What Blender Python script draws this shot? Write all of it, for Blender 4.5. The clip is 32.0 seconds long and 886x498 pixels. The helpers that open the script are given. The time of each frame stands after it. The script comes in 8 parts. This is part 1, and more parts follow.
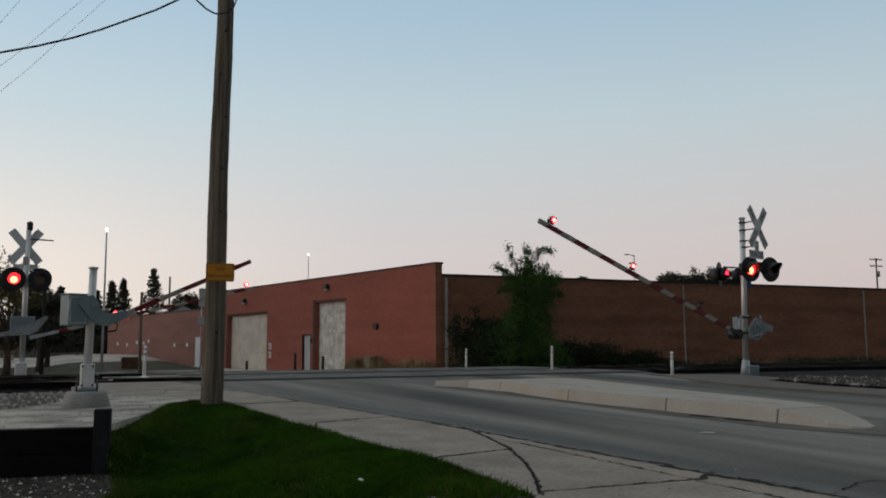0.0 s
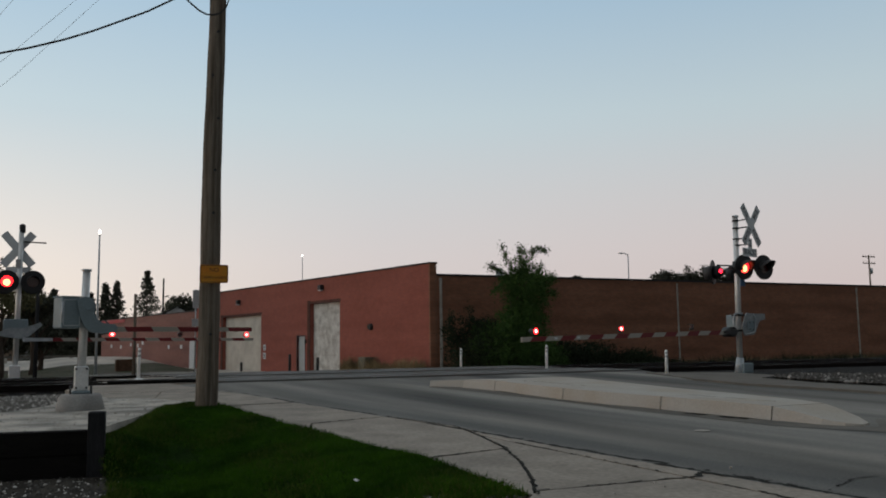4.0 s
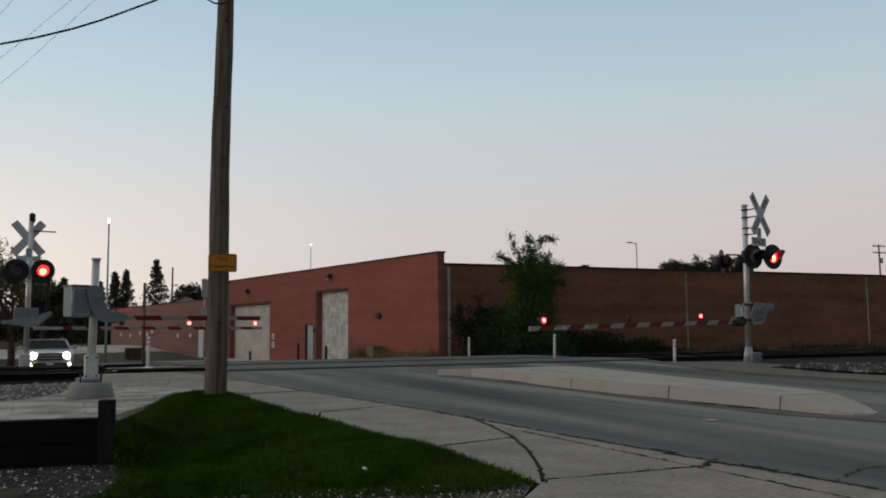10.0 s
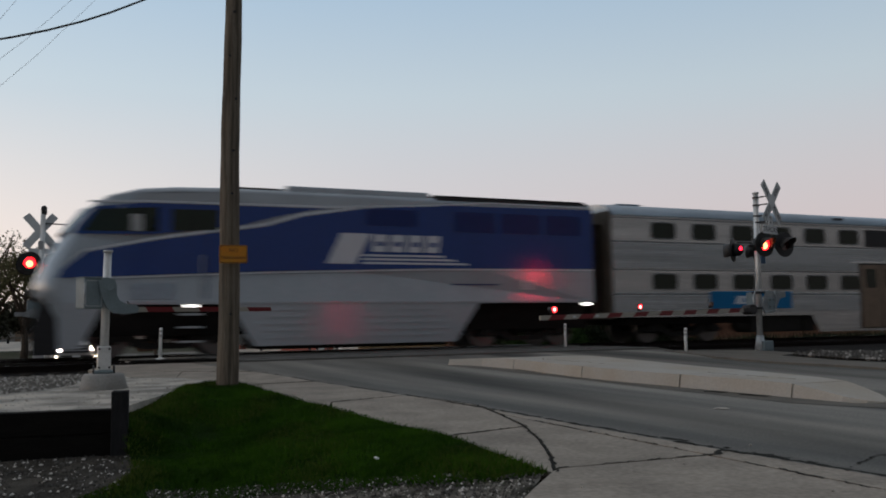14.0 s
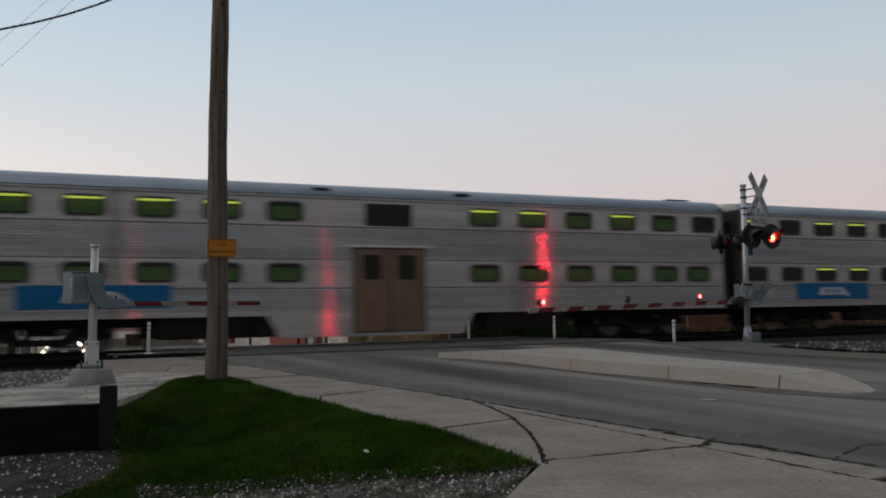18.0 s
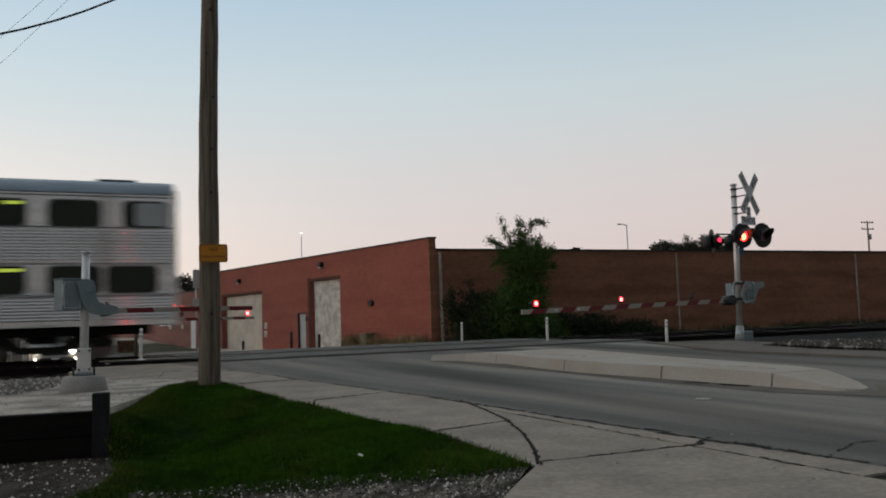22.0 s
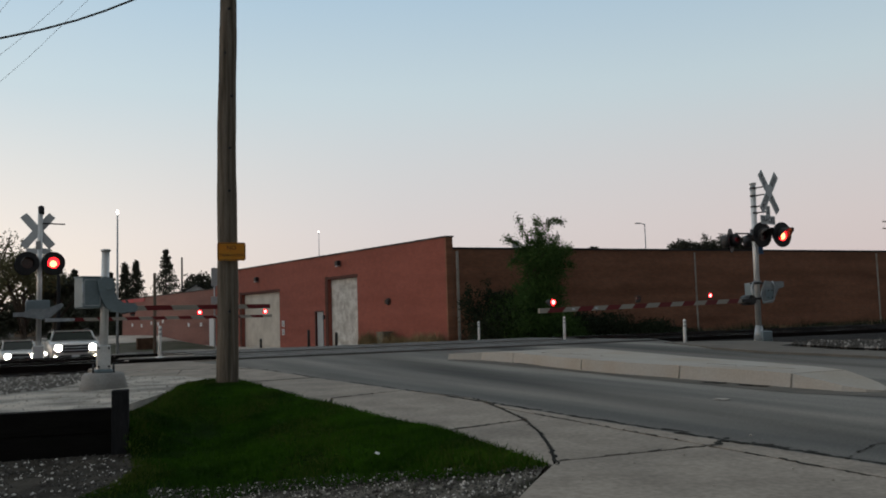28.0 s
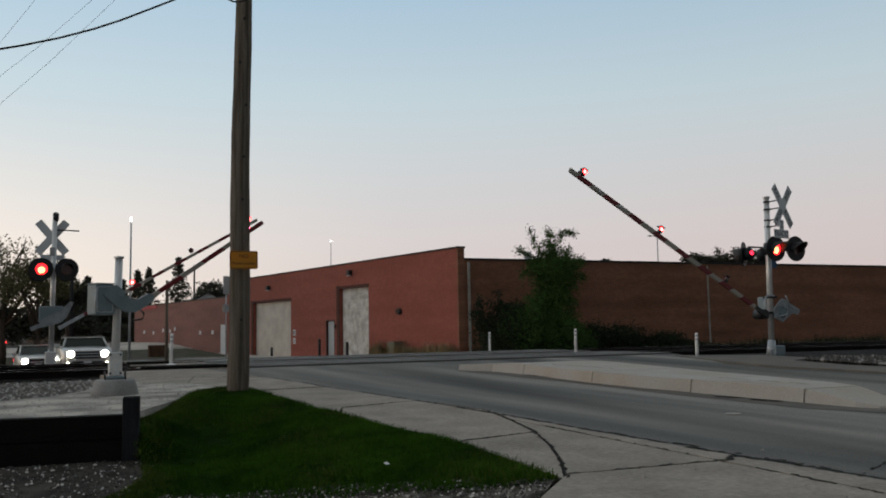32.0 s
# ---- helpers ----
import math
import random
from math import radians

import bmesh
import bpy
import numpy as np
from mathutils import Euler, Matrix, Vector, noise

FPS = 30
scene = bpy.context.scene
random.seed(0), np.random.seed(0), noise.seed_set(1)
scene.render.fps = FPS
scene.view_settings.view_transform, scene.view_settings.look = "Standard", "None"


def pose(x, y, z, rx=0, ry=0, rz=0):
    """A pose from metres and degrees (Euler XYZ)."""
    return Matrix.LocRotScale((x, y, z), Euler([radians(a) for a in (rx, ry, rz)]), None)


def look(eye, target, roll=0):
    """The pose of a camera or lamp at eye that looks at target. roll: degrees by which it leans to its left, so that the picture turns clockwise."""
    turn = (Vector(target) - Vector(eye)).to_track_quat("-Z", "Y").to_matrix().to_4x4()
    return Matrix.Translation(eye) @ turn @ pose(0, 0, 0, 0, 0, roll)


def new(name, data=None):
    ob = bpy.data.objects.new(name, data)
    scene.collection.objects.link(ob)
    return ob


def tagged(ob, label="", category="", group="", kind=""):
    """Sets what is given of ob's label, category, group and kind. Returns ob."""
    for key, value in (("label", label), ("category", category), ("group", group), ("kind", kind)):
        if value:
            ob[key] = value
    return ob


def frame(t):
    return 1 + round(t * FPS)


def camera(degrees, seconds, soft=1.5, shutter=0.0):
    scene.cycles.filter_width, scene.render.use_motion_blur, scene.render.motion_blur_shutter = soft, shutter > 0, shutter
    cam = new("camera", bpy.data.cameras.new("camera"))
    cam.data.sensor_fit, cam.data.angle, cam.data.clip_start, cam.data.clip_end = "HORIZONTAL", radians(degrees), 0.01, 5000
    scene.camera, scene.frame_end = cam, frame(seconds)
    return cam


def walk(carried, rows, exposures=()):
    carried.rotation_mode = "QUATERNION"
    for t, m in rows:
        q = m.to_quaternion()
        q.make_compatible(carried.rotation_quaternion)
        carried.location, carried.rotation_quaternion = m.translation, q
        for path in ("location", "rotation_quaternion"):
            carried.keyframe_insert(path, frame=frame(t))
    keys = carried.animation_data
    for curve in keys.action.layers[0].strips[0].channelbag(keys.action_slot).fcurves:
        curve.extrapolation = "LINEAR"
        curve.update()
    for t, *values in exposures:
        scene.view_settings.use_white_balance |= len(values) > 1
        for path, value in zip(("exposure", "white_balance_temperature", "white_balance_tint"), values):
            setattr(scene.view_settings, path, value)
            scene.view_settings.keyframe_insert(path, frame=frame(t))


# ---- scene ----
cam = camera(54.0, 32.0, 1.85, 0.35)
PATH = [
    (0.0, pose(0, 0, 0.86, 96.400, 0.300, -24.800)),
    (0.5, pose(0, 0, 0.86, 96.386, 0.328, -25.172)),
    (1.0, pose(0, 0, 0.86, 96.558, 0.355, -25.250)),
    (1.5, pose(0, 0, 0.86, 96.813, 0.517, -25.167)),
    (2.0, pose(0, 0, 0.86, 96.740, 0.651, -25.446)),
    (2.5, pose(0, 0, 0.86, 96.613, 0.706, -25.198)),
    (3.0, pose(0, 0, 0.86, 96.381, 0.678, -25.458)),
    (3.5, pose(0, 0, 0.86, 96.404, 0.701, -25.301)),
    (5.5, pose(0, 0, 0.86, 96.184, 0.911, -24.698)),
    (6.0, pose(0, 0, 0.86, 96.092, 0.989, -24.448)),
    (6.5, pose(0, 0, 0.86, 96.174, 0.792, -24.364)),
    (7.0, pose(0, 0, 0.86, 96.028, 0.798, -24.602)),
    (7.5, pose(0, 0, 0.86, 95.898, 0.768, -24.693)),
    (8.0, pose(0, 0, 0.86, 95.601, 0.664, -24.601)),
    (8.5, pose(0, 0, 0.86, 95.839, 0.666, -24.886)),
    (9.0, pose(0, 0, 0.86, 95.817, 0.558, -24.817)),
    (9.5, pose(0, 0, 0.86, 95.655, 0.534, -24.807)),
    (10.0, pose(0, 0, 0.86, 95.687, 0.625, -24.619)),
    (10.5, pose(0, 0, 0.86, 95.779, 0.695, -24.357)),
    (11.0, pose(0, 0, 0.86, 95.575, 1.078, -24.300)),
    (11.5, pose(0, 0, 0.86, 95.488, 0.990, -24.340)),
    (12.0, pose(0, 0, 0.86, 95.503, 1.032, -24.039)),
    (12.5, pose(0, 0, 0.86, 95.314, 0.947, -23.938)),
    (13.0, pose(0, 0, 0.86, 95.641, 0.826, -23.867)),
    (13.5, pose(0, 0, 0.86, 95.389, 0.898, -23.828)),
    (14.0, pose(0, 0, 0.86, 95.031, 0.942, -23.927)),
    (14.5, pose(0, 0, 0.86, 94.912, 1.230, -24.361)),
    (16.5, pose(0, 0, 0.86, 94.571, 1.120, -24.515)),
    (17.0, pose(0, 0, 0.86, 94.642, 1.209, -24.371)),
    (17.5, pose(0, 0, 0.86, 94.610, 1.162, -24.435)),
    (18.0, pose(0, 0, 0.86, 94.567, 1.214, -24.638)),
    (18.5, pose(0, 0, 0.86, 94.521, 1.487, -24.775)),
    (19.0, pose(0, 0, 0.86, 94.616, 1.566, -24.697)),
    (19.5, pose(0, 0, 0.86, 94.701, 1.544, -24.853)),
    (20.0, pose(0, 0, 0.86, 94.688, 1.610, -24.798)),
    (20.5, pose(0, 0, 0.86, 94.618, 1.644, -24.914)),
    (21.0, pose(0, 0, 0.86, 94.506, 1.740, -24.943)),
    (21.5, pose(0, 0, 0.86, 94.726, 1.721, -25.035)),
    (22.0, pose(0, 0, 0.86, 94.724, 1.914, -25.099)),
    (22.5, pose(0, 0, 0.86, 94.727, 1.760, -25.121)),
    (23.0, pose(0, 0, 0.86, 94.553, 1.726, -24.977)),
    (23.5, pose(0, 0, 0.86, 94.489, 1.670, -24.741)),
    (24.0, pose(0, 0, 0.86, 94.561, 1.673, -24.710)),
    (24.5, pose(0, 0, 0.86, 94.630, 1.658, -24.532)),
    (25.0, pose(0, 0, 0.86, 94.651, 1.849, -24.339)),
    (25.5, pose(0, 0, 0.86, 94.596, 1.746, -23.937)),
    (27.5, pose(0, 0, 0.86, 94.758, 1.742, -24.052)),
    (28.0, pose(0, 0, 0.86, 94.679, 1.703, -23.986)),
    (28.5, pose(0, 0, 0.86, 94.719, 1.700, -24.100)),
    (29.0, pose(0, 0, 0.86, 94.776, 1.420, -24.155)),
    (29.5, pose(0, 0, 0.86, 94.772, 1.414, -24.057)),
    (30.0, pose(0, 0, 0.86, 95.022, 1.363, -23.926)),
    (30.5, pose(0, 0, 0.86, 95.061, 1.115, -23.900)),
    (31.0, pose(0, 0, 0.86, 95.350, 1.204, -23.626)),
    (31.5, pose(0, 0, 0.86, 95.290, 1.086, -23.448)),
    (32.0, pose(0, 0, 0.86, 95.390, 1.038, -23.270)),
]
walk(cam, PATH, [(0, 0.06, 6500, 10), (13, 0.06, 6500, 10), (14, 0.06, 6450, 14), (16, 0.13, 6680, 16), (20.5, 0.13, 6680, 16), (22, 0.18, 6720, 12), (23.5, 0.14, 6520, 10), (32, 0.12, 6500, 10)])

# ---------- world, light ----------
world = bpy.data.worlds.new("dusk_sky")
scene.world = world
world.use_nodes = True
wn, wl = world.node_tree.nodes, world.node_tree.links
wn.clear()
w_out = wn.new("ShaderNodeOutputWorld")
w_bg = wn.new("ShaderNodeBackground")
w_co = wn.new("ShaderNodeTexCoord")
w_sep = wn.new("ShaderNodeSeparateXYZ")
w_ramp = wn.new("ShaderNodeValToRGB")
w_sky = wn.new("ShaderNodeTexSky")
w_sky.sky_type = "NISHITA"
w_sky.sun_disc = False
w_sky.sun_elevation, w_sky.sun_rotation = radians(1.0), radians(-75)
w_skm = wn.new("ShaderNodeMixRGB")
w_skm.blend_type = "ADD"
w_skm.inputs[0].default_value = 0.04
# clear twilight: a pale band at the horizon, blue above
stops = [(0.0, (0.60, 0.55, 0.53)), (0.10, (0.605, 0.575, 0.578)), (0.17, (0.555, 0.575, 0.592)), (0.26, (0.482, 0.575, 0.622)), (0.37, (0.36, 0.495, 0.61)), (0.50, (0.34, 0.42, 0.49)), (0.75, (0.35, 0.38, 0.40)), (1.0, (0.36, 0.375, 0.38))]
el = w_ramp.color_ramp.elements
for i, (p, c) in enumerate(stops):
    e = el[i] if i < 2 else el.new(p)
    e.position, e.color = p, (*c, 1)
w_dot = wn.new("ShaderNodeVectorMath")
w_dot.operation = "DOT_PRODUCT"
w_dot.inputs[1].default_value = (-0.93, 0.36, 0.0)
w_warm = wn.new("ShaderNodeMapRange")
w_warm.inputs[1].default_value, w_warm.inputs[2].default_value = 0.0, 1.0
w_warm.inputs[3].default_value, w_warm.inputs[4].default_value = 0.0, 0.85
w_low = wn.new("ShaderNodeMapRange")
w_low.inputs[1].default_value, w_low.inputs[2].default_value = 0.0, 0.25
w_low.inputs[3].default_value, w_low.inputs[4].default_value = 1.0, 0.0
w_mul = wn.new("ShaderNodeMath")
w_mul.operation = "MULTIPLY"
w_glow = wn.new("ShaderNodeMixRGB")
w_glow.inputs[2].default_value = (1.2, 1.0, 0.78, 1)
wl.new(w_co.outputs["Generated"], w_sep.inputs[0])
wl.new(w_co.outputs["Generated"], w_dot.inputs[0])
wl.new(w_sep.outputs["Z"], w_ramp.inputs[0])
wl.new(w_dot.outputs["Value"], w_warm.inputs[0])
wl.new(w_sep.outputs["Z"], w_low.inputs[0])
wl.new(w_warm.outputs[0], w_mul.inputs[0])
wl.new(w_low.outputs[0], w_mul.inputs[1])
wl.new(w_mul.outputs[0], w_glow.inputs[0])
wl.new(w_ramp.outputs[0], w_glow.inputs[1])
# a rosy band low in the sky opposite the afterglow
w_rose = wn.new("ShaderNodeMixRGB")
w_rose.inputs[2].default_value = (0.575, 0.495, 0.515, 1)
w_side, w_band, w_rmul = wn.new("ShaderNodeMapRange"), wn.new("ShaderNodeMapRange"), wn.new("ShaderNodeMath")
w_side.inputs[1].default_value, w_side.inputs[2].default_value = 0.40, 0.95
w_band.inputs[1].default_value, w_band.inputs[2].default_value = 0.02, 0.24
w_band.inputs[3].default_value, w_band.inputs[4].default_value = 0.85, 0.0
w_rmul.operation = "MULTIPLY"
w_rdot = wn.new("ShaderNodeVectorMath")
w_rdot.operation = "DOT_PRODUCT"
w_rdot.inputs[1].default_value = (0.93, 0.37, 0.0)
wl.new(w_co.outputs["Generated"], w_rdot.inputs[0])
wl.new(w_rdot.outputs["Value"], w_side.inputs[0])
wl.new(w_sep.outputs["Z"], w_band.inputs[0])
wl.new(w_side.outputs[0], w_rmul.inputs[0])
wl.new(w_band.outputs[0], w_rmul.inputs[1])
wl.new(w_rmul.outputs[0], w_rose.inputs[0])
wl.new(w_glow.outputs[0], w_rose.inputs[1])
wl.new(w_rose.outputs[0], w_skm.inputs[1])
wl.new(w_sky.outputs[0], w_skm.inputs[2])
wl.new(w_skm.outputs[0], w_bg.inputs[0])
wl.new(w_bg.outputs[0], w_out.inputs[0])
# the sky dims towards the east, away from the afterglow
w_east = wn.new("ShaderNodeVectorMath")
w_east.operation = "DOT_PRODUCT"
w_east.inputs[1].default_value = (0.25, -0.97, 0.0)
w_dim = wn.new("ShaderNodeMapRange")
w_dim.inputs[1].default_value, w_dim.inputs[2].default_value = 0.0, 0.7
w_dim.inputs[3].default_value, w_dim.inputs[4].default_value = 1.0, 0.33
wl.new(w_co.outputs["Generated"], w_east.inputs[0])
wl.new(w_east.outputs["Value"], w_dim.inputs[0])
w_west, w_str = wn.new("ShaderNodeMapRange"), wn.new("ShaderNodeMath")
w_west.inputs[1].default_value, w_west.inputs[2].default_value = -0.1, 0.8
w_west.inputs[3].default_value, w_west.inputs[4].default_value = 1.08, 0.91
w_str.operation = "MULTIPLY"
wl.new(w_sep.outputs["X"], w_west.inputs[0])
wl.new(w_west.outputs[0], w_str.inputs[0])
wl.new(w_dim.outputs[0], w_str.inputs[1])
wl.new(w_str.outputs[0], w_bg.inputs[1])

sun = new("sun", bpy.data.lights.new("sun", "SUN"))
sun.data.energy, sun.data.angle, sun.data.color = 0.16, radians(25), (1.0, 0.72, 0.5)
sun.matrix_world = look((-60, 25, 14), (0, 0, 0))


# ---------- materials ----------
def mat(name, col, rough=0.7, metal=0.0, var=0.25, scale=3.0, fine=40.0, bump=0.2, dist=0.01, col2=None, spec=None, rand=0.0, emit=None, power=0.0, coat=0.0, stretch=(1, 1, 1)):
    """A surface with two scales of colour variation and fine relief, in object space."""
    m = bpy.data.materials.new(name)
    m.use_nodes = True
    n, l = m.node_tree.nodes, m.node_tree.links
    b = n["Principled BSDF"]
    b.inputs["Roughness"].default_value, b.inputs["Metallic"].default_value = rough, metal
    b.inputs["Specular IOR Level"].default_value = spec if spec is not None else 0.12 if rough >= 0.8 else 0.4
    b.inputs["Coat Weight"].default_value = coat
    co, mp = n.new("ShaderNodeTexCoord"), n.new("ShaderNodeMapping")
    mp.inputs["Scale"].default_value = stretch
    l.new(co.outputs["Object"], mp.inputs[0])
    big, small = n.new("ShaderNodeTexNoise"), n.new("ShaderNodeTexNoise")
    big.inputs["Scale"].default_value, small.inputs["Scale"].default_value = scale, fine
    big.inputs["Detail"].default_value, small.inputs["Detail"].default_value = 5, 3
    l.new(mp.outputs[0], big.inputs["Vector"])
    l.new(mp.outputs[0], small.inputs["Vector"])
    mix = n.new("ShaderNodeMixRGB")
    c2 = col2 or tuple(c * (1 - var) for c in col)
    mix.inputs[1].default_value, mix.inputs[2].default_value = (*col, 1), (*c2, 1)
    ramp = n.new("ShaderNodeMapRange")
    ramp.inputs[1].default_value, ramp.inputs[2].default_value = 0.38, 0.66
    l.new(big.outputs["Fac"], ramp.inputs[0])
    l.new(ramp.outputs[0], mix.inputs[0])
    hsv = n.new("ShaderNodeHueSaturation")
    l.new(mix.outputs[0], hsv.inputs["Color"])
    vr = n.new("ShaderNodeMapRange")
    vr.inputs[1].default_value, vr.inputs[2].default_value = 0.25, 0.75
    vr.inputs[3].default_value, vr.inputs[4].default_value = 1 - var * 0.8, 1 + var * 0.8
    l.new(small.outputs["Fac"], vr.inputs[0])
    if rand:
        info, ma = n.new("ShaderNodeObjectInfo"), n.new("ShaderNodeMath")
        ma.operation = "MULTIPLY_ADD"
        ma.inputs[1].default_value, ma.inputs[2].default_value = rand, 1 - rand / 2
        mu = n.new("ShaderNodeMath")
        mu.operation = "MULTIPLY"
        l.new(info.outputs["Random"], ma.inputs[0])
        l.new(ma.outputs[0], mu.inputs[0])
        l.new(vr.outputs[0], mu.inputs[1])
        l.new(mu.outputs[0], hsv.inputs["Value"])
    else:
        l.new(vr.outputs[0], hsv.inputs["Value"])
    l.new(hsv.outputs[0], b.inputs["Base Color"])
    if bump:
        bp = n.new("ShaderNodeBump")
        bp.inputs["Strength"].default_value, bp.inputs["Distance"].default_value = bump, dist
        l.new(small.outputs["Fac"], bp.inputs["Height"])
        l.new(bp.outputs[0], b.inputs["Normal"])
    if emit:
        b.inputs["Emission Color"].default_value, b.inputs["Emission Strength"].default_value = (*emit, 1), power
    return m


def stripes(name, axis, period, offset, slant, red, white, rough=0.5):
    """Reflective barrier sheeting: red and white bands along one axis."""
    m = mat(name, red, rough, var=0.12, scale=4, fine=60, bump=0.05)
    n, l = m.node_tree.nodes, m.node_tree.links
    hsv = next(x for x in n if x.bl_idname == "ShaderNodeHueSaturation")
    co, sep = n.new("ShaderNodeTexCoord"), n.new("ShaderNodeSeparateXYZ")
    l.new(co.outputs["Object"], sep.inputs[0])
    add = n.new("ShaderNodeMath")
    add.operation = "MULTIPLY_ADD"
    add.inputs[1].default_value = slant
    l.new(sep.outputs["Z"], add.inputs[0])
    l.new(sep.outputs[axis], add.inputs[2])
    sub = n.new("ShaderNodeMath")
    sub.operation = "SUBTRACT"
    sub.inputs[1].default_value = offset
    l.new(add.outputs[0], sub.inputs[0])
    md = n.new("ShaderNodeMath")
    md.operation = "FLOORED_MODULO"
    md.inputs[1].default_value = period
    l.new(sub.outputs[0], md.inputs[0])
    gt = n.new("ShaderNodeMath")
    gt.operation = "GREATER_THAN"
    gt.inputs[1].default_value = period / 2
    l.new(md.outputs[0], gt.inputs[0])
    mx = n.new("ShaderNodeMixRGB")
    mx.inputs[1].default_value, mx.inputs[2].default_value = (*red, 1), (*white, 1)
    l.new(gt.outputs[0], mx.inputs[0])
    l.new(mx.outputs[0], hsv.inputs["Color"])
    return m


def brick_mat(name, c1, c2, mortar, stain):
    """Common-bond brickwork at real size, with weather staining."""
    m = bpy.data.materials.new(name)
    m.use_nodes = True
    n, l = m.node_tree.nodes, m.node_tree.links
    b = n["Principled BSDF"]
    b.inputs["Roughness"].default_value = 0.9
    co, sep, com = n.new("ShaderNodeTexCoord"), n.new("ShaderNodeSeparateXYZ"), n.new("ShaderNodeCombineXYZ")
    l.new(co.outputs["Object"], sep.inputs[0])
    l.new(sep.outputs["X"], com.inputs["X"])
    l.new(sep.outputs["Z"], com.inputs["Y"])
    br = n.new("ShaderNodeTexBrick")
    br.inputs["Scale"].default_value = 1.0
    br.inputs["Brick Width"].default_value, br.inputs["Row Height"].default_value = 0.215, 0.0725
    br.inputs["Mortar Size"].default_value, br.inputs["Mortar Smooth"].default_value = 0.008, 0.3
    br.inputs["Color1"].default_value, br.inputs["Color2"].default_value, br.inputs["Mortar"].default_value = (*c1, 1), (*c2, 1), (*mortar, 1)
    l.new(com.outputs[0], br.inputs["Vector"])
    no, nb = n.new("ShaderNodeTexNoise"), n.new("ShaderNodeTexNoise")
    no.inputs["Scale"].default_value, no.inputs["Detail"].default_value = 0.35, 6
    nb.inputs["Scale"].default_value, nb.inputs["Detail"].default_value = 2.5, 5
    mp = n.new("ShaderNodeMapping")
    mp.inputs["Scale"].default_value = (0.55, 1.0, 3.4)
    l.new(co.outputs["Object"], mp.inputs[0])
    l.new(mp.outputs[0], no.inputs["Vector"])
    l.new(co.outputs["Object"], nb.inputs["Vector"])
    mx = n.new("ShaderNodeMixRGB")
    mx.blend_type = "MULTIPLY"
    mx.inputs[2].default_value = (*stain, 1)
    mr = n.new("ShaderNodeMapRange")
    mr.inputs[1].default_value, mr.inputs[2].default_value = 0.4, 0.72
    l.new(no.outputs["Fac"], mr.inputs[0])
    l.new(mr.outputs[0], mx.inputs[0])
    l.new(br.outputs["Color"], mx.inputs[1])
    hs, vr = n.new("ShaderNodeHueSaturation"), n.new("ShaderNodeMapRange")
    vr.inputs[1].default_value, vr.inputs[2].default_value, vr.inputs[3].default_value, vr.inputs[4].default_value = 0.3, 0.7, 0.92, 1.08
    l.new(nb.outputs["Fac"], vr.inputs[0])
    l.new(vr.outputs[0], hs.inputs["Value"])
    l.new(mx.outputs[0], hs.inputs["Color"])
    l.new(hs.outputs[0], b.inputs["Base Color"])
    bp = n.new("ShaderNodeBump")
    bp.inputs["Strength"].default_value, bp.inputs["Distance"].default_value = 0.3, 0.006
    bp.invert = True
    l.new(br.outputs["Fac"], bp.inputs["Height"])
    l.new(bp.outputs[0], b.inputs["Normal"])
    return m


def glow(name, col, power):
    m = bpy.data.materials.new(name)
    m.use_nodes = True
    b = m.node_tree.nodes["Principled BSDF"]
    b.inputs["Base Color"].default_value = (*[c * 0.5 for c in col], 1)
    b.inputs["Emission Color"].default_value, b.inputs["Emission Strength"].default_value = (*col, 1), power
    return m


M_ASPHALT = mat("asphalt", (0.22, 0.205, 0.18), 0.85, var=0.34, scale=0.8, fine=55, bump=0.5, dist=0.006, col2=(0.100, 0.098, 0.091), stretch=(1, 12.0, 1))
# the wear runs along the carriageway, a little aslant
for nd in M_ASPHALT.node_tree.nodes:
    if nd.type == "MAPPING":
        nd.vector_type = "TEXTURE"
        nd.inputs["Rotation"].default_value = (0, 0, radians(9))
    if nd.type == "TEX_NOISE" and nd.inputs["Scale"].default_value > 50:
        M_ASPHALT.node_tree.links.new(M_ASPHALT.node_tree.nodes["Texture Coordinate"].outputs["Object"], nd.inputs["Vector"])
n_, l_ = M_ASPHALT.node_tree.nodes, M_ASPHALT.node_tree.links
hs_ = next(x for x in n_ if x.bl_idname == "ShaderNodeHueSaturation")
src_ = hs_.inputs["Value"].links[0].from_socket
co_, mp_, no_, vr_, mu_ = n_.new("ShaderNodeTexCoord"), n_.new("ShaderNodeMapping"), n_.new("ShaderNodeTexNoise"), n_.new("ShaderNodeMapRange"), n_.new("ShaderNodeMath")
mp_.inputs["Rotation"].default_value = (0, 0, radians(-7))
mp_.inputs["Scale"].default_value = (0.75, 0.02, 1)
no_.inputs["Scale"].default_value, no_.inputs["Detail"].default_value = 1.0, 2
vr_.inputs[1].default_value, vr_.inputs[2].default_value, vr_.inputs[3].default_value, vr_.inputs[4].default_value = 0.34, 0.66, 0.62, 1.38
mu_.operation = "MULTIPLY"
l_.new(co_.outputs["Object"], mp_.inputs[0])
l_.new(mp_.outputs[0], no_.inputs["Vector"])
l_.new(no_.outputs["Fac"], vr_.inputs[0])
l_.new(vr_.outputs[0], mu_.inputs[0])
l_.new(src_, mu_.inputs[1])
l_.new(mu_.outputs[0], hs_.inputs["Value"])
M_CONCRETE = mat("concrete", (0.335, 0.291, 0.243), 0.88, var=0.26, scale=1.7, fine=22, bump=0.35, dist=0.004, col2=(0.245, 0.214, 0.181), rand=0.12)
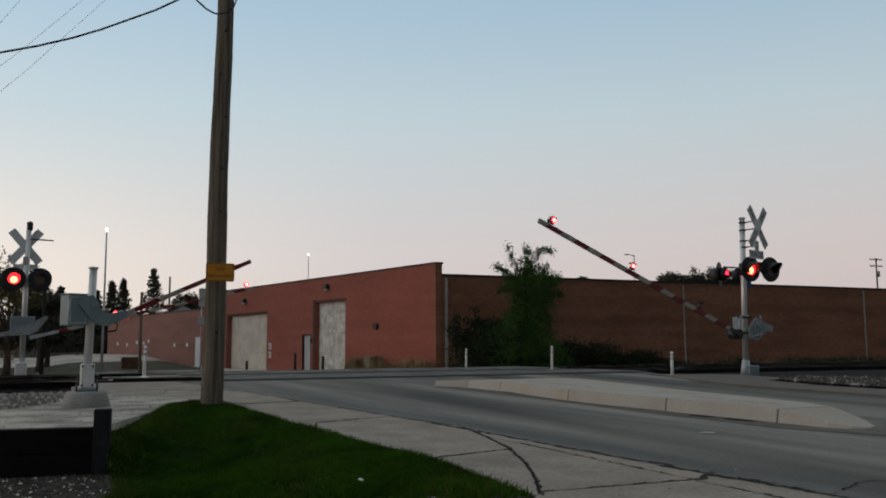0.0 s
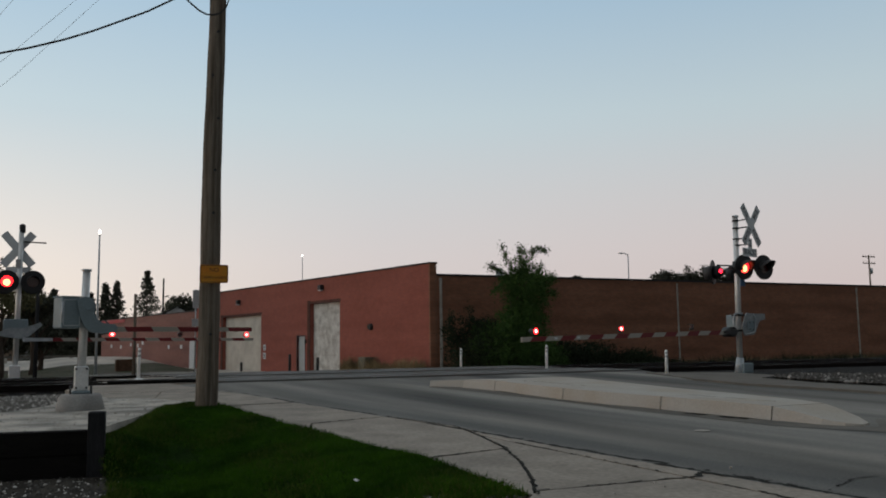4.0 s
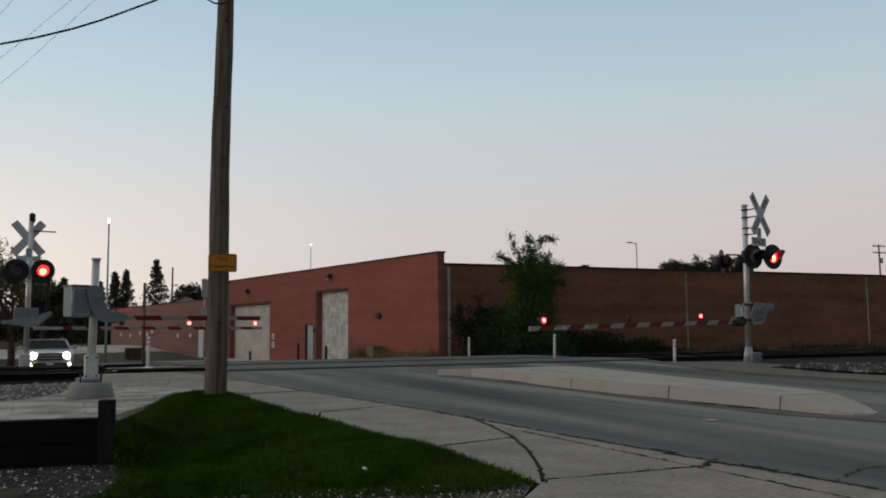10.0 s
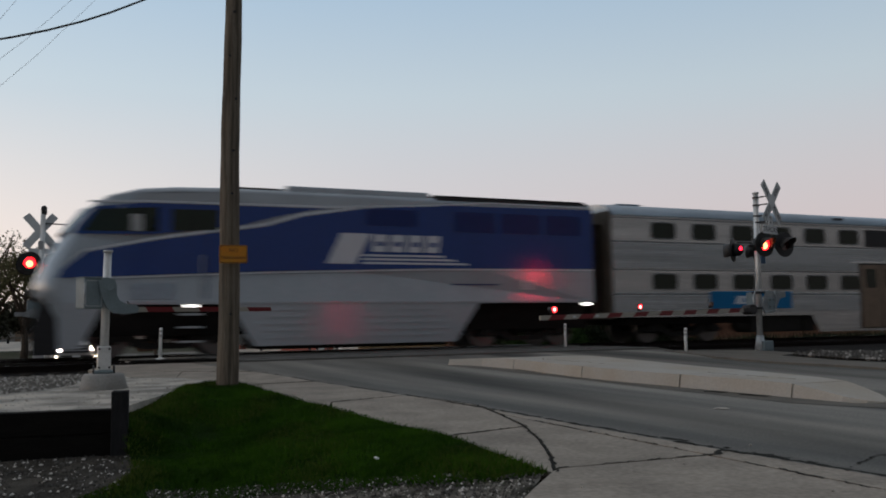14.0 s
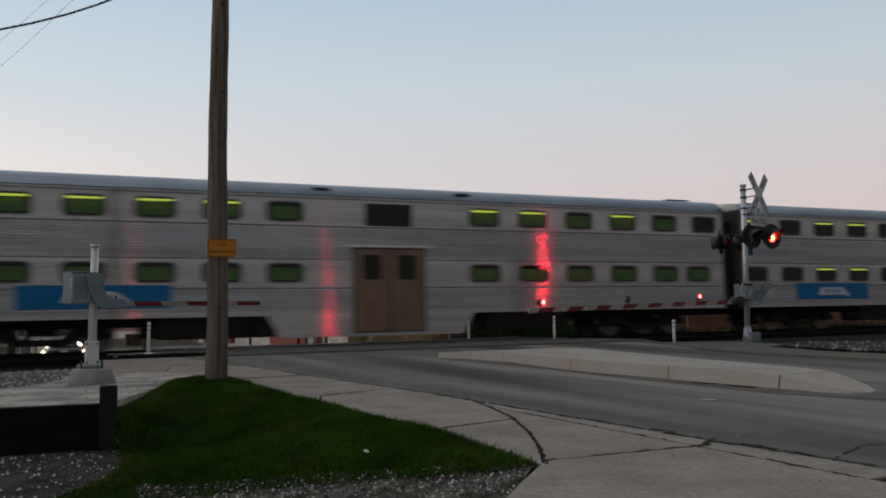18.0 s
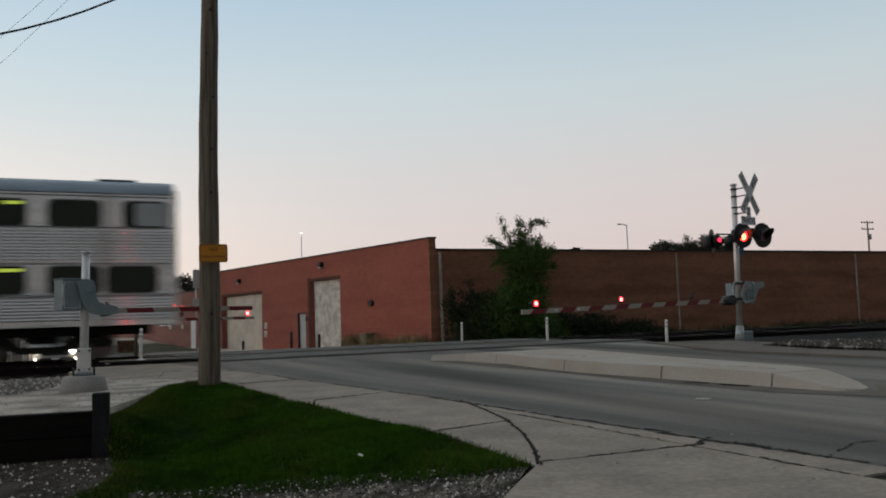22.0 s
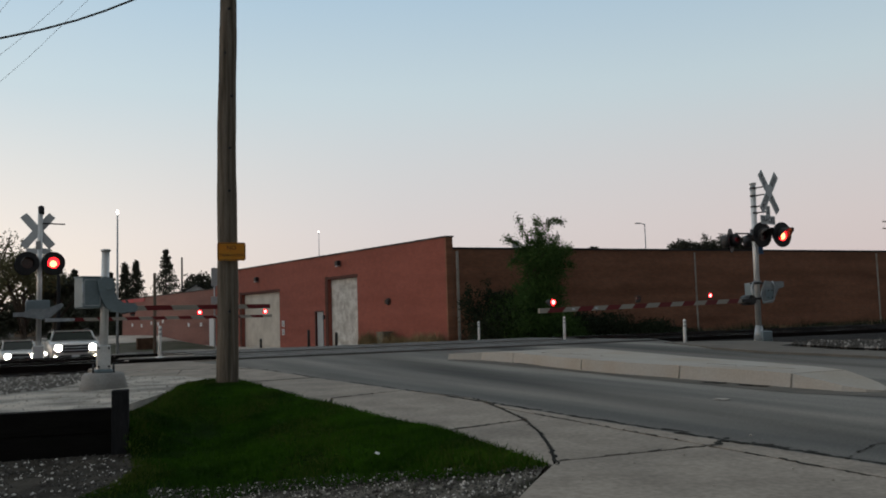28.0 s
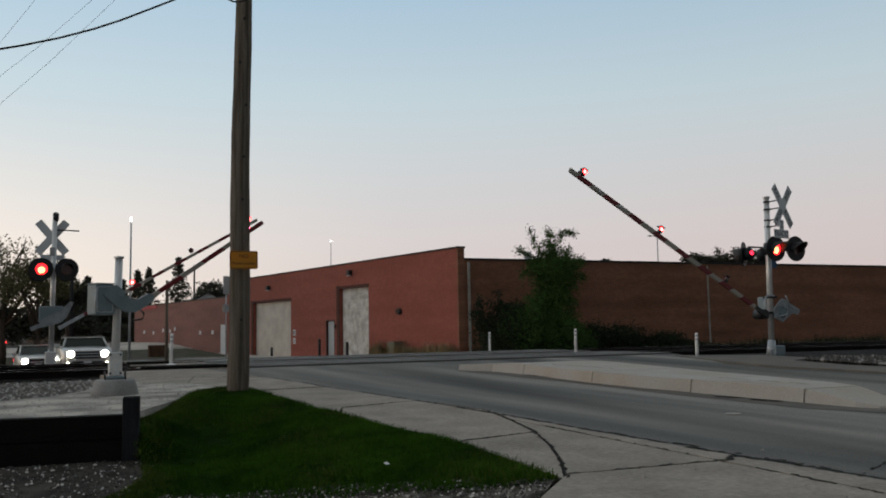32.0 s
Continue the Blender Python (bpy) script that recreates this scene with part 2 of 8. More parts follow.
M_GUTTER = mat("gutter_concrete", (0.17, 0.153, 0.13), 0.9, var=0.18, scale=1.4, fine=40, bump=0.25, dist=0.004, col2=(0.13, 0.12, 0.105))
M_KERB = mat("kerb_concrete", (0.44, 0.412, 0.37), 0.88, var=0.10, scale=1.2, fine=30, bump=0.15, dist=0.004, col2=(0.41, 0.36, 0.30), rand=0.06)
M_FLANGEBLACK = mat("black_gap_strip", (0.012, 0.012, 0.012), 0.85, var=0.3, scale=5, bump=0.1)
M_REDFASCIA = mat("red_fascia_paint", (0.36, 0.02, 0.03), 0.5, var=0.1, scale=2, bump=0.02)
M_JOINT = mat("joint_dirt", (0.025, 0.024, 0.02), 0.95, var=0.4, scale=6, fine=60)
M_SOIL = mat("soil", (0.10, 0.09, 0.07), 0.95, var=0.3, scale=0.6, fine=25, bump=0.5, dist=0.02, col2=(0.05, 0.06, 0.03))
M_LOT = mat("lot_paving", (0.57, 0.515, 0.445), 0.9, var=0.15, scale=0.25, fine=20, bump=0.2, col2=(0.34, 0.32, 0.29))
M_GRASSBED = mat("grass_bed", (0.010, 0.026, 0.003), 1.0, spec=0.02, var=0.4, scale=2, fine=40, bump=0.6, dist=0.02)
M_BLADE = mat("grass_blade", (0.038, 0.105, 0.003), 0.7, var=0.35, scale=1.1, fine=9, bump=0, col2=(0.014, 0.044, 0.001), spec=0.08)
M_DRYBLADE = mat("dry_grass_blade", (0.085, 0.105, 0.022), 0.8, var=0.35, scale=1.4, fine=9, bump=0, col2=(0.055, 0.085, 0.012), spec=0.06)
M_WEED = mat("dry_weed", (0.34, 0.25, 0.14), 0.8, var=0.4, scale=1.5, fine=9, bump=0, col2=(0.19, 0.15, 0.08))
M_LOWGRAVEL = mat("dark_gravel", (0.075, 0.066, 0.054), 0.95, var=0.5, scale=3, fine=50, bump=1.0, dist=0.02, col2=(0.026, 0.022, 0.018))
M_GRAVEL = mat("fine_gravel", (0.58, 0.53, 0.465), 0.95, var=0.2, scale=1.5, fine=70, bump=1.0, dist=0.02, col2=(0.22, 0.21, 0.19))
M_STRIP = mat("patchy_gravel", (0.24, 0.22, 0.19), 0.95, var=0.45, scale=4.5, fine=60, bump=1.0, dist=0.02, col2=(0.035, 0.036, 0.022))
M_CHIP = mat("pale_chipping", (0.46, 0.42, 0.37), 0.9, var=0.3, scale=14, fine=50, bump=0.3, col2=(0.28, 0.255, 0.225))
M_OLIVEBOX = mat("faded_olive_box", (0.17, 0.17, 0.12), 0.7, var=0.25, scale=3, fine=20, bump=0.1, col2=(0.11, 0.10, 0.075))
M_CRATE = mat("brown_crate_board", (0.12, 0.07, 0.045), 0.85, var=0.3, scale=3, fine=20, bump=0.3)
M_SHED = mat("weathered_grey_sheet", (0.26, 0.255, 0.24), 0.7, 0.1, var=0.2, scale=0.8, fine=12, bump=0.1)
M_GREYSTONE = mat("grey_track_stone", (0.29, 0.268, 0.24), 0.9, var=0.5, scale=9, fine=40, bump=0.3, col2=(0.12, 0.11, 0.10))
M_FOOTING = mat("grey_footing_concrete", (0.32, 0.31, 0.295), 0.9, var=0.2, scale=3, fine=40, bump=0.3, dist=0.004)
M_STONE = mat("ballast_stone", (0.20, 0.19, 0.175), 0.9, var=0.5, scale=9, fine=40, bump=0.3, col2=(0.08, 0.073, 0.066))
M_PEBBLE = mat("pale_pebble", (0.27, 0.255, 0.23), 0.9, var=0.45, scale=14, fine=50, bump=0.3, col2=(0.08, 0.072, 0.065))
M_BALLAST = mat("ballast_bed", (0.022, 0.019, 0.017), 0.95, var=0.45, scale=4, fine=25, bump=1.0, dist=0.03, col2=(0.010, 0.009, 0.008))
M_RAIL = mat("rusty_rail", (0.014, 0.010, 0.009), 0.8, 0.2, var=0.3, scale=3, fine=30)
M_RAILTOP = mat("polished_rail_head", (0.42, 0.41, 0.40), 0.25, 1.0, var=0.1, scale=1, fine=20, bump=0.03)
M_TIE = mat("creosoted_tie", (0.035, 0.028, 0.022), 0.9, var=0.4, scale=5, fine=40, bump=0.6, dist=0.01)
M_PANEL = mat("crossing_panel", (0.15, 0.145, 0.135), 0.85, var=0.2, scale=0.8, fine=50, bump=0.3)
M_BRICK_RED = brick_mat("red_painted_brick", (0.325, 0.092, 0.062), (0.285, 0.080, 0.054), (0.235, 0.08, 0.06), (0.80, 0.76, 0.74))
M_BRICK_DARK = brick_mat("weathered_brown_brick", (0.30, 0.124, 0.068), (0.235, 0.095, 0.053), (0.20, 0.115, 0.075), (0.62, 0.58, 0.54))
M_BRICK_PINK = brick_mat("faded_pink_brick", (0.27, 0.125, 0.10), (0.24, 0.105, 0.085), (0.22, 0.12, 0.10), (0.75, 0.74, 0.74))
M_COPING = mat("dark_coping", (0.035, 0.03, 0.03), 0.7, var=0.3, scale=2, fine=20)
M_ROOF = mat("roof_felt", (0.06, 0.06, 0.06), 0.9, var=0.3, scale=1)
M_WHITE_DOOR = mat("cream_roller_door", (0.58, 0.54, 0.47), 0.6, var=0.12, scale=1.3, fine=18, bump=0.1, col2=(0.46, 0.42, 0.36))
M_PEELDOOR = mat("peeling_grey_door", (0.62, 0.61, 0.57), 0.8, var=0.35, scale=2.6, fine=16, bump=0.15, col2=(0.40, 0.38, 0.345))
M_REVEAL = mat("door_reveal", (0.11, 0.055, 0.045), 0.9, var=0.2, scale=2)
M_GREYDOOR = mat("grey_steel_door", (0.42, 0.45, 0.46), 0.5, var=0.1, scale=2, fine=20, bump=0.05)
M_PIPE = mat("pale_downpipe_paint", (0.40, 0.37, 0.33), 0.6, var=0.2, scale=3, fine=20, bump=0.05, col2=(0.29, 0.25, 0.21))
M_STEEL = mat("galvanised_steel", (0.50, 0.53, 0.55), 0.45, 0.35, var=0.18, scale=5, fine=35, bump=0.08, col2=(0.36, 0.39, 0.41))
M_ALU = mat("aluminium_mast", (0.68, 0.68, 0.67), 0.38, 0.45, var=0.12, scale=3, fine=30, bump=0.06)
M_CABINET = mat("grey_green_cabinet", (0.20, 0.25, 0.27), 0.5, 0.1, var=0.12, scale=4, fine=30, bump=0.06)
M_BLACK = mat("black_painted_metal", (0.018, 0.018, 0.02), 0.5, 0.0, var=0.3, scale=5, fine=30, bump=0.05)
# black lightened so that the lit lens's red shows inside the hood
M_HOOD = mat("lightened_black_hood", (0.06, 0.058, 0.058), 0.5, 0.0, var=0.3, scale=5, fine=30, bump=0.05)
M_SIGNWHITE = mat("white_sheeting", (0.62, 0.64, 0.65), 0.45, var=0.08, scale=5, fine=40, bump=0.03)
M_SIGNBACK = mat("bare_sign_back", (0.42, 0.42, 0.42), 0.45, 0.4, var=0.12, scale=5, fine=30, bump=0.03)
M_INK = mat("black_lettering", (0.02, 0.02, 0.022), 0.6, var=0.1, scale=5)
M_DULLSTEEL = mat("dull_grey_steel", (0.33, 0.35, 0.36), 0.55, 0.3, var=0.25, scale=5, fine=30, bump=0.1, col2=(0.22, 0.24, 0.25))
M_SIGNINK = mat("brown_lettering", (0.13, 0.045, 0.01), 0.6, var=0.1, scale=5)
M_YELLOW = mat("amber_sign_face", (0.58, 0.20, 0.008), 0.5, var=0.1, scale=6, fine=40, bump=0.03, col2=(0.52, 0.23, 0.015))
M_BLUE_TAG = mat("blue_tag", (0.05, 0.13, 0.26), 0.5, var=0.1, scale=5)
M_POLE = mat("weathered_pole_timber", (0.215, 0.178, 0.14), 0.9, var=0.38, scale=7, fine=60, bump=1.0, dist=0.014, col2=(0.10, 0.082, 0.064), stretch=(3, 3, 0.12))
M_TIMBER = mat("black_creosoted_timber", (0.009, 0.008, 0.007), 0.9, var=0.4, scale=6, fine=45, bump=0.6, dist=0.01, stretch=(0.3, 2, 2))
M_POSTTIMBER = mat("dark_post_timber", (0.026, 0.026, 0.028), 0.85, var=0.35, scale=6, fine=45, bump=0.5, dist=0.01, stretch=(3, 3, 0.3))
M_WIRE = mat("black_cable", (0.03, 0.03, 0.034), 0.6, var=0.1, scale=3, bump=0)
M_GREYWIRE = mat("grey_cable", (0.5, 0.53, 0.56), 0.5, var=0.1, scale=3, bump=0)
M_PLASTIC = mat("white_plastic", (0.84, 0.84, 0.82), 0.5, var=0.1, scale=6, fine=30, bump=0.05)
M_ARMS = [stripes("barrier_sheeting", "X", 0.813, o, k, (0.15, 0.008, 0.011), (0.34, 0.31, 0.265)) for o, k in ((0.56, 1.1), (0.434, 0.6), (0.525, 0.9))]
M_BARK = mat("bark", (0.09, 0.07, 0.055), 0.95, var=0.4, scale=8, fine=40, bump=0.8, dist=0.01, stretch=(2, 2, 0.4))
M_LEAF = mat("leaf_green", (0.072, 0.132, 0.034), 0.8, var=0.35, scale=0.9, fine=6, bump=0, col2=(0.034, 0.066, 0.018), spec=0.08)
M_LEAFDARK = mat("dark_leaf", (0.030, 0.040, 0.022), 0.7, var=0.4, scale=0.8, fine=5, bump=0, col2=(0.018, 0.023, 0.013), spec=0.05)
for m_, lo_, mid_, hi_ in ((M_PEBBLE, 0.022, 0.09, 0.70), (M_STONE, 0.035, 0.11, 0.34), (M_GREYSTONE, 0.12, 0.30, 0.52)):
    nd_, lk_ = m_.node_tree.nodes, m_.node_tree.links
    geo_, ramp_, mix_ = nd_.new("ShaderNodeNewGeometry"), nd_.new("ShaderNodeValToRGB"), nd_.new("ShaderNodeMix")
    ramp_.color_ramp.interpolation = "CONSTANT"
    ramp_.color_ramp.elements[0].color = (lo_, lo_ * 0.93, lo_ * 0.84, 1)
    ramp_.color_ramp.elements[1].position, ramp_.color_ramp.elements[1].color = 0.86, (hi_, hi_ * 0.95, hi_ * 0.88, 1)
    ramp_.color_ramp.elements.new(0.55).color = (mid_, mid_ * 0.94, mid_ * 0.86, 1)
    mix_.data_type = "RGBA"
    mix_.inputs[0].default_value = 0.75
    p_ = nd_["Principled BSDF"].inputs["Base Color"]
    lk_.new(geo_.outputs["Random Per Island"], ramp_.inputs[0])
    lk_.new(p_.links[0].from_socket, mix_.inputs[6])
    lk_.new(ramp_.outputs[0], mix_.inputs[7])
    lk_.new(mix_.outputs[2], p_)
# far foliage greyed and lightened in its colour to stand in for haze
M_FARLEAF = mat("far_hazed_leaf", (0.085, 0.088, 0.066), 0.8, var=0.4, scale=0.6, fine=4, bump=0, col2=(0.05, 0.052, 0.038), spec=0.05)
M_RED_ON = glow("lit_red_lens", (1.0, 0.012, 0.018), 4.5)
M_RED_BEAM = glow("red_beam_lens", (1.0, 0.03, 0.05), 50.0)
M_RED_HOT = glow("lit_lens_core", (1.0, 0.30, 0.10), 6.0)
M_ARM_HOT = glow("lit_arm_lamp_core", (1.0, 0.20, 0.18), 7.0)
M_ARM_BACK = glow("rear_arm_lamp_lens", (1.0, 0.015, 0.045), 250.0)
M_RED_DIM = glow("lit_red_peep", (1.0, 0.02, 0.05), 4.0)
M_LENS_OFF = mat("dark_red_lens", (0.05, 0.008, 0.008), 0.2, var=0.1, scale=8, bump=0, coat=0.5)
M_HEADLIGHT = glow("headlight_glow", (1.0, 0.93, 0.78), 45.0)
M_FOGLIGHT = glow("foglight_glow", (1.0, 0.86, 0.62), 14.0)
M_LOCOLIGHT = glow("locomotive_light", (1.0, 0.60, 0.20), 7.0)
M_MARKER = glow("step_light", (1.0, 0.97, 0.9), 3.0)
M_LAMP = glow("street_lamp_glow", (1.0, 0.95, 0.85), 2.5)
M_TAIL = glow("tail_light", (1.0, 0.03, 0.03), 4.0)


# ---------- mesh helpers ----------
PLATEAU = 0.13


def T(v):
    """Height of the road profile across the railway."""
    if v < 14.2:
        return -0.014 * (math.sqrt((14.2 - v) ** 2 + 0.4) + 14.2 - v)
    if v < 27:
        return PLATEAU * min(1.0, (v - 14.2) / 5.3)
    return PLATEAU - 0.06 * min(13.0, v - 27)


def hump(u):
    """The raised crossing holds under the road alone."""
    return smooth((u + 0.2) / 1.8) * smooth((17.6 - u) / 1.4)


def smooth(x):
    x = min(1.0, max(0.0, x))
    return x * x * (3 - 2 * x)


def dip(u, v):
    """The far lane falls lower than the lot beside it, and the land rises again to the far street."""
    return 0.95 * smooth((v - 66) / 24) * smooth((13 - u) / 4) - 0.03 * smooth((v - 29) / 6) * smooth((7 - u) / 3) - 0.35 * smooth((v - 43) / 8) * smooth((3.5 - u) / 4)


def TD(u, v):
    return T(v) + dip(u, v)


def G(u, v):
    """Height of the open ground: the profile, with the bank that falls to the lower gravel."""
    z = T(v)
    if z > 0 and v < 30:
        z *= hump(u)
    z += dip(u, v)
    return z - 0.30 * smooth((3.1 - u) / 2.2) * smooth((12.6 - v) / 2.9)


def part(name, bm, material, parent=None, label=""):
    me = bpy.data.meshes.new(name)
    bm.normal_update()
    bm.to_mesh(me)
    bm.free()
    for mm in material if isinstance(material, (list, tuple)) else (material,):
        me.materials.append(mm)
    ob = new(name, me)
    if parent is not None:
        ob.parent = parent
    return tagged(ob, label) if label else ob


def thing(name, label, category, m=None, group="", kind=""):
    ob = new(name)
    ob.empty_display_size = 0.2
    if m is not None:
        ob.matrix_world = m
    return tagged(ob, label, category, group, kind)


def box(bm, x0, x1, y0, y1, z0, z1, m=None, bev=0.0):
    r = bmesh.ops.create_cube(bm, size=1.0)
    vs = r["verts"]
    bmesh.ops.transform(bm, matrix=Matrix.Translation(((x0 + x1) / 2, (y0 + y1) / 2, (z0 + z1) / 2)) @ Matrix.Diagonal((abs(x1 - x0), abs(y1 - y0), abs(z1 - z0), 1)), verts=vs)
    if bev:
        es = list({e for v in vs for e in v.link_edges})
        rb = bmesh.ops.bevel(bm, geom=es, offset=bev, segments=2, affect="EDGES", profile=0.5)
        vs = list({v for f in rb["faces"] for v in f.verts} | {v for v in vs if v.is_valid})
    if m is not None:
        bmesh.ops.transform(bm, matrix=m, verts=vs)
    return bm


def B(x0, x1, y0, y1, z0, z1, m=None, bev=0.0):
    return box(bmesh.new(), x0, x1, y0, y1, z0, z1, m, bev)


def tube(bm, pts, radii, n=10, cap=True, smooth_shade=True):
    """A round bar along a line of points."""
    pts = [Vector(p) for p in pts]
    if not isinstance(radii, (list, tuple)):
        radii = [radii] * len(pts)
    rings = []
    for i, p in enumerate(pts):
        d = (pts[min(i + 1, len(pts) - 1)] - pts[max(i - 1, 0)]).normalized()
        a = d.orthogonal().normalized() if abs(d.z) > 0.9 else d.cross(Vector((0, 0, 1))).normalized()
        if abs(d.z) > 0.9:
            a = Vector((1, 0, 0)) - d * d.x
            a.normalize()
        c = d.cross(a).normalized()
        rings.append([bm.verts.new(p + (a * math.cos(2 * math.pi * k / n) + c * math.sin(2 * math.pi * k / n)) * radii[i]) for k in range(n)])
    for r0, r1 in zip(rings, rings[1:]):
        for k in range(n):
            f = bm.faces.new((r0[k], r0[(k + 1) % n], r1[(k + 1) % n], r1[k]))
            f.smooth = smooth_shade
    if cap:
        bm.faces.new(rings[0][::-1])
        bm.faces.new(rings[-1])
    return bm


def C(p0, p1, r0, r1=None, n=12):
    return tube(bmesh.new(), (p0, p1), (r0, r0 if r1 is None else r1), n)


def prism(bm, pts, axis, a, b, mi=0):
    """A flat outline pushed through from a to b along one axis."""
    def place(p, w):
        return {"x": (w, p[0], p[1]), "y": (p[0], w, p[1]), "z": (p[0], p[1], w)}[axis]
    lo = [bm.verts.new(place(p, a)) for p in pts]
    hi = [bm.verts.new(place(p, b)) for p in pts]
    fs = [bm.faces.new(lo), bm.faces.new(hi[::-1])]
    for i in range(len(pts)):
        j = (i + 1) % len(pts)
        fs.append(bm.faces.new((lo[i], hi[i], hi[j], lo[j])))
    for f in fs:
        f.material_index = mi
    bmesh.ops.recalc_face_normals(bm, faces=fs)
    return bm


def P(pts, axis, a, b):
    return prism(bmesh.new(), pts, axis, a, b)


def rrect(x0, x1, z0, z1, r, n=4):
    """The outline of a rectangle with rounded corners."""
    out = []
    for cx, cz, s in ((x1 - r, z1 - r, 0), (x0 + r, z1 - r, 90), (x0 + r, z0 + r, 180), (x1 - r, z0 + r, 270)):
        for k in range(n + 1):
            a = radians(s + 90 * k / n)
            out.append((cx + r * math.cos(a), cz + r * math.sin(a)))
    return out


def ring(bm, outer, inner, axis, a, b):
    """A frame between two outlines of as many points."""
    def place(p, w):
        return {"x": (w, p[0], p[1]), "y": (p[0], w, p[1]), "z": (p[0], p[1], w)}[axis]
    n = len(outer)
    v = [[bm.verts.new(place(p, w)) for p in o] for o in (outer, inner) for w in (a, b)]
    fs = []
    for i in range(n):
        j = (i + 1) % n
        for s, t in ((0, 1), (1, 3), (3, 2), (2, 0)):
            fs.append(bm.faces.new((v[s][i], v[s][j], v[t][j], v[t][i])))
    bmesh.ops.recalc_face_normals(bm, faces=fs)
    return bm


def sheet(pts, height, dz, du=1.0, dv=0.5, depth=0.0):
    """A paved outline cut into strips, laid on the ground; depth gives it a skirt."""
    bm = bmesh.new()
    bm.faces.new([bm.verts.new((x, y, 0)) for x, y in pts])
    xs, ys = [p[0] for p in pts], [p[1] for p in pts]
    for axis, lo, hi, st in ((0, min(xs), max(xs), du), (1, min(ys), max(ys), dv)):
        k = math.floor(lo / st) + 1
        while k * st < hi - 1e-4:
            co = Vector((k * st, 0, 0)) if axis == 0 else Vector((0, k * st, 0))
            no = Vector((1, 0, 0)) if axis == 0 else Vector((0, 1, 0))
            bmesh.ops.bisect_plane(bm, geom=bm.verts[:] + bm.edges[:] + bm.faces[:], plane_co=co, plane_no=no, dist=1e-5)
            k += 1
    bmesh.ops.recalc_face_normals(bm, faces=bm.faces[:])
    if bm.faces and sum(f.normal.z for f in bm.faces) < 0:
        bmesh.ops.reverse_faces(bm, faces=bm.faces[:])
    for v in bm.verts:
        v.co.z = height(v.co.x, v.co.y) + dz
    if depth:
        edge = [e for e in bm.edges if e.is_boundary]
        r = bmesh.ops.extrude_edge_only(bm, edges=edge)
        for v in r["geom"]:
            if isinstance(v, bmesh.types.BMVert):
                v.co.z -= depth
        bmesh.ops.recalc_face_normals(bm, faces=bm.faces[:])
    return bm


def TV(u, v):
    return T(v)


def ribbon(pts, height, dz, width, rng, broken=0.0, wob=0.012):
    """An uneven strip of dirt or tar along a joint."""
    bm = bmesh.new()
    last = None
    for (x0, y0), (x1, y1) in zip(pts, pts[1:]):
        d = math.hypot(x1 - x0, y1 - y0)
        nx, ny = -(y1 - y0) / d, (x1 - x0) / d
        n = max(2, int(d / 0.05))
        for i in range(n + 1):
            k = i / n
            if rng.random() < broken * (0.5 + noise.noise((x0 + k * 3, y0 + k * d, 1.0))):
                last = None
                continue
            w = width * (0.55 + 0.9 * rng.random()) / 2
            o = wob * rng.normal()
            x, y = x0 + (x1 - x0) * k + nx * o, y0 + (y1 - y0) * k + ny * o
            z = height(x, y) + dz
            cur = (bm.verts.new((x - nx * w, y - ny * w, z)), bm.verts.new((x + nx * w, y + ny * w, z)))
            if last:
                bm.faces.new((last[0], cur[0], cur[1], last[1]))
            last = cur
    bmesh.ops.recalc_face_normals(bm, faces=bm.faces[:])
    if sum(f.normal.z for f in bm.faces) < 0:
        bmesh.ops.reverse_faces(bm, faces=bm.faces[:])
    return bm


def cloud(name, verts, faces, material, parent=None, label="", category="", kind="stuff"):
    """Many small pieces in one mesh, from arrays."""
    me = bpy.data.meshes.new(name)
    me.from_pydata(verts, [], faces)
    me.materials.append(material)
    ob = new(name, me)
    if parent is not None:
        ob.parent = parent
    return tagged(ob, label, category, "", kind)


def stones(rng, spots, sizes):
    """Angular stones: jittered octahedra at the given spots."""
    base = np.array([(1, 0, 0), (-1, 0, 0), (0, 1, 0), (0, -1, 0), (0, 0, 1), (0, 0, -1)], float)
    tri = np.array([(0, 2, 4), (2, 1, 4), (1, 3, 4), (3, 0, 4), (2, 0, 5), (1, 2, 5), (3, 1, 5), (0, 3, 5)])
    n = len(spots)
    v = base[None] * (0.65 + 0.7 * rng.random((n, 6, 1)))
    a = rng.random(n) * 6.283
    c, s = np.cos(a)[:, None], np.sin(a)[:, None]
    v = np.stack([v[..., 0] * c - v[..., 1] * s, v[..., 0] * s + v[..., 1] * c, v[..., 2] * 0.75], -1)
    v = v * np.asarray(sizes)[:, None, None] + np.asarray(spots)[:, None, :]
    f = tri[None] + (np.arange(n) * 6)[:, None, None]
    return v.reshape(-1, 3).tolist(), f.reshape(-1, 3).tolist()


def leaves(rng, spots, size, droop=0.3):
    """Small four-cornered leaves turned every way."""
    n = len(spots)
    d = rng.normal(size=(n, 3))
    d[:, 2] -= droop
    d /= np.linalg.norm(d, axis=1)[:, None]
    e = np.cross(d, rng.normal(size=(n, 3)))
    e /= np.linalg.norm(e, axis=1)[:, None]
    s = size * (0.6 + 0.8 * rng.random((n, 1)))
    p = np.asarray(spots)
    v = np.stack([p, p + d * s * 0.5 + e * s * 0.28, p + d * s, p + d * s * 0.5 - e * s * 0.28], 1)
    f = np.arange(n * 4).reshape(n, 4)
    return v.reshape(-1, 3).tolist(), f.tolist()


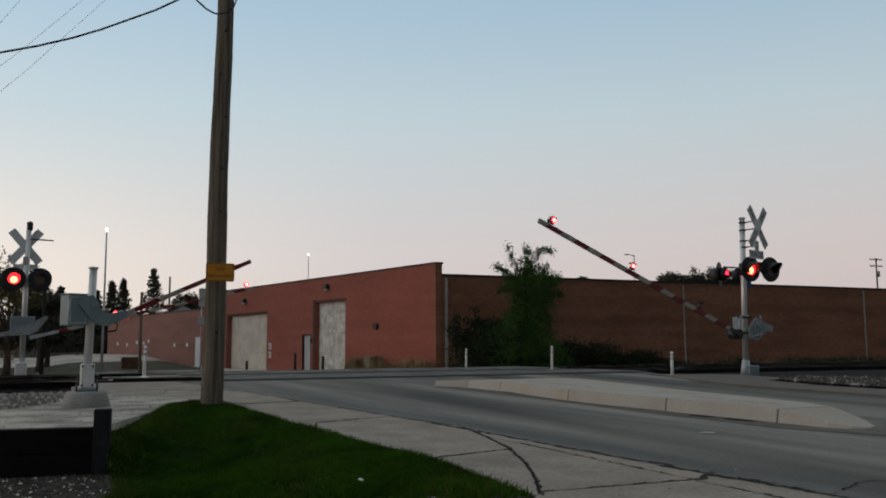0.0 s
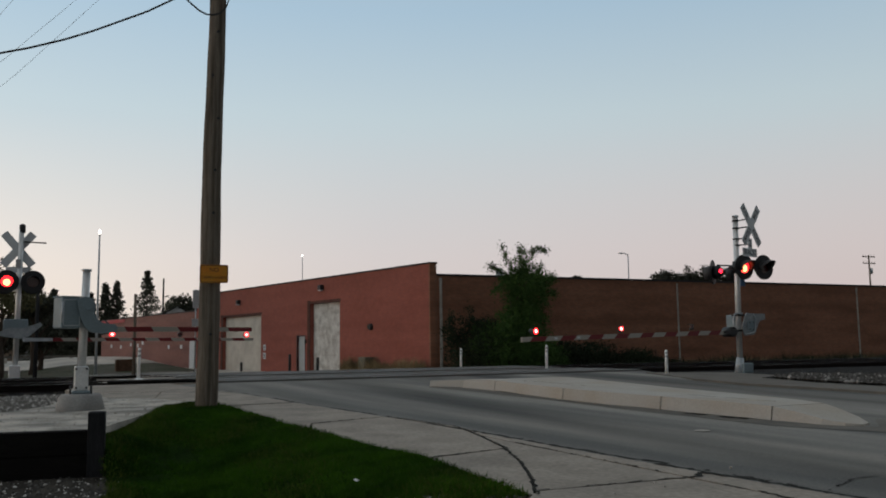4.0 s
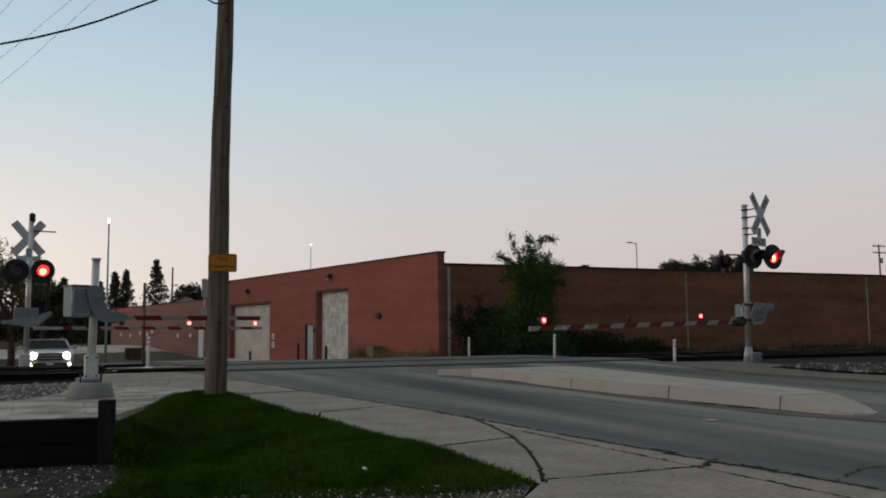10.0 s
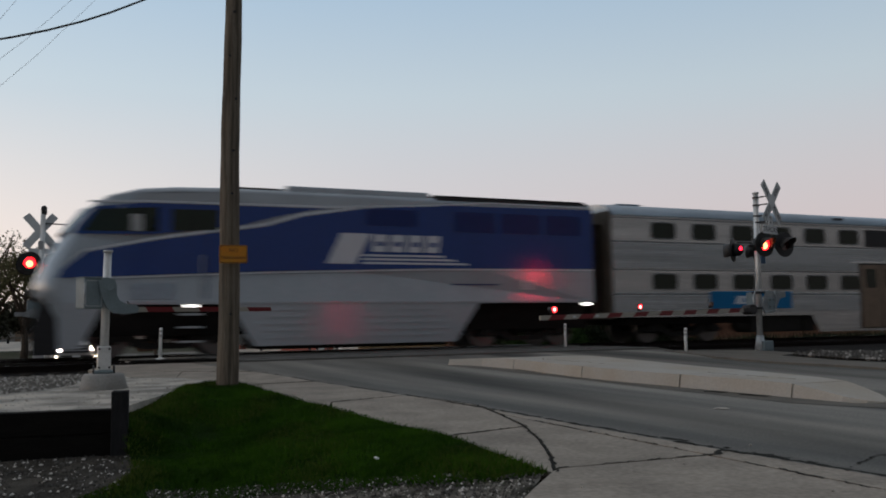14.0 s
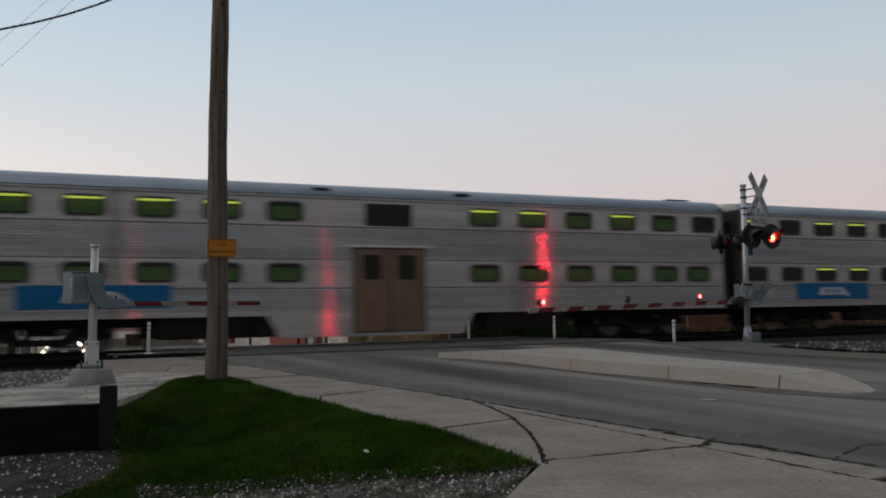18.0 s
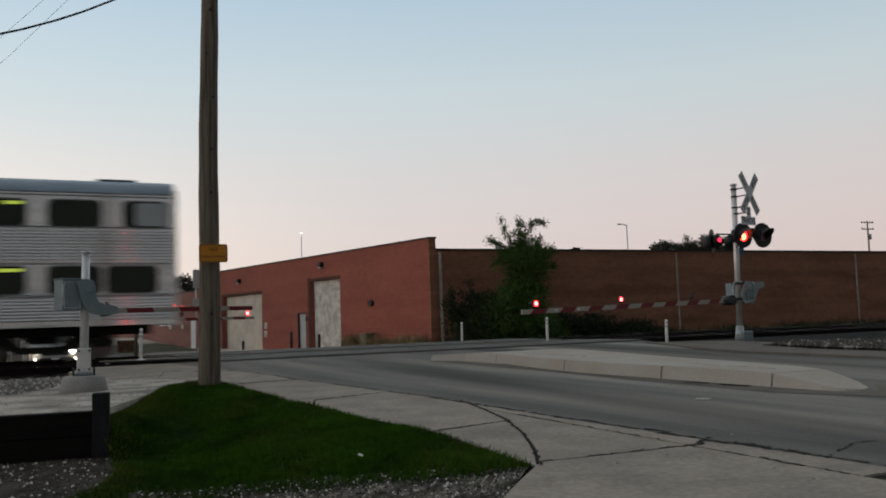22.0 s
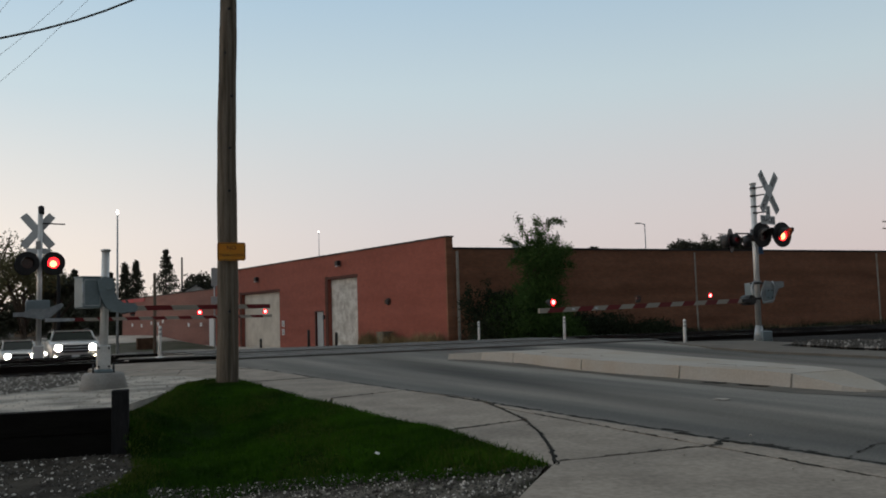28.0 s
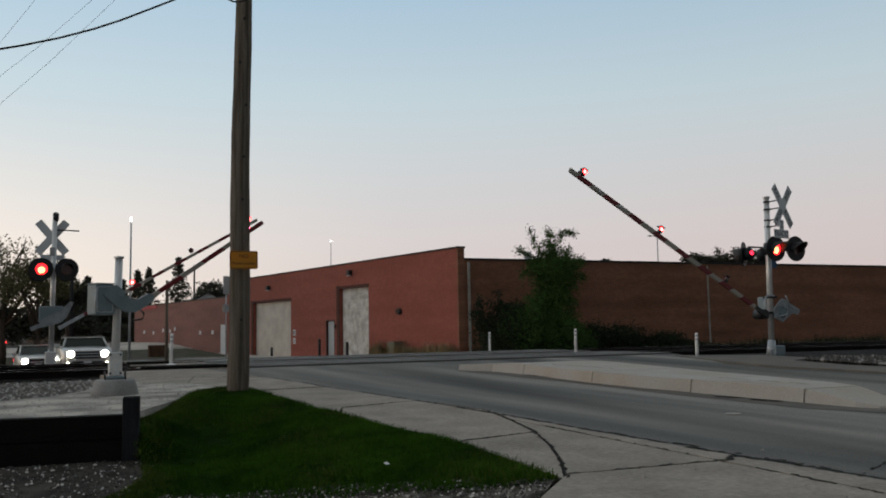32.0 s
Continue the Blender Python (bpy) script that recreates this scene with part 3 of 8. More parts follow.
# ---------- ground, road, pavements ----------
bm = bmesh.new()
us = [-2500, -900, -400, -200, -120, -70, -40, -25, -16] + [-12 + 0.5 * i for i in range(73)] + [26, 30, 36, 45, 60, 90, 140, 260, 600, 1500, 2500]
vs_ = [-900, -300, -100, -40, -20] + [-10 + 0.5 * i for i in range(104)] + [45, 50, 60, 80, 120, 200, 500, 1200, 3500]
grid = [[bm.verts.new((u, v, G(u, v) - 0.10)) for u in us] for v in vs_]
for r0, r1 in zip(grid, grid[1:]):
    for k in range(len(us) - 1):
        f = bm.faces.new((r0[k], r0[k + 1], r1[k + 1], r1[k]))
        f.smooth = True
tagged(part("ground", bm, M_SOIL), "brown soil and scrub ground round the level crossing", "ground", kind="structure")

ROAD = [(5.95, -6), (5.62, 3.0), (5.38, 4.75), (5.2, 5.69), (4.91, 7.67), (4.73, 9.07), (4.37, 11.19), (3.84, 13.82), (3.3, 16.6), (2.6, 20.0), (1.4, 26), (-1.5, 39), (-7, 60), (-7, 64), (9.5, 64), (11.6, 52), (13.8, 40), (15.2, 29), (15.6, 20.0), (13.6, 15.6), (13.45, 13.85), (13.78, 12.4), (14.0, 11.08), (15.4, 6), (18, 0), (21, -6)]
tagged(part("road", sheet(ROAD, TD, -0.012, 2.0, 0.5), M_ASPHALT), "worn grey asphalt road with pale wheel tracks over the crossing", "road", kind="structure")

# concrete pavement slabs between the grass and the carriageway
pave = thing("pavement", "cracked pale concrete pavement slabs beside the road", "pavement", kind="structure")
SLABS = [
    [(2.34, 14.4), (2.62, 13.67), (3.83, 13.84), (3.4, 16.35), (2.2, 17.0), (1.9, 15.5)],
    [(1.2, 15.95), (1.88, 15.45), (2.18, 17.02), (1.4, 17.6), (0.9, 17.2)],
    [(2.64, 13.63), (2.83, 11.87), (3.0, 10.2), (3.21, 10.79), (4.2, 11.12), (4.34, 11.2), (3.84, 13.79)],
    [(3.02, 10.1), (3.27, 8.21), (3.41, 7.61), (4.34, 7.83), (4.55, 8.76), (4.70, 9.66), (4.57, 10.37), (4.33, 11.15), (4.2, 11.08), (3.22, 10.75)],
    [(3.43, 7.57), (3.38, 7.12), (3.36, 5.65), (3.38, 5.66), (3.70, 6.25), (4.05, 7.04), (4.33, 7.79)],
    [(4.41, 11.05), (4.62, 10.37), (4.76, 9.66), (4.61, 8.78), (4.66, 8.16), (4.90, 7.6), (4.71, 9.05)],
    [(4.68, 8.1), (4.905, 5.76), (4.975, 4.93), (5.05, 4.2), (5.42, 4.2), (5.36, 4.75), (5.18, 5.69), (4.89, 7.64)],
    [(4.58, 8.7), (4.37, 7.86), (4.08, 7.03), (3.73, 6.24), (3.46, 5.76), (4.86, 5.74), (4.64, 8.12)],
    [(3.50, 5.74), (3.40, 5.68), (2.95, 5.2), (2.2, 4.35), (0.9, 2.5), (5.2, 2.5), (5.02, 4.2), (4.94, 4.93), (4.85, 5.70)],
    [(0.9, 2.46), (0.6, -3), (5.85, -3), (5.6, 2.46)],
]
SLABS += [[(0.8, 17.3), (1.4, 17.64), (2.2, 17.06), (3.36, 16.44), (3.1, 17.4), (2.66, 19.66), (1.0, 19.66), (0.6, 18.4)]]
for s in SLABS:
    ob = part("slab", sheet(s, TV, 0.012, 3.0, 0.6, 0.08), M_CONCRETE, pave)
part("joint_bed", sheet([(0.9, 17.2), (1.9, 15.4), (2.6, 13.64), (2.83, 11.87), (3.27, 8.21), (3.36, 5.6), (2.9, 5.1), (0.6, 2.4), (0.6, -3), (5.9, -3), (5.4, 4.75), (4.92, 7.67), (4.74, 9.07), (4.38, 11.19), (3.85, 13.82), (3.4, 16.4), (1.4, 17.6)], TV, -0.004, 3.0, 0.6), M_JOINT, pave, "dark dirt in the open joints")

# median island with a battered kerb
isl = thing("median_island", "pale concrete median island with a raised kerb", "traffic island", kind="structure")
NEAR = [(7.45, 16.5), (7.92, 15.9), (8.07, 15.0), (8.12, 13.8), (8.16, 12.56), (8.31, 11.48), (8.54, 10.6), (8.75, 9.67), (8.92, 8.85), (9.1, 8.1), (9.24, 7.86)]
FARE = [(9.42, 7.76), (9.6, 7.82), (9.76, 8.1), (9.9, 8.7), (9.96, 9.3), (9.95, 10.5), (9.9, 11.7), (10.0, 14.0), (9.95, 15.1), (9.6, 15.8), (8.8, 16.2), (8.0, 16.5)]
outline = NEAR + FARE


def island_h(u, v):
    k = smooth((v - 7.5) / 1.5) * (0.55 + 0.45 * smooth((16.9 - v) / 1.9))
    return T(v) + 0.015 + 0.185 * k


cuts = [18.6, 14.85, 12.6, 10.55, 8.76, 7.0]
for i in range(len(cuts) - 1):
    bm = bmesh.new()
    bm.faces.new([bm.verts.new((x, y, 0)) for x, y in outline])
    for cv, sgn in ((cuts[i] - 0.012 if i else 30, 1), (cuts[i + 1] + 0.012 if i < 4 else 0, -1)):
        g = bm.verts[:] + bm.edges[:] + bm.faces[:]
        bmesh.ops.bisect_plane(bm, geom=g, plane_co=(0, cv, 0), plane_no=(0, sgn, 0), clear_outer=True)
    for k in range(1, 60):
        bmesh.ops.bisect_plane(bm, geom=bm.verts[:] + bm.edges[:] + bm.faces[:], plane_co=(0, k * 0.4, 0), plane_no=(0, 1, 0))
    bmesh.ops.recalc_face_normals(bm, faces=bm.faces[:])
    if sum(f.normal.z for f in bm.faces) < 0:
        bmesh.ops.reverse_faces(bm, faces=bm.faces[:])
    r = bmesh.ops.inset_region(bm, faces=bm.faces[:], thickness=0.05, use_even_offset=True)
    rim = {v for e in bm.edges if e.is_boundary for v in e.verts}
    for v in bm.verts:
        v.co.z = island_h(v.co.x, v.co.y) - (0.02 if v in rim else 0)
    ex = bmesh.ops.extrude_edge_only(bm, edges=[e for e in bm.edges if e.is_boundary])
    for v in ex["geom"]:
        if isinstance(v, bmesh.types.BMVert):
            v.co.z = T(v.co.y) - 0.06
            v.co.x += 0.04 if v.co.x > 9.4 else -0.04
    bmesh.ops.recalc_face_normals(bm, faces=bm.faces[:])
    part("kerb_block", bm, M_KERB, isl)
rk = np.random.default_rng(8)
for pts_ in ([(8.22, 14.9), (8.34, 14.2), (8.52, 13.2), (8.60, 12.5)], [(8.86, 10.3), (9.02, 9.6), (9.16, 8.92)]):
    part("top_crack", ribbon(pts_, island_h, 0.012, 0.03, rk, 0.15, 0.006), M_JOINT, isl, "dark crack along the kerb top")
part("gutter", sheet([(7.3, 16.4), (7.55, 15.0), (7.85, 13.0), (8.1, 10.4), (8.4, 8.3), (9.2, 7.0), (10.6, 7.2), (10.2, 8.2), (9.5, 7.6), (9.08, 7.95), (8.78, 8.7), (8.5, 10.5), (8.28, 13.0), (7.98, 15.0), (7.72, 16.4)], TV, -0.006, 3, 0.6), M_GUTTER, isl, "dusty concrete gutter")
rj = np.random.default_rng(3)
for pts_, w_, br_ in (([(8.36, 9.9), (8.55, 9.55)], 0.10, 0.3), ([(8.56, 9.35), (8.70, 8.95)], 0.12, 0.3), ([(7.95, 14.7), (8.25, 13.2), (8.36, 12.2)], 0.05, 0.6)):
    part("dirt_line", ribbon(pts_, TV, 0.004, w_, rj, br_), M_JOINT, isl)
for pts_, w_, br_ in (
        ([(2.6, 13.65), (3.84, 13.82)], 0.07, 0), ([(1.18, 15.93), (1.6, 15.7), (1.95, 15.43), (2.29, 14.34)], 0.06, 0.3),
        ([(3.22, 10.78), (4.21, 11.1)], 0.05, 0.3), ([(3.42, 7.59), (4.36, 7.81)], 0.04, 0.1),
        ([(4.37, 11.19), (4.59, 10.37), (4.73, 9.66), (4.57, 8.76), (4.37, 7.89), (4.07, 7.04), (3.72, 6.25), (3.39, 5.63)], 0.028, 0),
        ([(3.84, 13.82), (4.37, 11.19)], 0.05, 0.5), ([(4.37, 11.19), (4.73, 9.07)], 0.05, 0.5), ([(4.73, 9.07), (4.91, 7.67), (5.2, 5.69), (5.38, 4.75), (5.6, 3.2)], 0.06, 0.1),
        ([(4.65, 8.14), (4.88, 5.76), (4.95, 4.93), (5.05, 3.5)], 0.03, 0.5), ([(3.48, 5.76), (4.84, 5.72)], 0.025, 0.7),
        ([(4.85, 5.74), (4.98, 5.70), (5.12, 5.85), (5.2, 5.72)], 0.05, 0), ([(3.45, 16.3), (3.84, 13.82)], 0.05, 0.4), ([(1.0, 17.0), (2.2, 17.05), (3.4, 16.4)], 0.06, 0.3)):
    part("joint_seal", ribbon(pts_, TV, 0.0165, w_, rj, br_), M_JOINT, pave)
for pts_, w_ in (([(5.55, 4.9), (6.2, 5.2), (6.6, 5.15)], 0.02), ([(7.4, 5.9), (7.75, 6.05)], 0.02), ([(9.2, 4.6), (9.9, 5.4), (10.6, 5.3)], 0.02), ([(4.75, 9.3), (4.9, 8.3), (5.15, 7.2), (5.35, 6.0), (5.5, 5.0)], 0.05)):
    tagged(part("road_crack", ribbon(pts_, TV, -0.006, w_, rj, 0.5, 0.02), M_JOINT), "dark ragged crack in the asphalt", "crack", kind="structure")

tagged(part("road_scuff", ribbon([(7.21, 8.29), (7.31, 8.16)], TV, -0.004, 0.16, rj, 0.25, 0.03), M_CHIP), "pale scuffed patch on the asphalt", "scuff mark", kind="structure")
# crumbs of grit on the slabs
for u, v, r in ((4.45, 5.62, 0.012), (4.43, 5.47, 0.009), (5.54, 5.94, 0.014), (3.91, 5.40, 0.01), (4.68, 4.29, 0.012), (4.74, 4.69, 0.009), (3.26, 5.09, 0.011), (3.89, 4.53, 0.01)):
    part("grit_crumb", tube(bmesh.new(), [(u, v, T(v) + 0.008), (u + 0.3 * r, v, T(v) + 0.018), (u + 0.4 * r, v + 0.1 * r, T(v) + 0.024)], [r, 0.8 * r, 0.3 * r], 6), M_CHIP, pave)

# far kerb and walk strip by the signal on the road's other side
kr = thing("far_pavement", "low concrete kerb and walk beside the ballast", "kerb", kind="structure")
part("kerb_stone", sheet([(13.55, 15.6), (13.42, 13.85), (13.75, 12.4), (13.95, 11.08), (15.3, 6.0), (15.5, 6.0), (14.2, 11.1), (13.98, 12.4), (13.66, 13.85), (13.75, 15.5)], TV, 0.035, 3, 0.6, 0.16), M_GUTTER, kr)
part("walk_strip", sheet([(13.75, 15.5), (13.66, 13.85), (13.98, 12.4), (14.2, 11.1), (15.5, 6.0), (17.4, 6.0), (15.7, 11.6), (15.2, 13.6), (15.4, 15.4), (16.6, 16.0), (16.6, 17.6), (14.6, 18.6)], TV, 0.012, 3, 0.6, 0.12), M_GUTTER, kr)

# open paved lot beyond the railway
tagged(part("lot_paving", sheet([(-60, 29.5), (-3.4, 29.5), (-1.2, 39), (-6.9, 64), (9.5, 64), (11.6, 52), (13.8, 40), (15.0, 30), (19.2, 33), (18.6, 40.4), (5.5, 104), (-60, 104)], TD, -0.03, 3, 1.0), M_LOT), "pale worn concrete lot in front of the brick building", "paved lot", kind="structure")

# ---------- grass bank, gravel ----------
GRASS = [(1.21, 11.95), (1.66, 13.12), (2.08, 13.88), (2.62, 13.66), (2.83, 11.87), (3.02, 10.1), (3.27, 8.21), (3.37, 7.12), (3.33, 5.65), (2.95, 5.55), (2.5, 5.9), (2.0, 6.4), (1.5, 6.9), (0.9, 7.1), (0.2, 7.1), (0.0, 7.35), (0.2, 7.75), (0.47, 8.12), (0.70, 8.66), (0.72, 9.75), (0.55, 9.97), (0.79, 10.9)]


def mound(u, v):
    z = G(u, v) + 0.05 * smooth((v - 9) / 3) * smooth((3.0 - u) / 0.8)
    edge = float(np.interp(v, (9.98, 10.9, 11.95, 13.15, 13.9), (0.55, 0.80, 1.22, 1.66, 2.1)))
    k = smooth(1 - (u - edge) / 1.1) * smooth((v - 9.3) / 0.7)
    return z + k * max(0.0, 0.3 * T(v) + 0.015 - z) - 0.10 * smooth((1.75 - u) / 0.8) * smooth((v - 9.0) / 1.5)


def inside(x, y, poly):
    c = False
    for (x0, y0), (x1, y1) in zip(poly, poly[1:] + poly[:1]):
        if (y0 > y) != (y1 > y) and x < (x1 - x0) * (y - y0) / (y1 - y0) + x0:
            c = not c
    return c


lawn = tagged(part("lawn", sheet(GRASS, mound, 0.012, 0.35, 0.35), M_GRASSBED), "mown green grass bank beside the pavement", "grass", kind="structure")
rng = np.random.default_rng(5)
bl_v, bl_f, dry_v, dry_f = [], [], [], []
k = 0
while k < 140000:
    u, v = 3.45 * rng.random(), 5.4 + 8.6 * rng.random()
    e = 0.035 * rng.normal()
    if not inside(u + e, v + e, GRASS):
        continue
    k += 1
    if rng.random() < 0.92 * smooth((8.25 - 1.13 * max(0.0, u - 0.9) - v) / 0.7 - 0.1 + 1.1 * noise.noise((u * 3, v * 3, 7))):
        continue
    z = mound(u, v)
    h = (0.028 + 0.05 * rng.random() ** 1.5) * (0.8 + 0.5 * noise.noise((u * 1.7, v * 1.7, 3.0)))
    a = rng.random() * 6.283
    lean = rng.normal(0, 0.45, 2) * h
    w = 0.0035 + 0.004 * rng.random()
    ca, sa = math.cos(a) * w, math.sin(a) * w
    fringe = float(np.interp(v, (7.0, 8.2, 9.9, 10.9, 11.95, 13.15, 13.9), (0.1, 0.5, 0.6, 0.80, 1.22, 1.66, 2.1)))
    dryness = 0.5 * smooth(1 - (u - fringe) / 0.5) + 0.34 * smooth((noise.noise((u * 1.1, v * 0.9, 11.0)) + 0.05) * 2.2)
    vs2, fs2 = (dry_v, dry_f) if rng.random() < dryness else (bl_v, bl_f)
    i = len(vs2)
    vs2 += [(u - ca, v - sa, z), (u + ca, v + sa, z), (u + lean[0], v + lean[1], z + h)]
    fs2.append((i, i + 1, i + 2))
cloud("grass_blades", bl_v, bl_f, M_BLADE, None, "short mown green grass blades on the bank", "grass")
cloud("dry_grass_blades", dry_v, dry_f, M_DRYBLADE, None, "olive and straw-coloured dry blades among the green grass", "grass")



ps = thing("paper_scrap", "small white scrap of litter in the grass", "litter", pose(2.44, 6.90, mound(2.44, 6.90) + 0.05, 20, -35, 40))
part("scrap", P([(-0.012, -0.02), (0.01, -0.022), (0.016, 0.012), (-0.004, 0.024)], "z", -0.002, 0.002), M_PLASTIC, ps)


def AH(u, v):
    """The level apron behind the retaining edge."""
    z = T(v)
    return z * hump(u) if z > 0 else z * 0.3


APRON = [(-14, 10.35), (-1.2, 10.12), (0.55, 9.98), (0.80, 10.9), (1.22, 11.95), (1.66, 13.15), (2.1, 13.9), (2.36, 14.4), (1.9, 15.5), (1.2, 15.95), (0.9, 17.2), (0.6, 17.9), (0.5, 16.3), (0.23, 14.8), (-0.23, 14.05), (-0.65, 13.6), (-3.0, 12.7), (-14, 12.4)]
tagged(part("gravel_apron", sheet(APRON, AH, 0.02, 0.6, 0.5, 0.35), M_GRAVEL), "pale fine gravel apron round the pedestrian gate", "gravel", kind="structure")
LOWER = [(-8, 3.5), (0.4, 3.5), (0.3, 3.5), (0.3, 7.6), (0.55, 8.1), (0.75, 8.7), (0.9, 9.75), (-8, 10.3)]
tagged(part("lower_gravel", sheet(LOWER, lambda u, v: G(u, v), 0.004, 0.5, 0.5), M_LOWGRAVEL), "grey gravel below the timber retaining edge", "gravel", kind="structure")
STRIP = [(0.3, 7.5), (0.8, 7.75), (1.3, 7.5), (1.9, 6.9), (2.5, 6.2), (3.0, 5.8), (3.36, 5.72), (2.93, 5.2), (2.2, 4.38), (1.6, 3.5), (0.3, 3.5)]
tagged(part("gravel_strip", sheet(STRIP, G, 0.004, 0.5, 0.5), M_STRIP), "thin pale gravel strip at the foot of the grass", "gravel", kind="structure")
pts, sz = [], []
for _ in range(27000):
    u, v = -1.6 + 4.9 * rng.random(), 4.2 + 5.7 * rng.random()
    if rng.random() < 0.5:
        u, v = 0.7 + 2.6 * rng.random(), 4.8 + 3.3 * rng.random()
    edge = 8.05 - 1.13 * max(0.0, u - 0.9) - v
    bank = u > 0.7 and inside(u, v, STRIP) and edge + 0.5 * noise.noise((u * 3.0, v * 3.0, 7.0)) > -0.05
    if bank or (u < 0.9 and inside(u, v, LOWER) and noise.noise((u * 2.2, v * 2.2, 0.5)) > -0.6):
        s = (0.004 + 0.011 * rng.random() ** 2.5) if bank else (0.006 + 0.018 * rng.random() ** 2.5)
        pts.append((u, v, G(u, v) + (0.014 if bank else 0.004) + s * 0.3))
        sz.append(s)
cloud("loose_pebbles", *stones(rng, pts, sz), M_PEBBLE, None, "loose pale and dark pebbles below the retaining edge", "pebbles")
pts, sz = [], []
for _ in range(1200):
    u, v = -2.5 + 4.6 * rng.random(), 10.1 + 7 * rng.random()
    if inside(u, v, APRON):
        s = 0.006 + 0.012 * rng.random() ** 2
        pts.append((u, v, AH(u, v) + 0.02 + s * 0.3))
        sz.append(s)
cloud("apron_chippings", *stones(rng, pts, sz), M_CHIP, None, "small pale chippings on the gravel apron", "pebbles")

# timber retaining edge
ret = thing("retaining_edge", "black creosoted timber retaining edge with a squared end post", "retaining wall", pose(0.64, 9.88, 0, 0, 0, 171.5))
for i, (z0, z1) in enumerate(((-0.46, -0.21), (-0.205, 0.045))):
    part("timber", B(0.05, 5.2, -0.09, 0.09, z0, z1, None, 0.012), M_TIMBER, ret)
part("end_post", B(-0.09, 0.075, 0.0, 0.17, -0.5, 0.235, None, 0.012), M_POSTTIMBER, ret, "dark weathered end post")

# ---------- railway ----------
NEAR_V, FAR_V, RAIL_Z = 21.2, 25.25, 0.165


def track(v0):
    t = thing("railway_track", "standard-gauge railway track on dark creosoted ties", "railway track", pose(0, v0, 0), "tracks", "structure")
    for s in (-0.7525, 0.7525):
        prof = [(-0.07, 0), (0.07, 0), (0.07, 0.012), (0.012, 0.03), (0.012, 0.125), (0.036, 0.135), (0.036, 0.165), (0.028, 0.172), (-0.028, 0.172), (-0.036, 0.165), (-0.036, 0.135), (-0.012, 0.125), (-0.012, 0.03), (-0.07, 0.012)]
        bm = P([(s + a, RAIL_Z - 0.172 + b) for a, b in prof], "x", -420, 420)
        for f in bm.faces:
            if f.normal.z > 0.9 and f.calc_center_median().z > RAIL_Z - 0.01:
                f.material_index = 1
        part("rail", bm, [M_RAIL, M_RAILTOP], t)
    bm = bmesh.new()
    for i in range(-70, 150):
        u = i * 0.55
        if not (2.0 < u < 15.2):
            box(bm, u - 0.11, u + 0.11, -1.3, 1.3, -0.2, RAIL_Z - 0.165)
    tagged(part("ties", bm, M_TIE, t), kind="stuff")
    return t


track(NEAR_V)
track(FAR_V)


def bed_h(u, v):
    d = max(0.0, 19.6 - v, v - 27.0)
    return max(RAIL_Z - 0.19 - 0.45 * d, G(u, v) - 0.09)


for a, b in ((-420, 1.9), (15.3, 420)):
    tagged(part("ballast_bed", sheet([(a, 17.6), (b, 17.6), (b, 28.8), (a, 28.8)], bed_h, 0, 60, 0.5), M_BALLAST), "dark stained ballast bed under both tracks", "ballast", kind="structure")
# flush crossing surface between the rails
cr = thing("crossing_surface", "dark flush crossing panels between the rails", "crossing panels", kind="structure")
for v0 in (NEAR_V, FAR_V):
    for a, b in ((-0.64, 0.64), (-1.5, -0.80), (0.80, 1.5)):
        for i in range(6):
            u0 = 3.42 + i * 1.98
            part("panel", B(u0 + 0.01, u0 + 1.97, v0 + a, v0 + b, -0.05, RAIL_Z - 0.005 + 0.002 * (i % 2), None, 0.003), M_PANEL, cr)
# near-flush black strips stand in for the dark depth of the flangeways
for v0 in (NEAR_V, FAR_V):
    for s_ in (-0.7525, 0.7525):
        for a_, b_ in ((-0.085, -0.038), (0.038, 0.085)):
            part("flangeway", B(3.4, 15.3, v0 + s_ + a_, v0 + s_ + b_, 0.0, RAIL_Z - 0.008), M_FLANGEBLACK, cr, "black strip in place of the dark flangeway gap")
tagged(part("crossing_fill", sheet([(1.9, 22.7), (15.3, 22.7), (15.3, 23.75), (1.9, 23.75)], lambda u, v: PLATEAU + 0.003, 0, 3, 0.5), M_ASPHALT), "asphalt between the two tracks", "road", kind="structure")

# the footway meets the rails with an open, unpaved gap along each
for v0 in (NEAR_V, FAR_V):
    for a, b in ((-0.60, 0.60), (-1.6, -1.0), (1.0, 1.6)):
        part("footway_panel", B(1.5, 3.40, v0 + a, v0 + b, -0.05, PLATEAU + 0.012, None, 0.004), M_CONCRETE, cr, "pale concrete footway panel")
# black bars stand in for the dark open gaps at the footway's edge
for u0, u1, v1 in ((1.46, 3.34, 19.72), (1.42, 2.5, 23.85)):
    part("gap_bar", B(u0, u1, v1, v1 + 0.22, 0.0, 0.215, None, 0.015), M_TIMBER, cr, "black bar in place of the dark gap at the footway's edge")

SHOULDER = [(0.55, 18.0), (0.5, 16.3), (0.23, 14.8), (-0.23, 14.05), (-0.65, 13.6), (-3.0, 12.7), (-14, 12.4), (-14, 18.6), (0.6, 18.6)]
tagged(part("stone_shoulder", sheet(SHOULDER, lambda u, v: G(u, v) * 0.5, -0.02, 0.6, 0.5), M_LOWGRAVEL), "dark stony shoulder between the apron and the track", "ballast", kind="structure")
pts, sz = [], []
for _ in range(14000):
    u, v = -3.6 + 4.2 * rng.random(), 12.6 + 5.9 * rng.random()
    if inside(u, v, SHOULDER):
        s = 0.025 + 0.05 * rng.random() ** 1.5
        pts.append((u, v, G(u, v) * 0.5 - 0.01))
        sz.append(s)
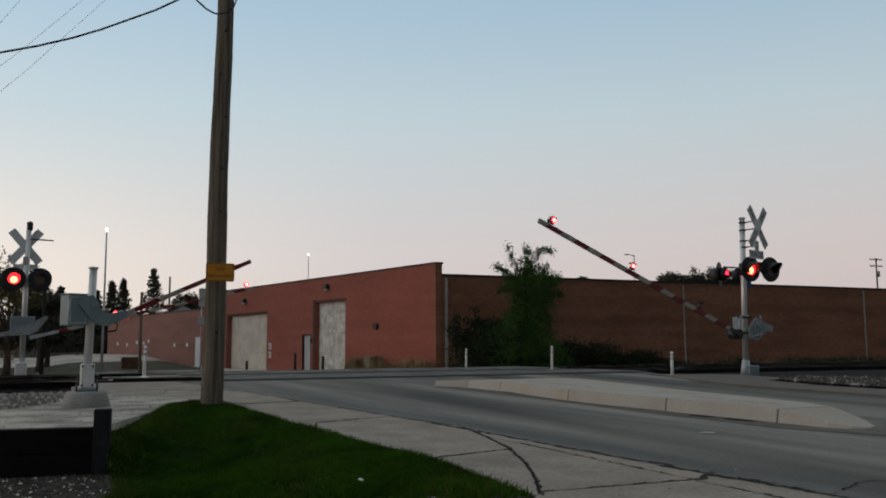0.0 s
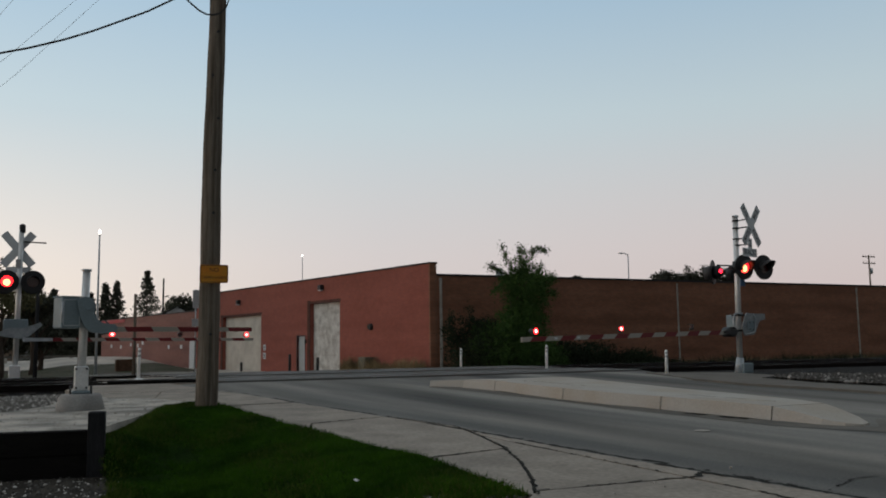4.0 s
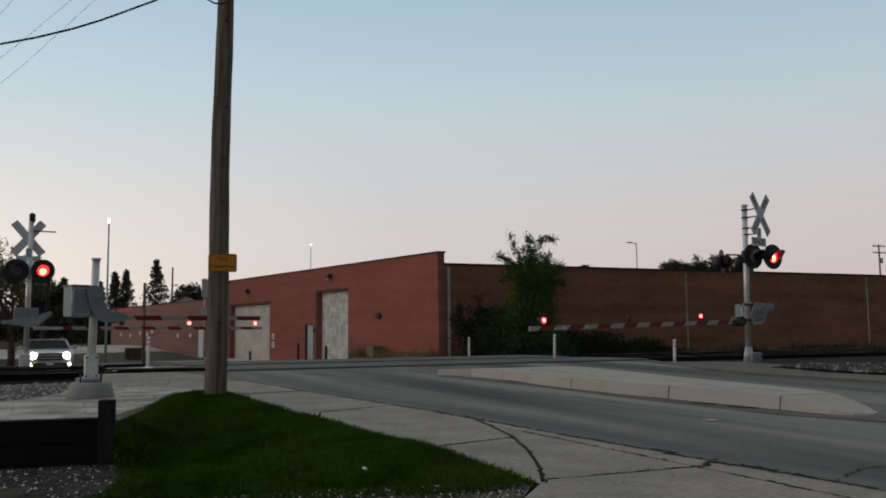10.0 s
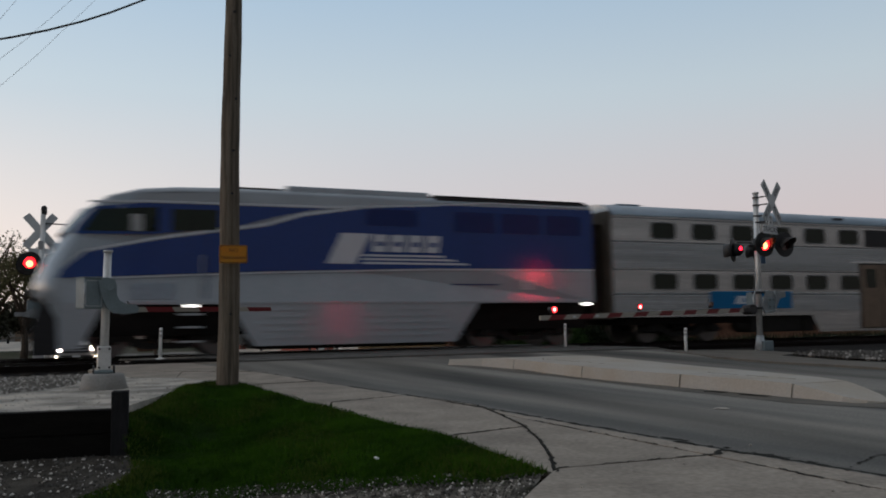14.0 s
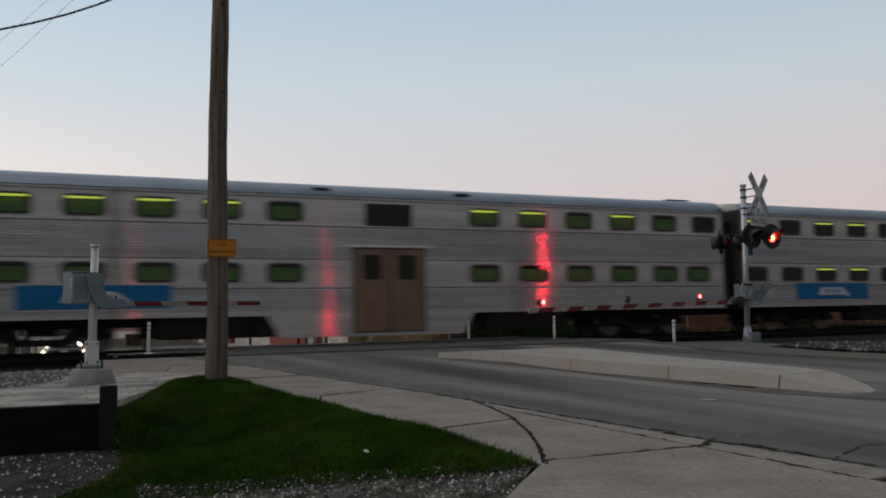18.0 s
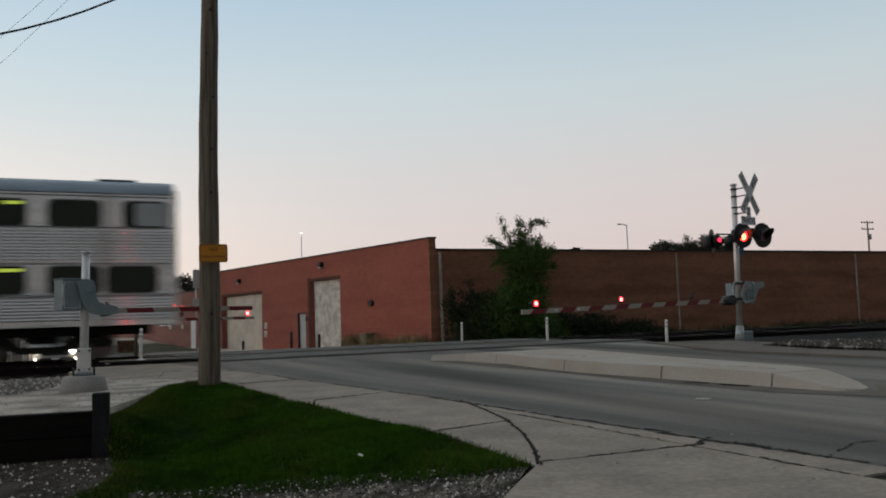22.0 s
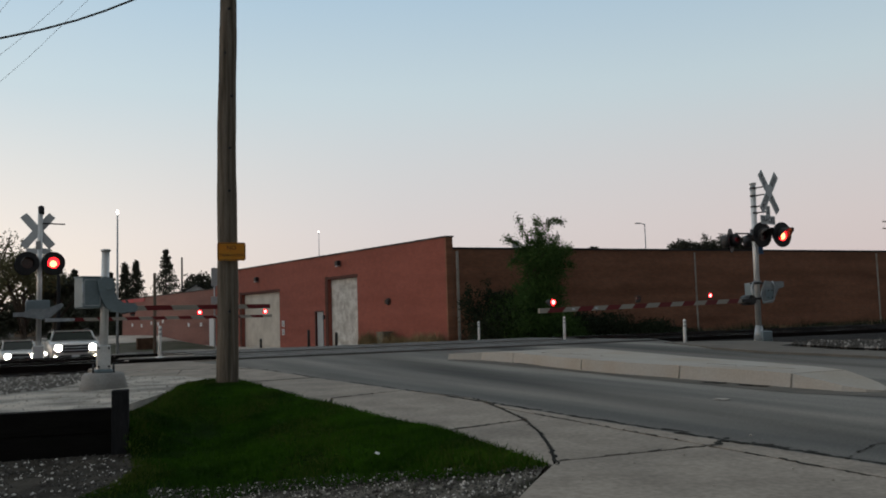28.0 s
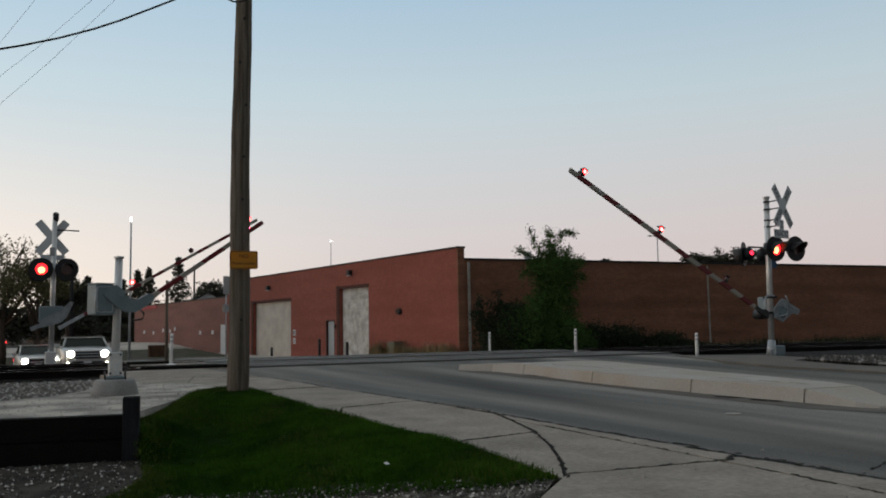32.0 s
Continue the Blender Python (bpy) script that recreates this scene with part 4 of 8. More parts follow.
cloud("shoulder_stones", *stones(rng, pts, sz), M_GREYSTONE, None, "loose grey stones between the apron and the track", "ballast")
pts, sz = [], []
for _ in range(60000):
    if rng.random() < 0.7:
        u, v = 14.9 + 8 * rng.random(), 10.5 + 6.5 * rng.random()
        if u < 15.6 + max(0, 13.5 - v) * 0.25 + (1.2 if 15.2 < v < 18 else 0):
            continue
        if u > 21 or v > 16.6 - 0.9 * (u - 16.2) or rng.random() < 0.45:
            continue
        z = G(u, v) + 0.03
    else:
        u, v = -9 + 10.4 * rng.random(), 17.4 + 2.0 * rng.random()
        if rng.random() < 0.6:
            continue
        z = bed_h(u, v) - 0.03
    s = 0.035 + 0.06 * rng.random() ** 1.5
    pts.append((u, v, z + 0.012))
    sz.append(s)
cloud("ballast_stones", *stones(rng, pts, sz), M_STONE, None, "coarse grey ballast stones beside the tracks", "ballast")
tagged(part("gravel_shoulder", sheet([(15.4, 15.4), (15.2, 13.6), (15.7, 11.6), (17.4, 6.0), (60, 6), (60, 19.0), (16.6, 19.0), (16.6, 16.0)], G, 0.0, 5, 0.5), M_BALLAST), "dark gravel shoulder beside the track", "gravel", kind="structure")

# ---------- brick building ----------
CX, CY = 18.4, 40.7
YAW = math.degrees(math.atan2(0.9776, -0.2104))
FACE = pose(CX, CY, 0, 0, 0, YAW)   # x runs along the street front, y into the street (minus), z up
BASE = -0.9


def wall_with_holes(x0, x1, z0, z1, holes, y0, y1):
    """A wall slab from y0 to y1 with rectangular openings cut through it."""
    bm = bmesh.new()
    xs = sorted({x0, x1, *[h[0] for h in holes], *[h[1] for h in holes]})
    zs = sorted({z0, z1, *[h[2] for h in holes], *[h[3] for h in holes]})
    solid = {}
    for i in range(len(xs) - 1):
        for j in range(len(zs) - 1):
            mx, mz = (xs[i] + xs[i + 1]) / 2, (zs[j] + zs[j + 1]) / 2
            solid[i, j] = not any(h[0] < mx < h[1] and h[2] < mz < h[3] for h in holes)
    cache = {}

    def vert(i, j, y):
        key = (i, j, y)
        if key not in cache:
            cache[key] = bm.verts.new((xs[i], y, zs[j]))
        return cache[key]
    for (i, j), ok in solid.items():
        if not ok:
            continue
        for y in (y0, y1):
            bm.faces.new([vert(i, j, y), vert(i + 1, j, y), vert(i + 1, j + 1, y), vert(i, j + 1, y)])
        for di, dj, ea, eb in ((-1, 0, (i, j), (i, j + 1)), (1, 0, (i + 1, j), (i + 1, j + 1)), (0, -1, (i, j), (i + 1, j)), (0, 1, (i, j + 1), (i + 1, j + 1))):
            if not solid.get((i + di, j + dj), False):
                bm.faces.new([vert(*ea, y0), vert(*eb, y0), vert(*eb, y1), vert(*ea, y1)])
    bmesh.ops.recalc_face_normals(bm, faces=bm.faces[:])
    return bm


bld = thing("warehouse", "low red brick warehouse with a stepped parapet and roller doors", "building", FACE)
# the street side is at local y = 0 and the inside at negative or positive y
side = -1 if (FACE.to_3x3() @ Vector((0, 1, 0))).x < 0 else 1
INY = side  # inward direction
D2 = (9.05, 12.7, BASE, 3.62)
MAN = (13.35, 14.38, BASE, 1.61)
D1 = (19.65, 26.2, BASE, 3.2)
part("front_wall", wall_with_holes(0.0, 31.3, BASE, 5.12, [D2, MAN, D1], 0, 0.35 * INY), M_BRICK_RED, bld, "red painted brick street front")
part("front_coping", B(-0.05, 31.35, -0.05 * INY, 0.40 * INY, 5.12, 5.2), M_COPING, bld)
for nm, dd in (("tall_roller_door", D2), ("wide_roller_door", D1)):
    x0, x1, z0, z1 = dd
    dm = M_PEELDOOR if nm[0] == "t" else M_WHITE_DOOR
    d = part(nm, B(x0, x1, 0.30 * INY, 0.34 * INY, z0, z1), dm, bld, "peeling pale sectional door" if nm[0] == "t" else "cream sectional roller door")
    npan = 7 if nm[0] == "t" else 6
    for i in range(npan):
        h = (z1 - z0) / npan
        part("door_panel", B(x0 + 0.02, x1 - 0.02, 0.262 * INY, 0.302 * INY, z0 + i * h + 0.012, z0 + (i + 1) * h - 0.012, None, 0.008), dm, d)
    part("reveal", B(x1 - 0.001, x1 + 0.35, -0.004 * INY, 0.03 * INY, z0, z1 + 0.2), M_REVEAL, bld, "dark painted door surround")
    part("lintel", B(x0 - 0.1, x1, -0.006 * INY, 0.028 * INY, z1, z1 + 0.16), M_REVEAL, bld)
md_ = part("staff_door", B(MAN[0], MAN[1], 0.12 * INY, 0.17 * INY, BASE, MAN[3], None, 0.01), M_GREYDOOR, bld, "pale grey steel staff door")
part("handle", C((MAN[0] + 0.12, 0.08 * INY, 0.2), (MAN[0] + 0.12, 0.08 * INY, 0.35), 0.02), M_BLACK, md_)
part("door_frame", ring(bmesh.new(), [(MAN[0] - 0.07, BASE), (MAN[1] + 0.07, BASE), (MAN[1] + 0.07, MAN[3] + 0.07), (MAN[0] - 0.07, MAN[3] + 0.07)], [(MAN[0], BASE), (MAN[1], BASE), (MAN[1], MAN[3]), (MAN[0], MAN[3])], "y", -0.01 * INY, 0.1 * INY), M_COPING, bld)
# long wall facing the railway, in the world's axes
INV = FACE.inverted()


def side_box(u0, u1, v0, v1, z0, z1, bev=0.0):
    return B(u0, u1, v0, v1, z0, z1, INV, bev)


wall_e = part("railway_wall", B(0, 70, 0, 0.35, BASE, 4.5), M_BRICK_DARK, bld, "long weathered brown brick wall facing the railway")
wall_e.matrix_parent_inverse = INV
wall_e.matrix_basis = pose(CX + 0.36, CY, 0)
part("corner_pier", side_box(CX - 0.02, CX + 0.36, CY - 0.04, CY + 0.4, BASE, 5.12), M_BRICK_DARK, bld)
part("corner_cap", side_box(CX - 0.07, CX + 0.42, CY - 0.06, CY + 0.42, 5.12, 5.2), M_COPING, bld)
part("side_coping", side_box(CX + 0.36, CX + 70.5, CY - 0.05, CY + 0.42, 4.5, 4.6), M_COPING, bld)
for u in (34.45, 49.55, 64.6):
    part("pilaster_pipe", side_box(u - 0.035, u + 0.035, CY - 0.08, CY + 0.0, -0.3, 4.4), M_PIPE, bld, "pale downpipe")
part("corner_pipe", side_box(18.93, 19.05, CY - 0.10, CY, -0.4, 4.4), M_PIPE, bld, "pale grey downpipe")
part("roof", P([(0.36, 0.3 * INY), (31, 0.3 * INY), (31, 34 * INY), (0.36 - 6, 60 * INY * 0 + 34 * INY)], "z", 4.3, 4.42), M_ROOF, bld)
part("back_wall", B(31.0, 31.3, 0.35 * INY, 34 * INY, BASE, 4.5), M_BRICK_DARK, bld)
for s, z in ((11.13, 4.55), (23.2, 4.22)):
    wl_ = part("wall_light", B(s - 0.16, s + 0.16, -0.28 * INY, 0.0, z - 0.14, z + 0.16, None, 0.04), M_BLACK, bld, "dark wall-pack light")
    part("lens", B(s - 0.13, s + 0.13, -0.24 * INY, -0.06 * INY, z - 0.2, z - 0.14), M_GREYDOOR, wl_)
al = part("alarm_bell", C((5.57, 0, 2.0), (5.57, -0.16 * INY, 2.0), 0.19, 0.16, 16), M_COPING, bld, "round bell on the wall")
part("bell_cover", B(5.72, 5.9, -0.12 * INY, 0, 1.9, 2.1, None, 0.02), M_CRATE, al)
for z in (0.94, 0.37):
    part("notice", B(18.9, 19.28, -0.02 * INY, 0, z - 0.2, z + 0.2), M_SIGNWHITE, bld, "white notice plate")
    for i in range(3):
        part("print_bar", B(18.96, 19.22, -0.026 * INY, -0.02 * INY, z - 0.12 + 0.09 * i, z - 0.08 + 0.09 * i), M_INK, bld)
part("meter", B(15.0 - 1.9, 13.25, -0.1 * INY, 0, 1.15, 1.4, None, 0.02), M_BLACK, bld)
part("roof_vent", side_box(23.8, 24.1, CY + 2.5, CY + 2.8, 4.4, 5.25), M_STEEL, bld)
part("flue", B(4.6, 4.8, 1.4 * INY, 1.6 * INY, 4.4, 5.45), M_BLACK, bld)

ann = thing("brick_annex", "lower faded red brick annex with small square ports", "building", FACE)
part("annex_wall", B(31.32, 57.0, 0.02 * INY, 0.4 * INY, BASE, 3.9), M_BRICK_PINK, ann)
part("annex_coping", B(31.32, 57.05, -0.03 * INY, 0.45 * INY, 3.9, 3.98), M_COPING, ann)
part("annex_end", B(56.6, 57.0, 0.4 * INY, 20 * INY, BASE, 3.9), M_BRICK_PINK, ann)
part("annex_roof", B(31.32, 56.8, 0.3 * INY, 20 * INY, 3.6, 3.7), M_ROOF, ann)
part("red_fascia", B(49.5, 57.06, -0.06 * INY, -0.03 * INY, 3.55, 3.88), M_REDFASCIA, ann, "red fascia strip")
part("pale_panel", B(31.5, 32.7, -0.03 * INY, 0.02 * INY, BASE, 1.7), M_SIGNWHITE, ann, "tall pale panel")
for s, z in ((34.6, 1.1), (37.5, 1.1), (45.5, 1.3), (47.5, 1.4), (50.5, 1.2), (53.5, 1.3), (44.2, 1.5)):
    part("port", B(s - 0.2, s + 0.2, -0.02 * INY, 0.02 * INY, z - 0.16, z + 0.16), M_SIGNWHITE, ann, "small white port")

# bollards and bins at the building
for s, z1, off in ((10.09, 0.32, 0.9), (20.83, -0.05, 0.9), (14.03, 0.5, 0.7)):
    p = FACE @ Vector((s, -off * INY, 0))
    g0 = T(p.y)
    b = thing("bollard", "short black steel bollard before a door", "bollard", pose(p.x, p.y, g0), "bollards at the doors")
    part("post", tube(bmesh.new(), [(0, 0, -0.05), (0, 0, z1 - g0 - 0.04), (0, 0, z1 - g0)], [0.09, 0.09, 0.05]), M_BLACK, b)
p = FACE @ Vector((5.3, -0.55 * INY, 0))
hv = thing("utility_box", "grey-green utility box against the wall", "utility box", pose(p.x, p.y, T(p.y), 0, 0, YAW))
part("body", B(-0.34, 0.34, -0.28, 0.28, 0, 0.9, None, 0.04), M_OLIVEBOX, hv)
part("lid", B(-0.37, 0.37, -0.31, 0.31, 0.9, 0.97, None, 0.02), M_OLIVEBOX, hv)
part("door_handle", B(-0.03, 0.03, -0.31, -0.28, 0.45, 0.55), M_BLACK, hv)
ss = thing("street_sign", "pale backs of two road signs on a slim post", "road sign", pose(9.85, 60.0, T(60)))
part("post", C((0, 0.05, -0.1), (0, 0.05, 4.9 - T(60)), 0.04, 0.04, 8), M_STEEL, ss)
part("upper_plate", P(rrect(-0.21, 0.21, 3.62 - T(60), 4.84 - T(60), 0.03), "y", -0.006, 0.0), M_SIGNBACK, ss, "bare grey upper plate")
part("lower_plate", P(rrect(-0.24, 0.24, 2.4 - T(60), 2.9 - T(60), 0.03), "y", -0.006, 0.0), M_SIGNBACK, ss)
bn = thing("timber_crate", "low brown timber crate before the annex", "crate", pose(5.97, 66.0, T(66)))
part("crate_base", B(-0.6, 0.6, -0.5, 0.5, 0.0, 0.12), M_CRATE, bn)
for i in range(5):
    part("side_board", B(-0.6, 0.6, -0.53, -0.5, 0.13 + 0.15 * i, 0.26 + 0.15 * i), M_CRATE, bn)
for x in (-0.57, 0.57):
    part("end_panel", B(x - 0.03, x + 0.03, -0.5, 0.5, 0.12, 0.87), M_CRATE, bn)
part("back_panel", B(-0.54, 0.54, 0.47, 0.5, 0.12, 0.87), M_CRATE, bn)


# ---------- crossing signals and gates ----------
def lettering(name, body, size, parent, m, mtl):
    cu = bpy.data.curves.new(name, "FONT")
    cu.body, cu.size, cu.align_x, cu.align_y, cu.extrude = body, size, "CENTER", "CENTER", 0.002
    cu.materials.append(mtl)
    ob = new(name, cu)
    ob.parent = parent
    ob.matrix_basis = m
    return ob


def crossbuck(parent, face_mat, m, words):
    """Two crossed blades; m sets their place and turn."""
    a = []
    for k, (ang, off) in enumerate(((50, 0.0), (-50, 0.006))):
        bm = bmesh.new()
        prism(bm, rrect(-0.61, 0.61, -0.115, 0.115, 0.02, 2), "y", -0.004, 0.004)
        o = part("crossbuck_blade", bm, face_mat, parent)
        o.matrix_basis = m @ pose(0, -off, 0, 0, ang, 0)
        a.append(o)
    if words:
        for o, (w0, w1), yy in ((a[0], ("RAIL", "ROAD"), -0.007), (a[1], ("CROSS", "ING"), -0.007)):
            lettering("lettering", w0, 0.17, o, pose(-0.37, yy, 0, 90), M_INK)
            lettering("lettering", w1, 0.17, o, pose(0.37, yy, 0, 90), M_INK)
    return a


FLASH = []  # (lens part, rest pose, lit in the first phase)


def lens_mesh(r, core, dz, half=0.008, both=False, n=24):
    """A round lens with a bright core on its front (and back), one closed mesh; the front faces -y."""
    bm = bmesh.new()
    angs = [2 * math.pi * k / n for k in range(n)]

    def circle(rad, y, z0):
        return [bm.verts.new((rad * math.cos(a), y, z0 + rad * math.sin(a))) for a in angs]
    fo, fi, bo = circle(r, -half, 0), circle(core, -half - 0.003, dz), circle(r, half, 0)
    bi = circle(core, half + 0.003, dz) if both else None
    for k in range(n):
        j = (k + 1) % n
        bm.faces.new((fo[k], fo[j], fi[j], fi[k])).material_index = 0
        bm.faces.new((bo[k], bo[j], fo[j], fo[k])).material_index = 1
        if both:
            bm.faces.new((bo[j], bo[k], bi[k], bi[j])).material_index = 0
    bm.faces.new(fi).material_index = 2
    bm.faces.new((bi if both else bo)[::-1]).material_index = 2 if both else 1
    bmesh.ops.recalc_face_normals(bm, faces=bm.faces[:])
    return bm


def flasher(parent, m, phase, rear=False):
    """A round signal head: dark background disc, hood, and a lens drum that turns to flash. Faces local -y."""
    h = part("signal_head", tube(bmesh.new(), [(0, 0.02, 0), (0, 0.16, 0), (0, 0.24, 0)], [0.165, 0.16, 0.09], 20), M_BLACK, parent)
    h.matrix_basis = m
    part("background_disc", ring(bmesh.new(), [(0.305 * math.cos(a), 0.305 * math.sin(a)) for a in np.linspace(0, 2 * math.pi, 37)[:-1]], [(0.155 * math.cos(a), 0.155 * math.sin(a)) for a in np.linspace(0, 2 * math.pi, 37)[:-1]], "y", -0.012, 0.012), M_BLACK, h, "black round background disc")
    bm = bmesh.new()
    n = 26 if rear else 18
    low_a = -math.pi / 2 if rear else -0.5
    spread = np.linspace(low_a, math.pi - low_a, n)
    lo = [bm.verts.new((0.165 * math.cos(a), -0.01, 0.165 * math.sin(a))) for a in spread]
    hi = [bm.verts.new((0.165 * math.cos(a), -0.01 - (0.2 if rear else 0.32 * (0.35 + 0.65 * max(0, math.sin(a)))), 0.165 * math.sin(a) - 0.02)) for a in spread]
    for i in range(n - 1):
        f = bm.faces.new((lo[i], lo[i + 1], hi[i + 1], hi[i]))
        f.smooth = True
    o = part("hood", bm, M_HOOD, h)
    s = o.modifiers.new("thick", "SOLIDIFY")
    s.thickness = 0.006
    bm = lens_mesh(0.15, 0.088, -0.03)
    part("bezel", ring(bmesh.new(), [(0.158 * math.cos(a), 0.158 * math.sin(a)) for a in np.linspace(0, 2 * math.pi, 25)[:-1]], [(0.1505 * math.cos(a), 0.1505 * math.sin(a)) for a in np.linspace(0, 2 * math.pi, 25)[:-1]], "y", -0.02, 0.03), M_BLACK, h)
    lens = part("lens", bm, [M_RED_BEAM, M_LENS_OFF, M_RED_BEAM] if rear else [M_RED_ON, M_LENS_OFF, M_RED_HOT], h, "round red signal lens")
    FLASH.append((lens, Matrix.Identity(4), phase))
    return h


def arm_light(parent, x, phase, tip=False, turn=0):
    """A small lamp on top of the arm."""
    size = 0.064 if turn else 0.08
    b = part("arm_lamp", B(x - 0.05, x + 0.05, -0.035, 0.035, 0.075, 0.13, None, 0.012), M_BLACK, parent)
    if tip:
        o = part("lens", lens_mesh(size, size * 0.62, 0.0, 0.02), [M_RED_ON, M_LENS_OFF, M_ARM_HOT], b, "steady red arm light")
        o.matrix_basis = pose(x, -0.025 if turn == 0 else 0.025, 0.155, 0, 0, turn)
        q = part("lens", lens_mesh(0.04, 0.03, 0.0, 0.02), [M_ARM_BACK, M_LENS_OFF, M_ARM_BACK], b, "steady red arm light")
        q.matrix_basis = pose(x, 0.025 if turn == 0 else -0.025, 0.155, 0, 0, turn + 180)
        # unseen visor added to narrow the rear lens's spread of light
        rim = [[(r * math.cos(a), r * math.sin(a)) for a in np.linspace(0, 2 * math.pi, 17)[:-1]] for r in (0.046, 0.041)]
        part("lamp_visor", ring(bmesh.new(), rim[0], rim[1], "y", -0.09, 0.0), M_BLACK, b).matrix_basis = q.matrix_basis
    else:
        o = part("lens", lens_mesh(size, size * 0.62, 0.0, 0.012), [M_RED_ON, M_LENS_OFF, M_ARM_HOT], b, "red arm light")
        FLASH.append((o, pose(x, -0.02 if turn == 0 else 0.02, 0.155, 0, 0, turn), phase))
    part("lamp_hood", P([(x - 0.06, 0.205), (x + 0.06, 0.205), (x + 0.06, 0.215), (x - 0.06, 0.215)], "y", -0.07, 0.07), M_BLACK, b)
    return b


def gate_arm(parent, length, m, lights, mtl, start=0.55, thick=0.055, drop=0.0, turn=0, root=None):
    """A striped barrier arm along local +x from its pivot, tapering."""
    bm = bmesh.new()
    hh = 0.05 if drop == 0 else 0.037
    prism(bm, [(start, -hh - drop), (length, -hh + 0.004 - drop), (length, hh - 0.004 - drop), (start, hh - drop)], "y", -thick / 2, thick / 2)
    a = part("arm", bm, mtl, parent, "red and white striped barrier arm")
    a.matrix_basis = m
    if drop == 0:
        part("arm_root", P([(-0.12, -0.055), (start + 0.12, -0.04), (start + 0.12, 0.04), (-0.12, 0.055)], "y", -thick / 2 - 0.012, thick / 2 + 0.012), root or M_STEEL, a, "dark steel arm root")
    for x, ph, tip in lights:
        arm_light(a, x, ph, tip, turn)
    return a


def mechanism(parent, m):
    """The gate machine: a boxed drive with a cast side plate and counterweight arm."""
    c = part("gate_machine", B(-0.14, 0.14, -0.15, 0.15, -0.225, 0.225, None, 0.02), M_CABINET, parent, "grey gate machine box")
    c.matrix_basis = m
    part("machine_lid", B(-0.15, 0.15, -0.16, 0.16, 0.225, 0.24, None, 0.008), M_CABINET, c)
    part("door_seam", ring(bmesh.new(), rrect(-0.12, 0.12, -0.19, 0.19, 0.02), rrect(-0.11, 0.11, -0.18, 0.18, 0.02), "y", -0.156, -0.15), M_STEEL, c)
    part("hinge", C((-0.15, -0.18, -0.15), (-0.15, -0.18, 0.15), 0.012), M_STEEL, c)
    return c


# -- full signal on the near side: mast, crossbuck, lights, gate --
SIG = (17.28, 17.9)
zs_ = 0.0
sg = thing("crossing_signal", "railroad crossing signal mast with crossbuck, red flashers and striped gate arm", "crossing signal", Matrix.LocRotScale(Vector((SIG[0], SIG[1], zs_)), None, Vector((1.0915,) * 3)))
part("base_casting", P(rrect(-0.2, 0.2, -0.18, 0.18, 0.05), "z", -0.05, 0.06), M_CABINET, sg)
part("junction_box", B(-0.12, 0.19, -0.17, 0.12, 0.06, 0.29, None, 0.02), M_CABINET, sg, "grey cast junction box base")
part("base_collar", C((-0.10, 0, 0.05), (-0.07, 0, 0.42), 0.12, 0.085, 16), M_STEEL, sg)
part("mast", C((-0.08, 0, 0.3), (0.0, 0, 3.92), 0.07, 0.066, 18), M_ALU, sg, "bare aluminium mast")
part("mast_cap", tube(bmesh.new(), [(0, 0, 3.92), (0, 0, 3.95), (0, 0, 3.97)], [0.085, 0.085, 0.03], 16), M_ALU, sg)
for z in (3.82, 3.63, 3.36, 3.2):
    part("clamp", ring(bmesh.new(), [(0.082 * math.cos(a), 0.082 * math.sin(a)) for a in np.linspace(0, 2 * math.pi, 17)[:-1]], [(0.066 * math.cos(a), 0.066 * math.sin(a)) for a in np.linspace(0, 2 * math.pi, 17)[:-1]], "z", z - 0.02, z + 0.02), M_BLACK, sg)
    part("bracket", tube(bmesh.new(), [(0, -0.06, z), (0.05, -0.36, z)], 0.016, 8), M_BLACK, sg)
crossbuck(sg, M_SIGNWHITE, pose(0.09, -0.42, 3.66, 0, 0, 17), True)
tp = part("track_plate", P(rrect(-0.34, 0.34, -0.105, 0.105, 0.02), "y", -0.004, 0.004), M_SIGNWHITE, sg, "white plate with the number of tracks")
tp.matrix_basis = pose(0.03, -0.40, 2.985, 0, 0, 17)
lettering("lettering", "TRACKS", 0.185, tp, pose(0, -0.006, 0, 90), M_INK)
tp2 = part("number_plate", P(rrect(-0.1, 0.1, -0.12, 0.12, 0.02), "y", -0.004, 0.004), M_SIGNWHITE, sg)
tp2.matrix_basis = pose(0.05, -0.40, 3.21, 0, 0, 17)
lettering("lettering", "2", 0.24, tp2, pose(0, -0.006, 0, 90), M_INK)
part("cross_arm", tube(bmesh.new(), [(-0.42, -0.16, 2.62), (-0.2, -0.24, 2.62), (0.36, -0.32, 2.62)], 0.03, 10), M_BLACK, sg)
part("cross_arm", tube(bmesh.new(), [(-0.4, 0.28, 2.72), (0.4, 0.28, 2.72)], 0.02, 10), M_BLACK, sg)
part("arm_collar", C((-0.03, 0, 2.5), (-0.03, 0, 2.8), 0.1, 0.1, 16), M_BLACK, sg)
for y0, y1 in ((-0.32, 0.30),):
    part("arm_strut", tube(bmesh.new(), [(0, y0, 2.66), (0, y1, 2.66)], 0.035, 8), M_BLACK, sg)
flasher(sg, pose(-0.20, -0.42, 2.62, 0, 0, 2), 0)
flasher(sg, pose(0.36, -0.50, 2.62, 0, 0, 2), 1)
flasher(sg, pose(-0.36, 0.48, 2.56, 0, 0, 215), 0, True)
flasher(sg, pose(0.36, 0.48, 2.56, 0, 0, 215), 1, True)
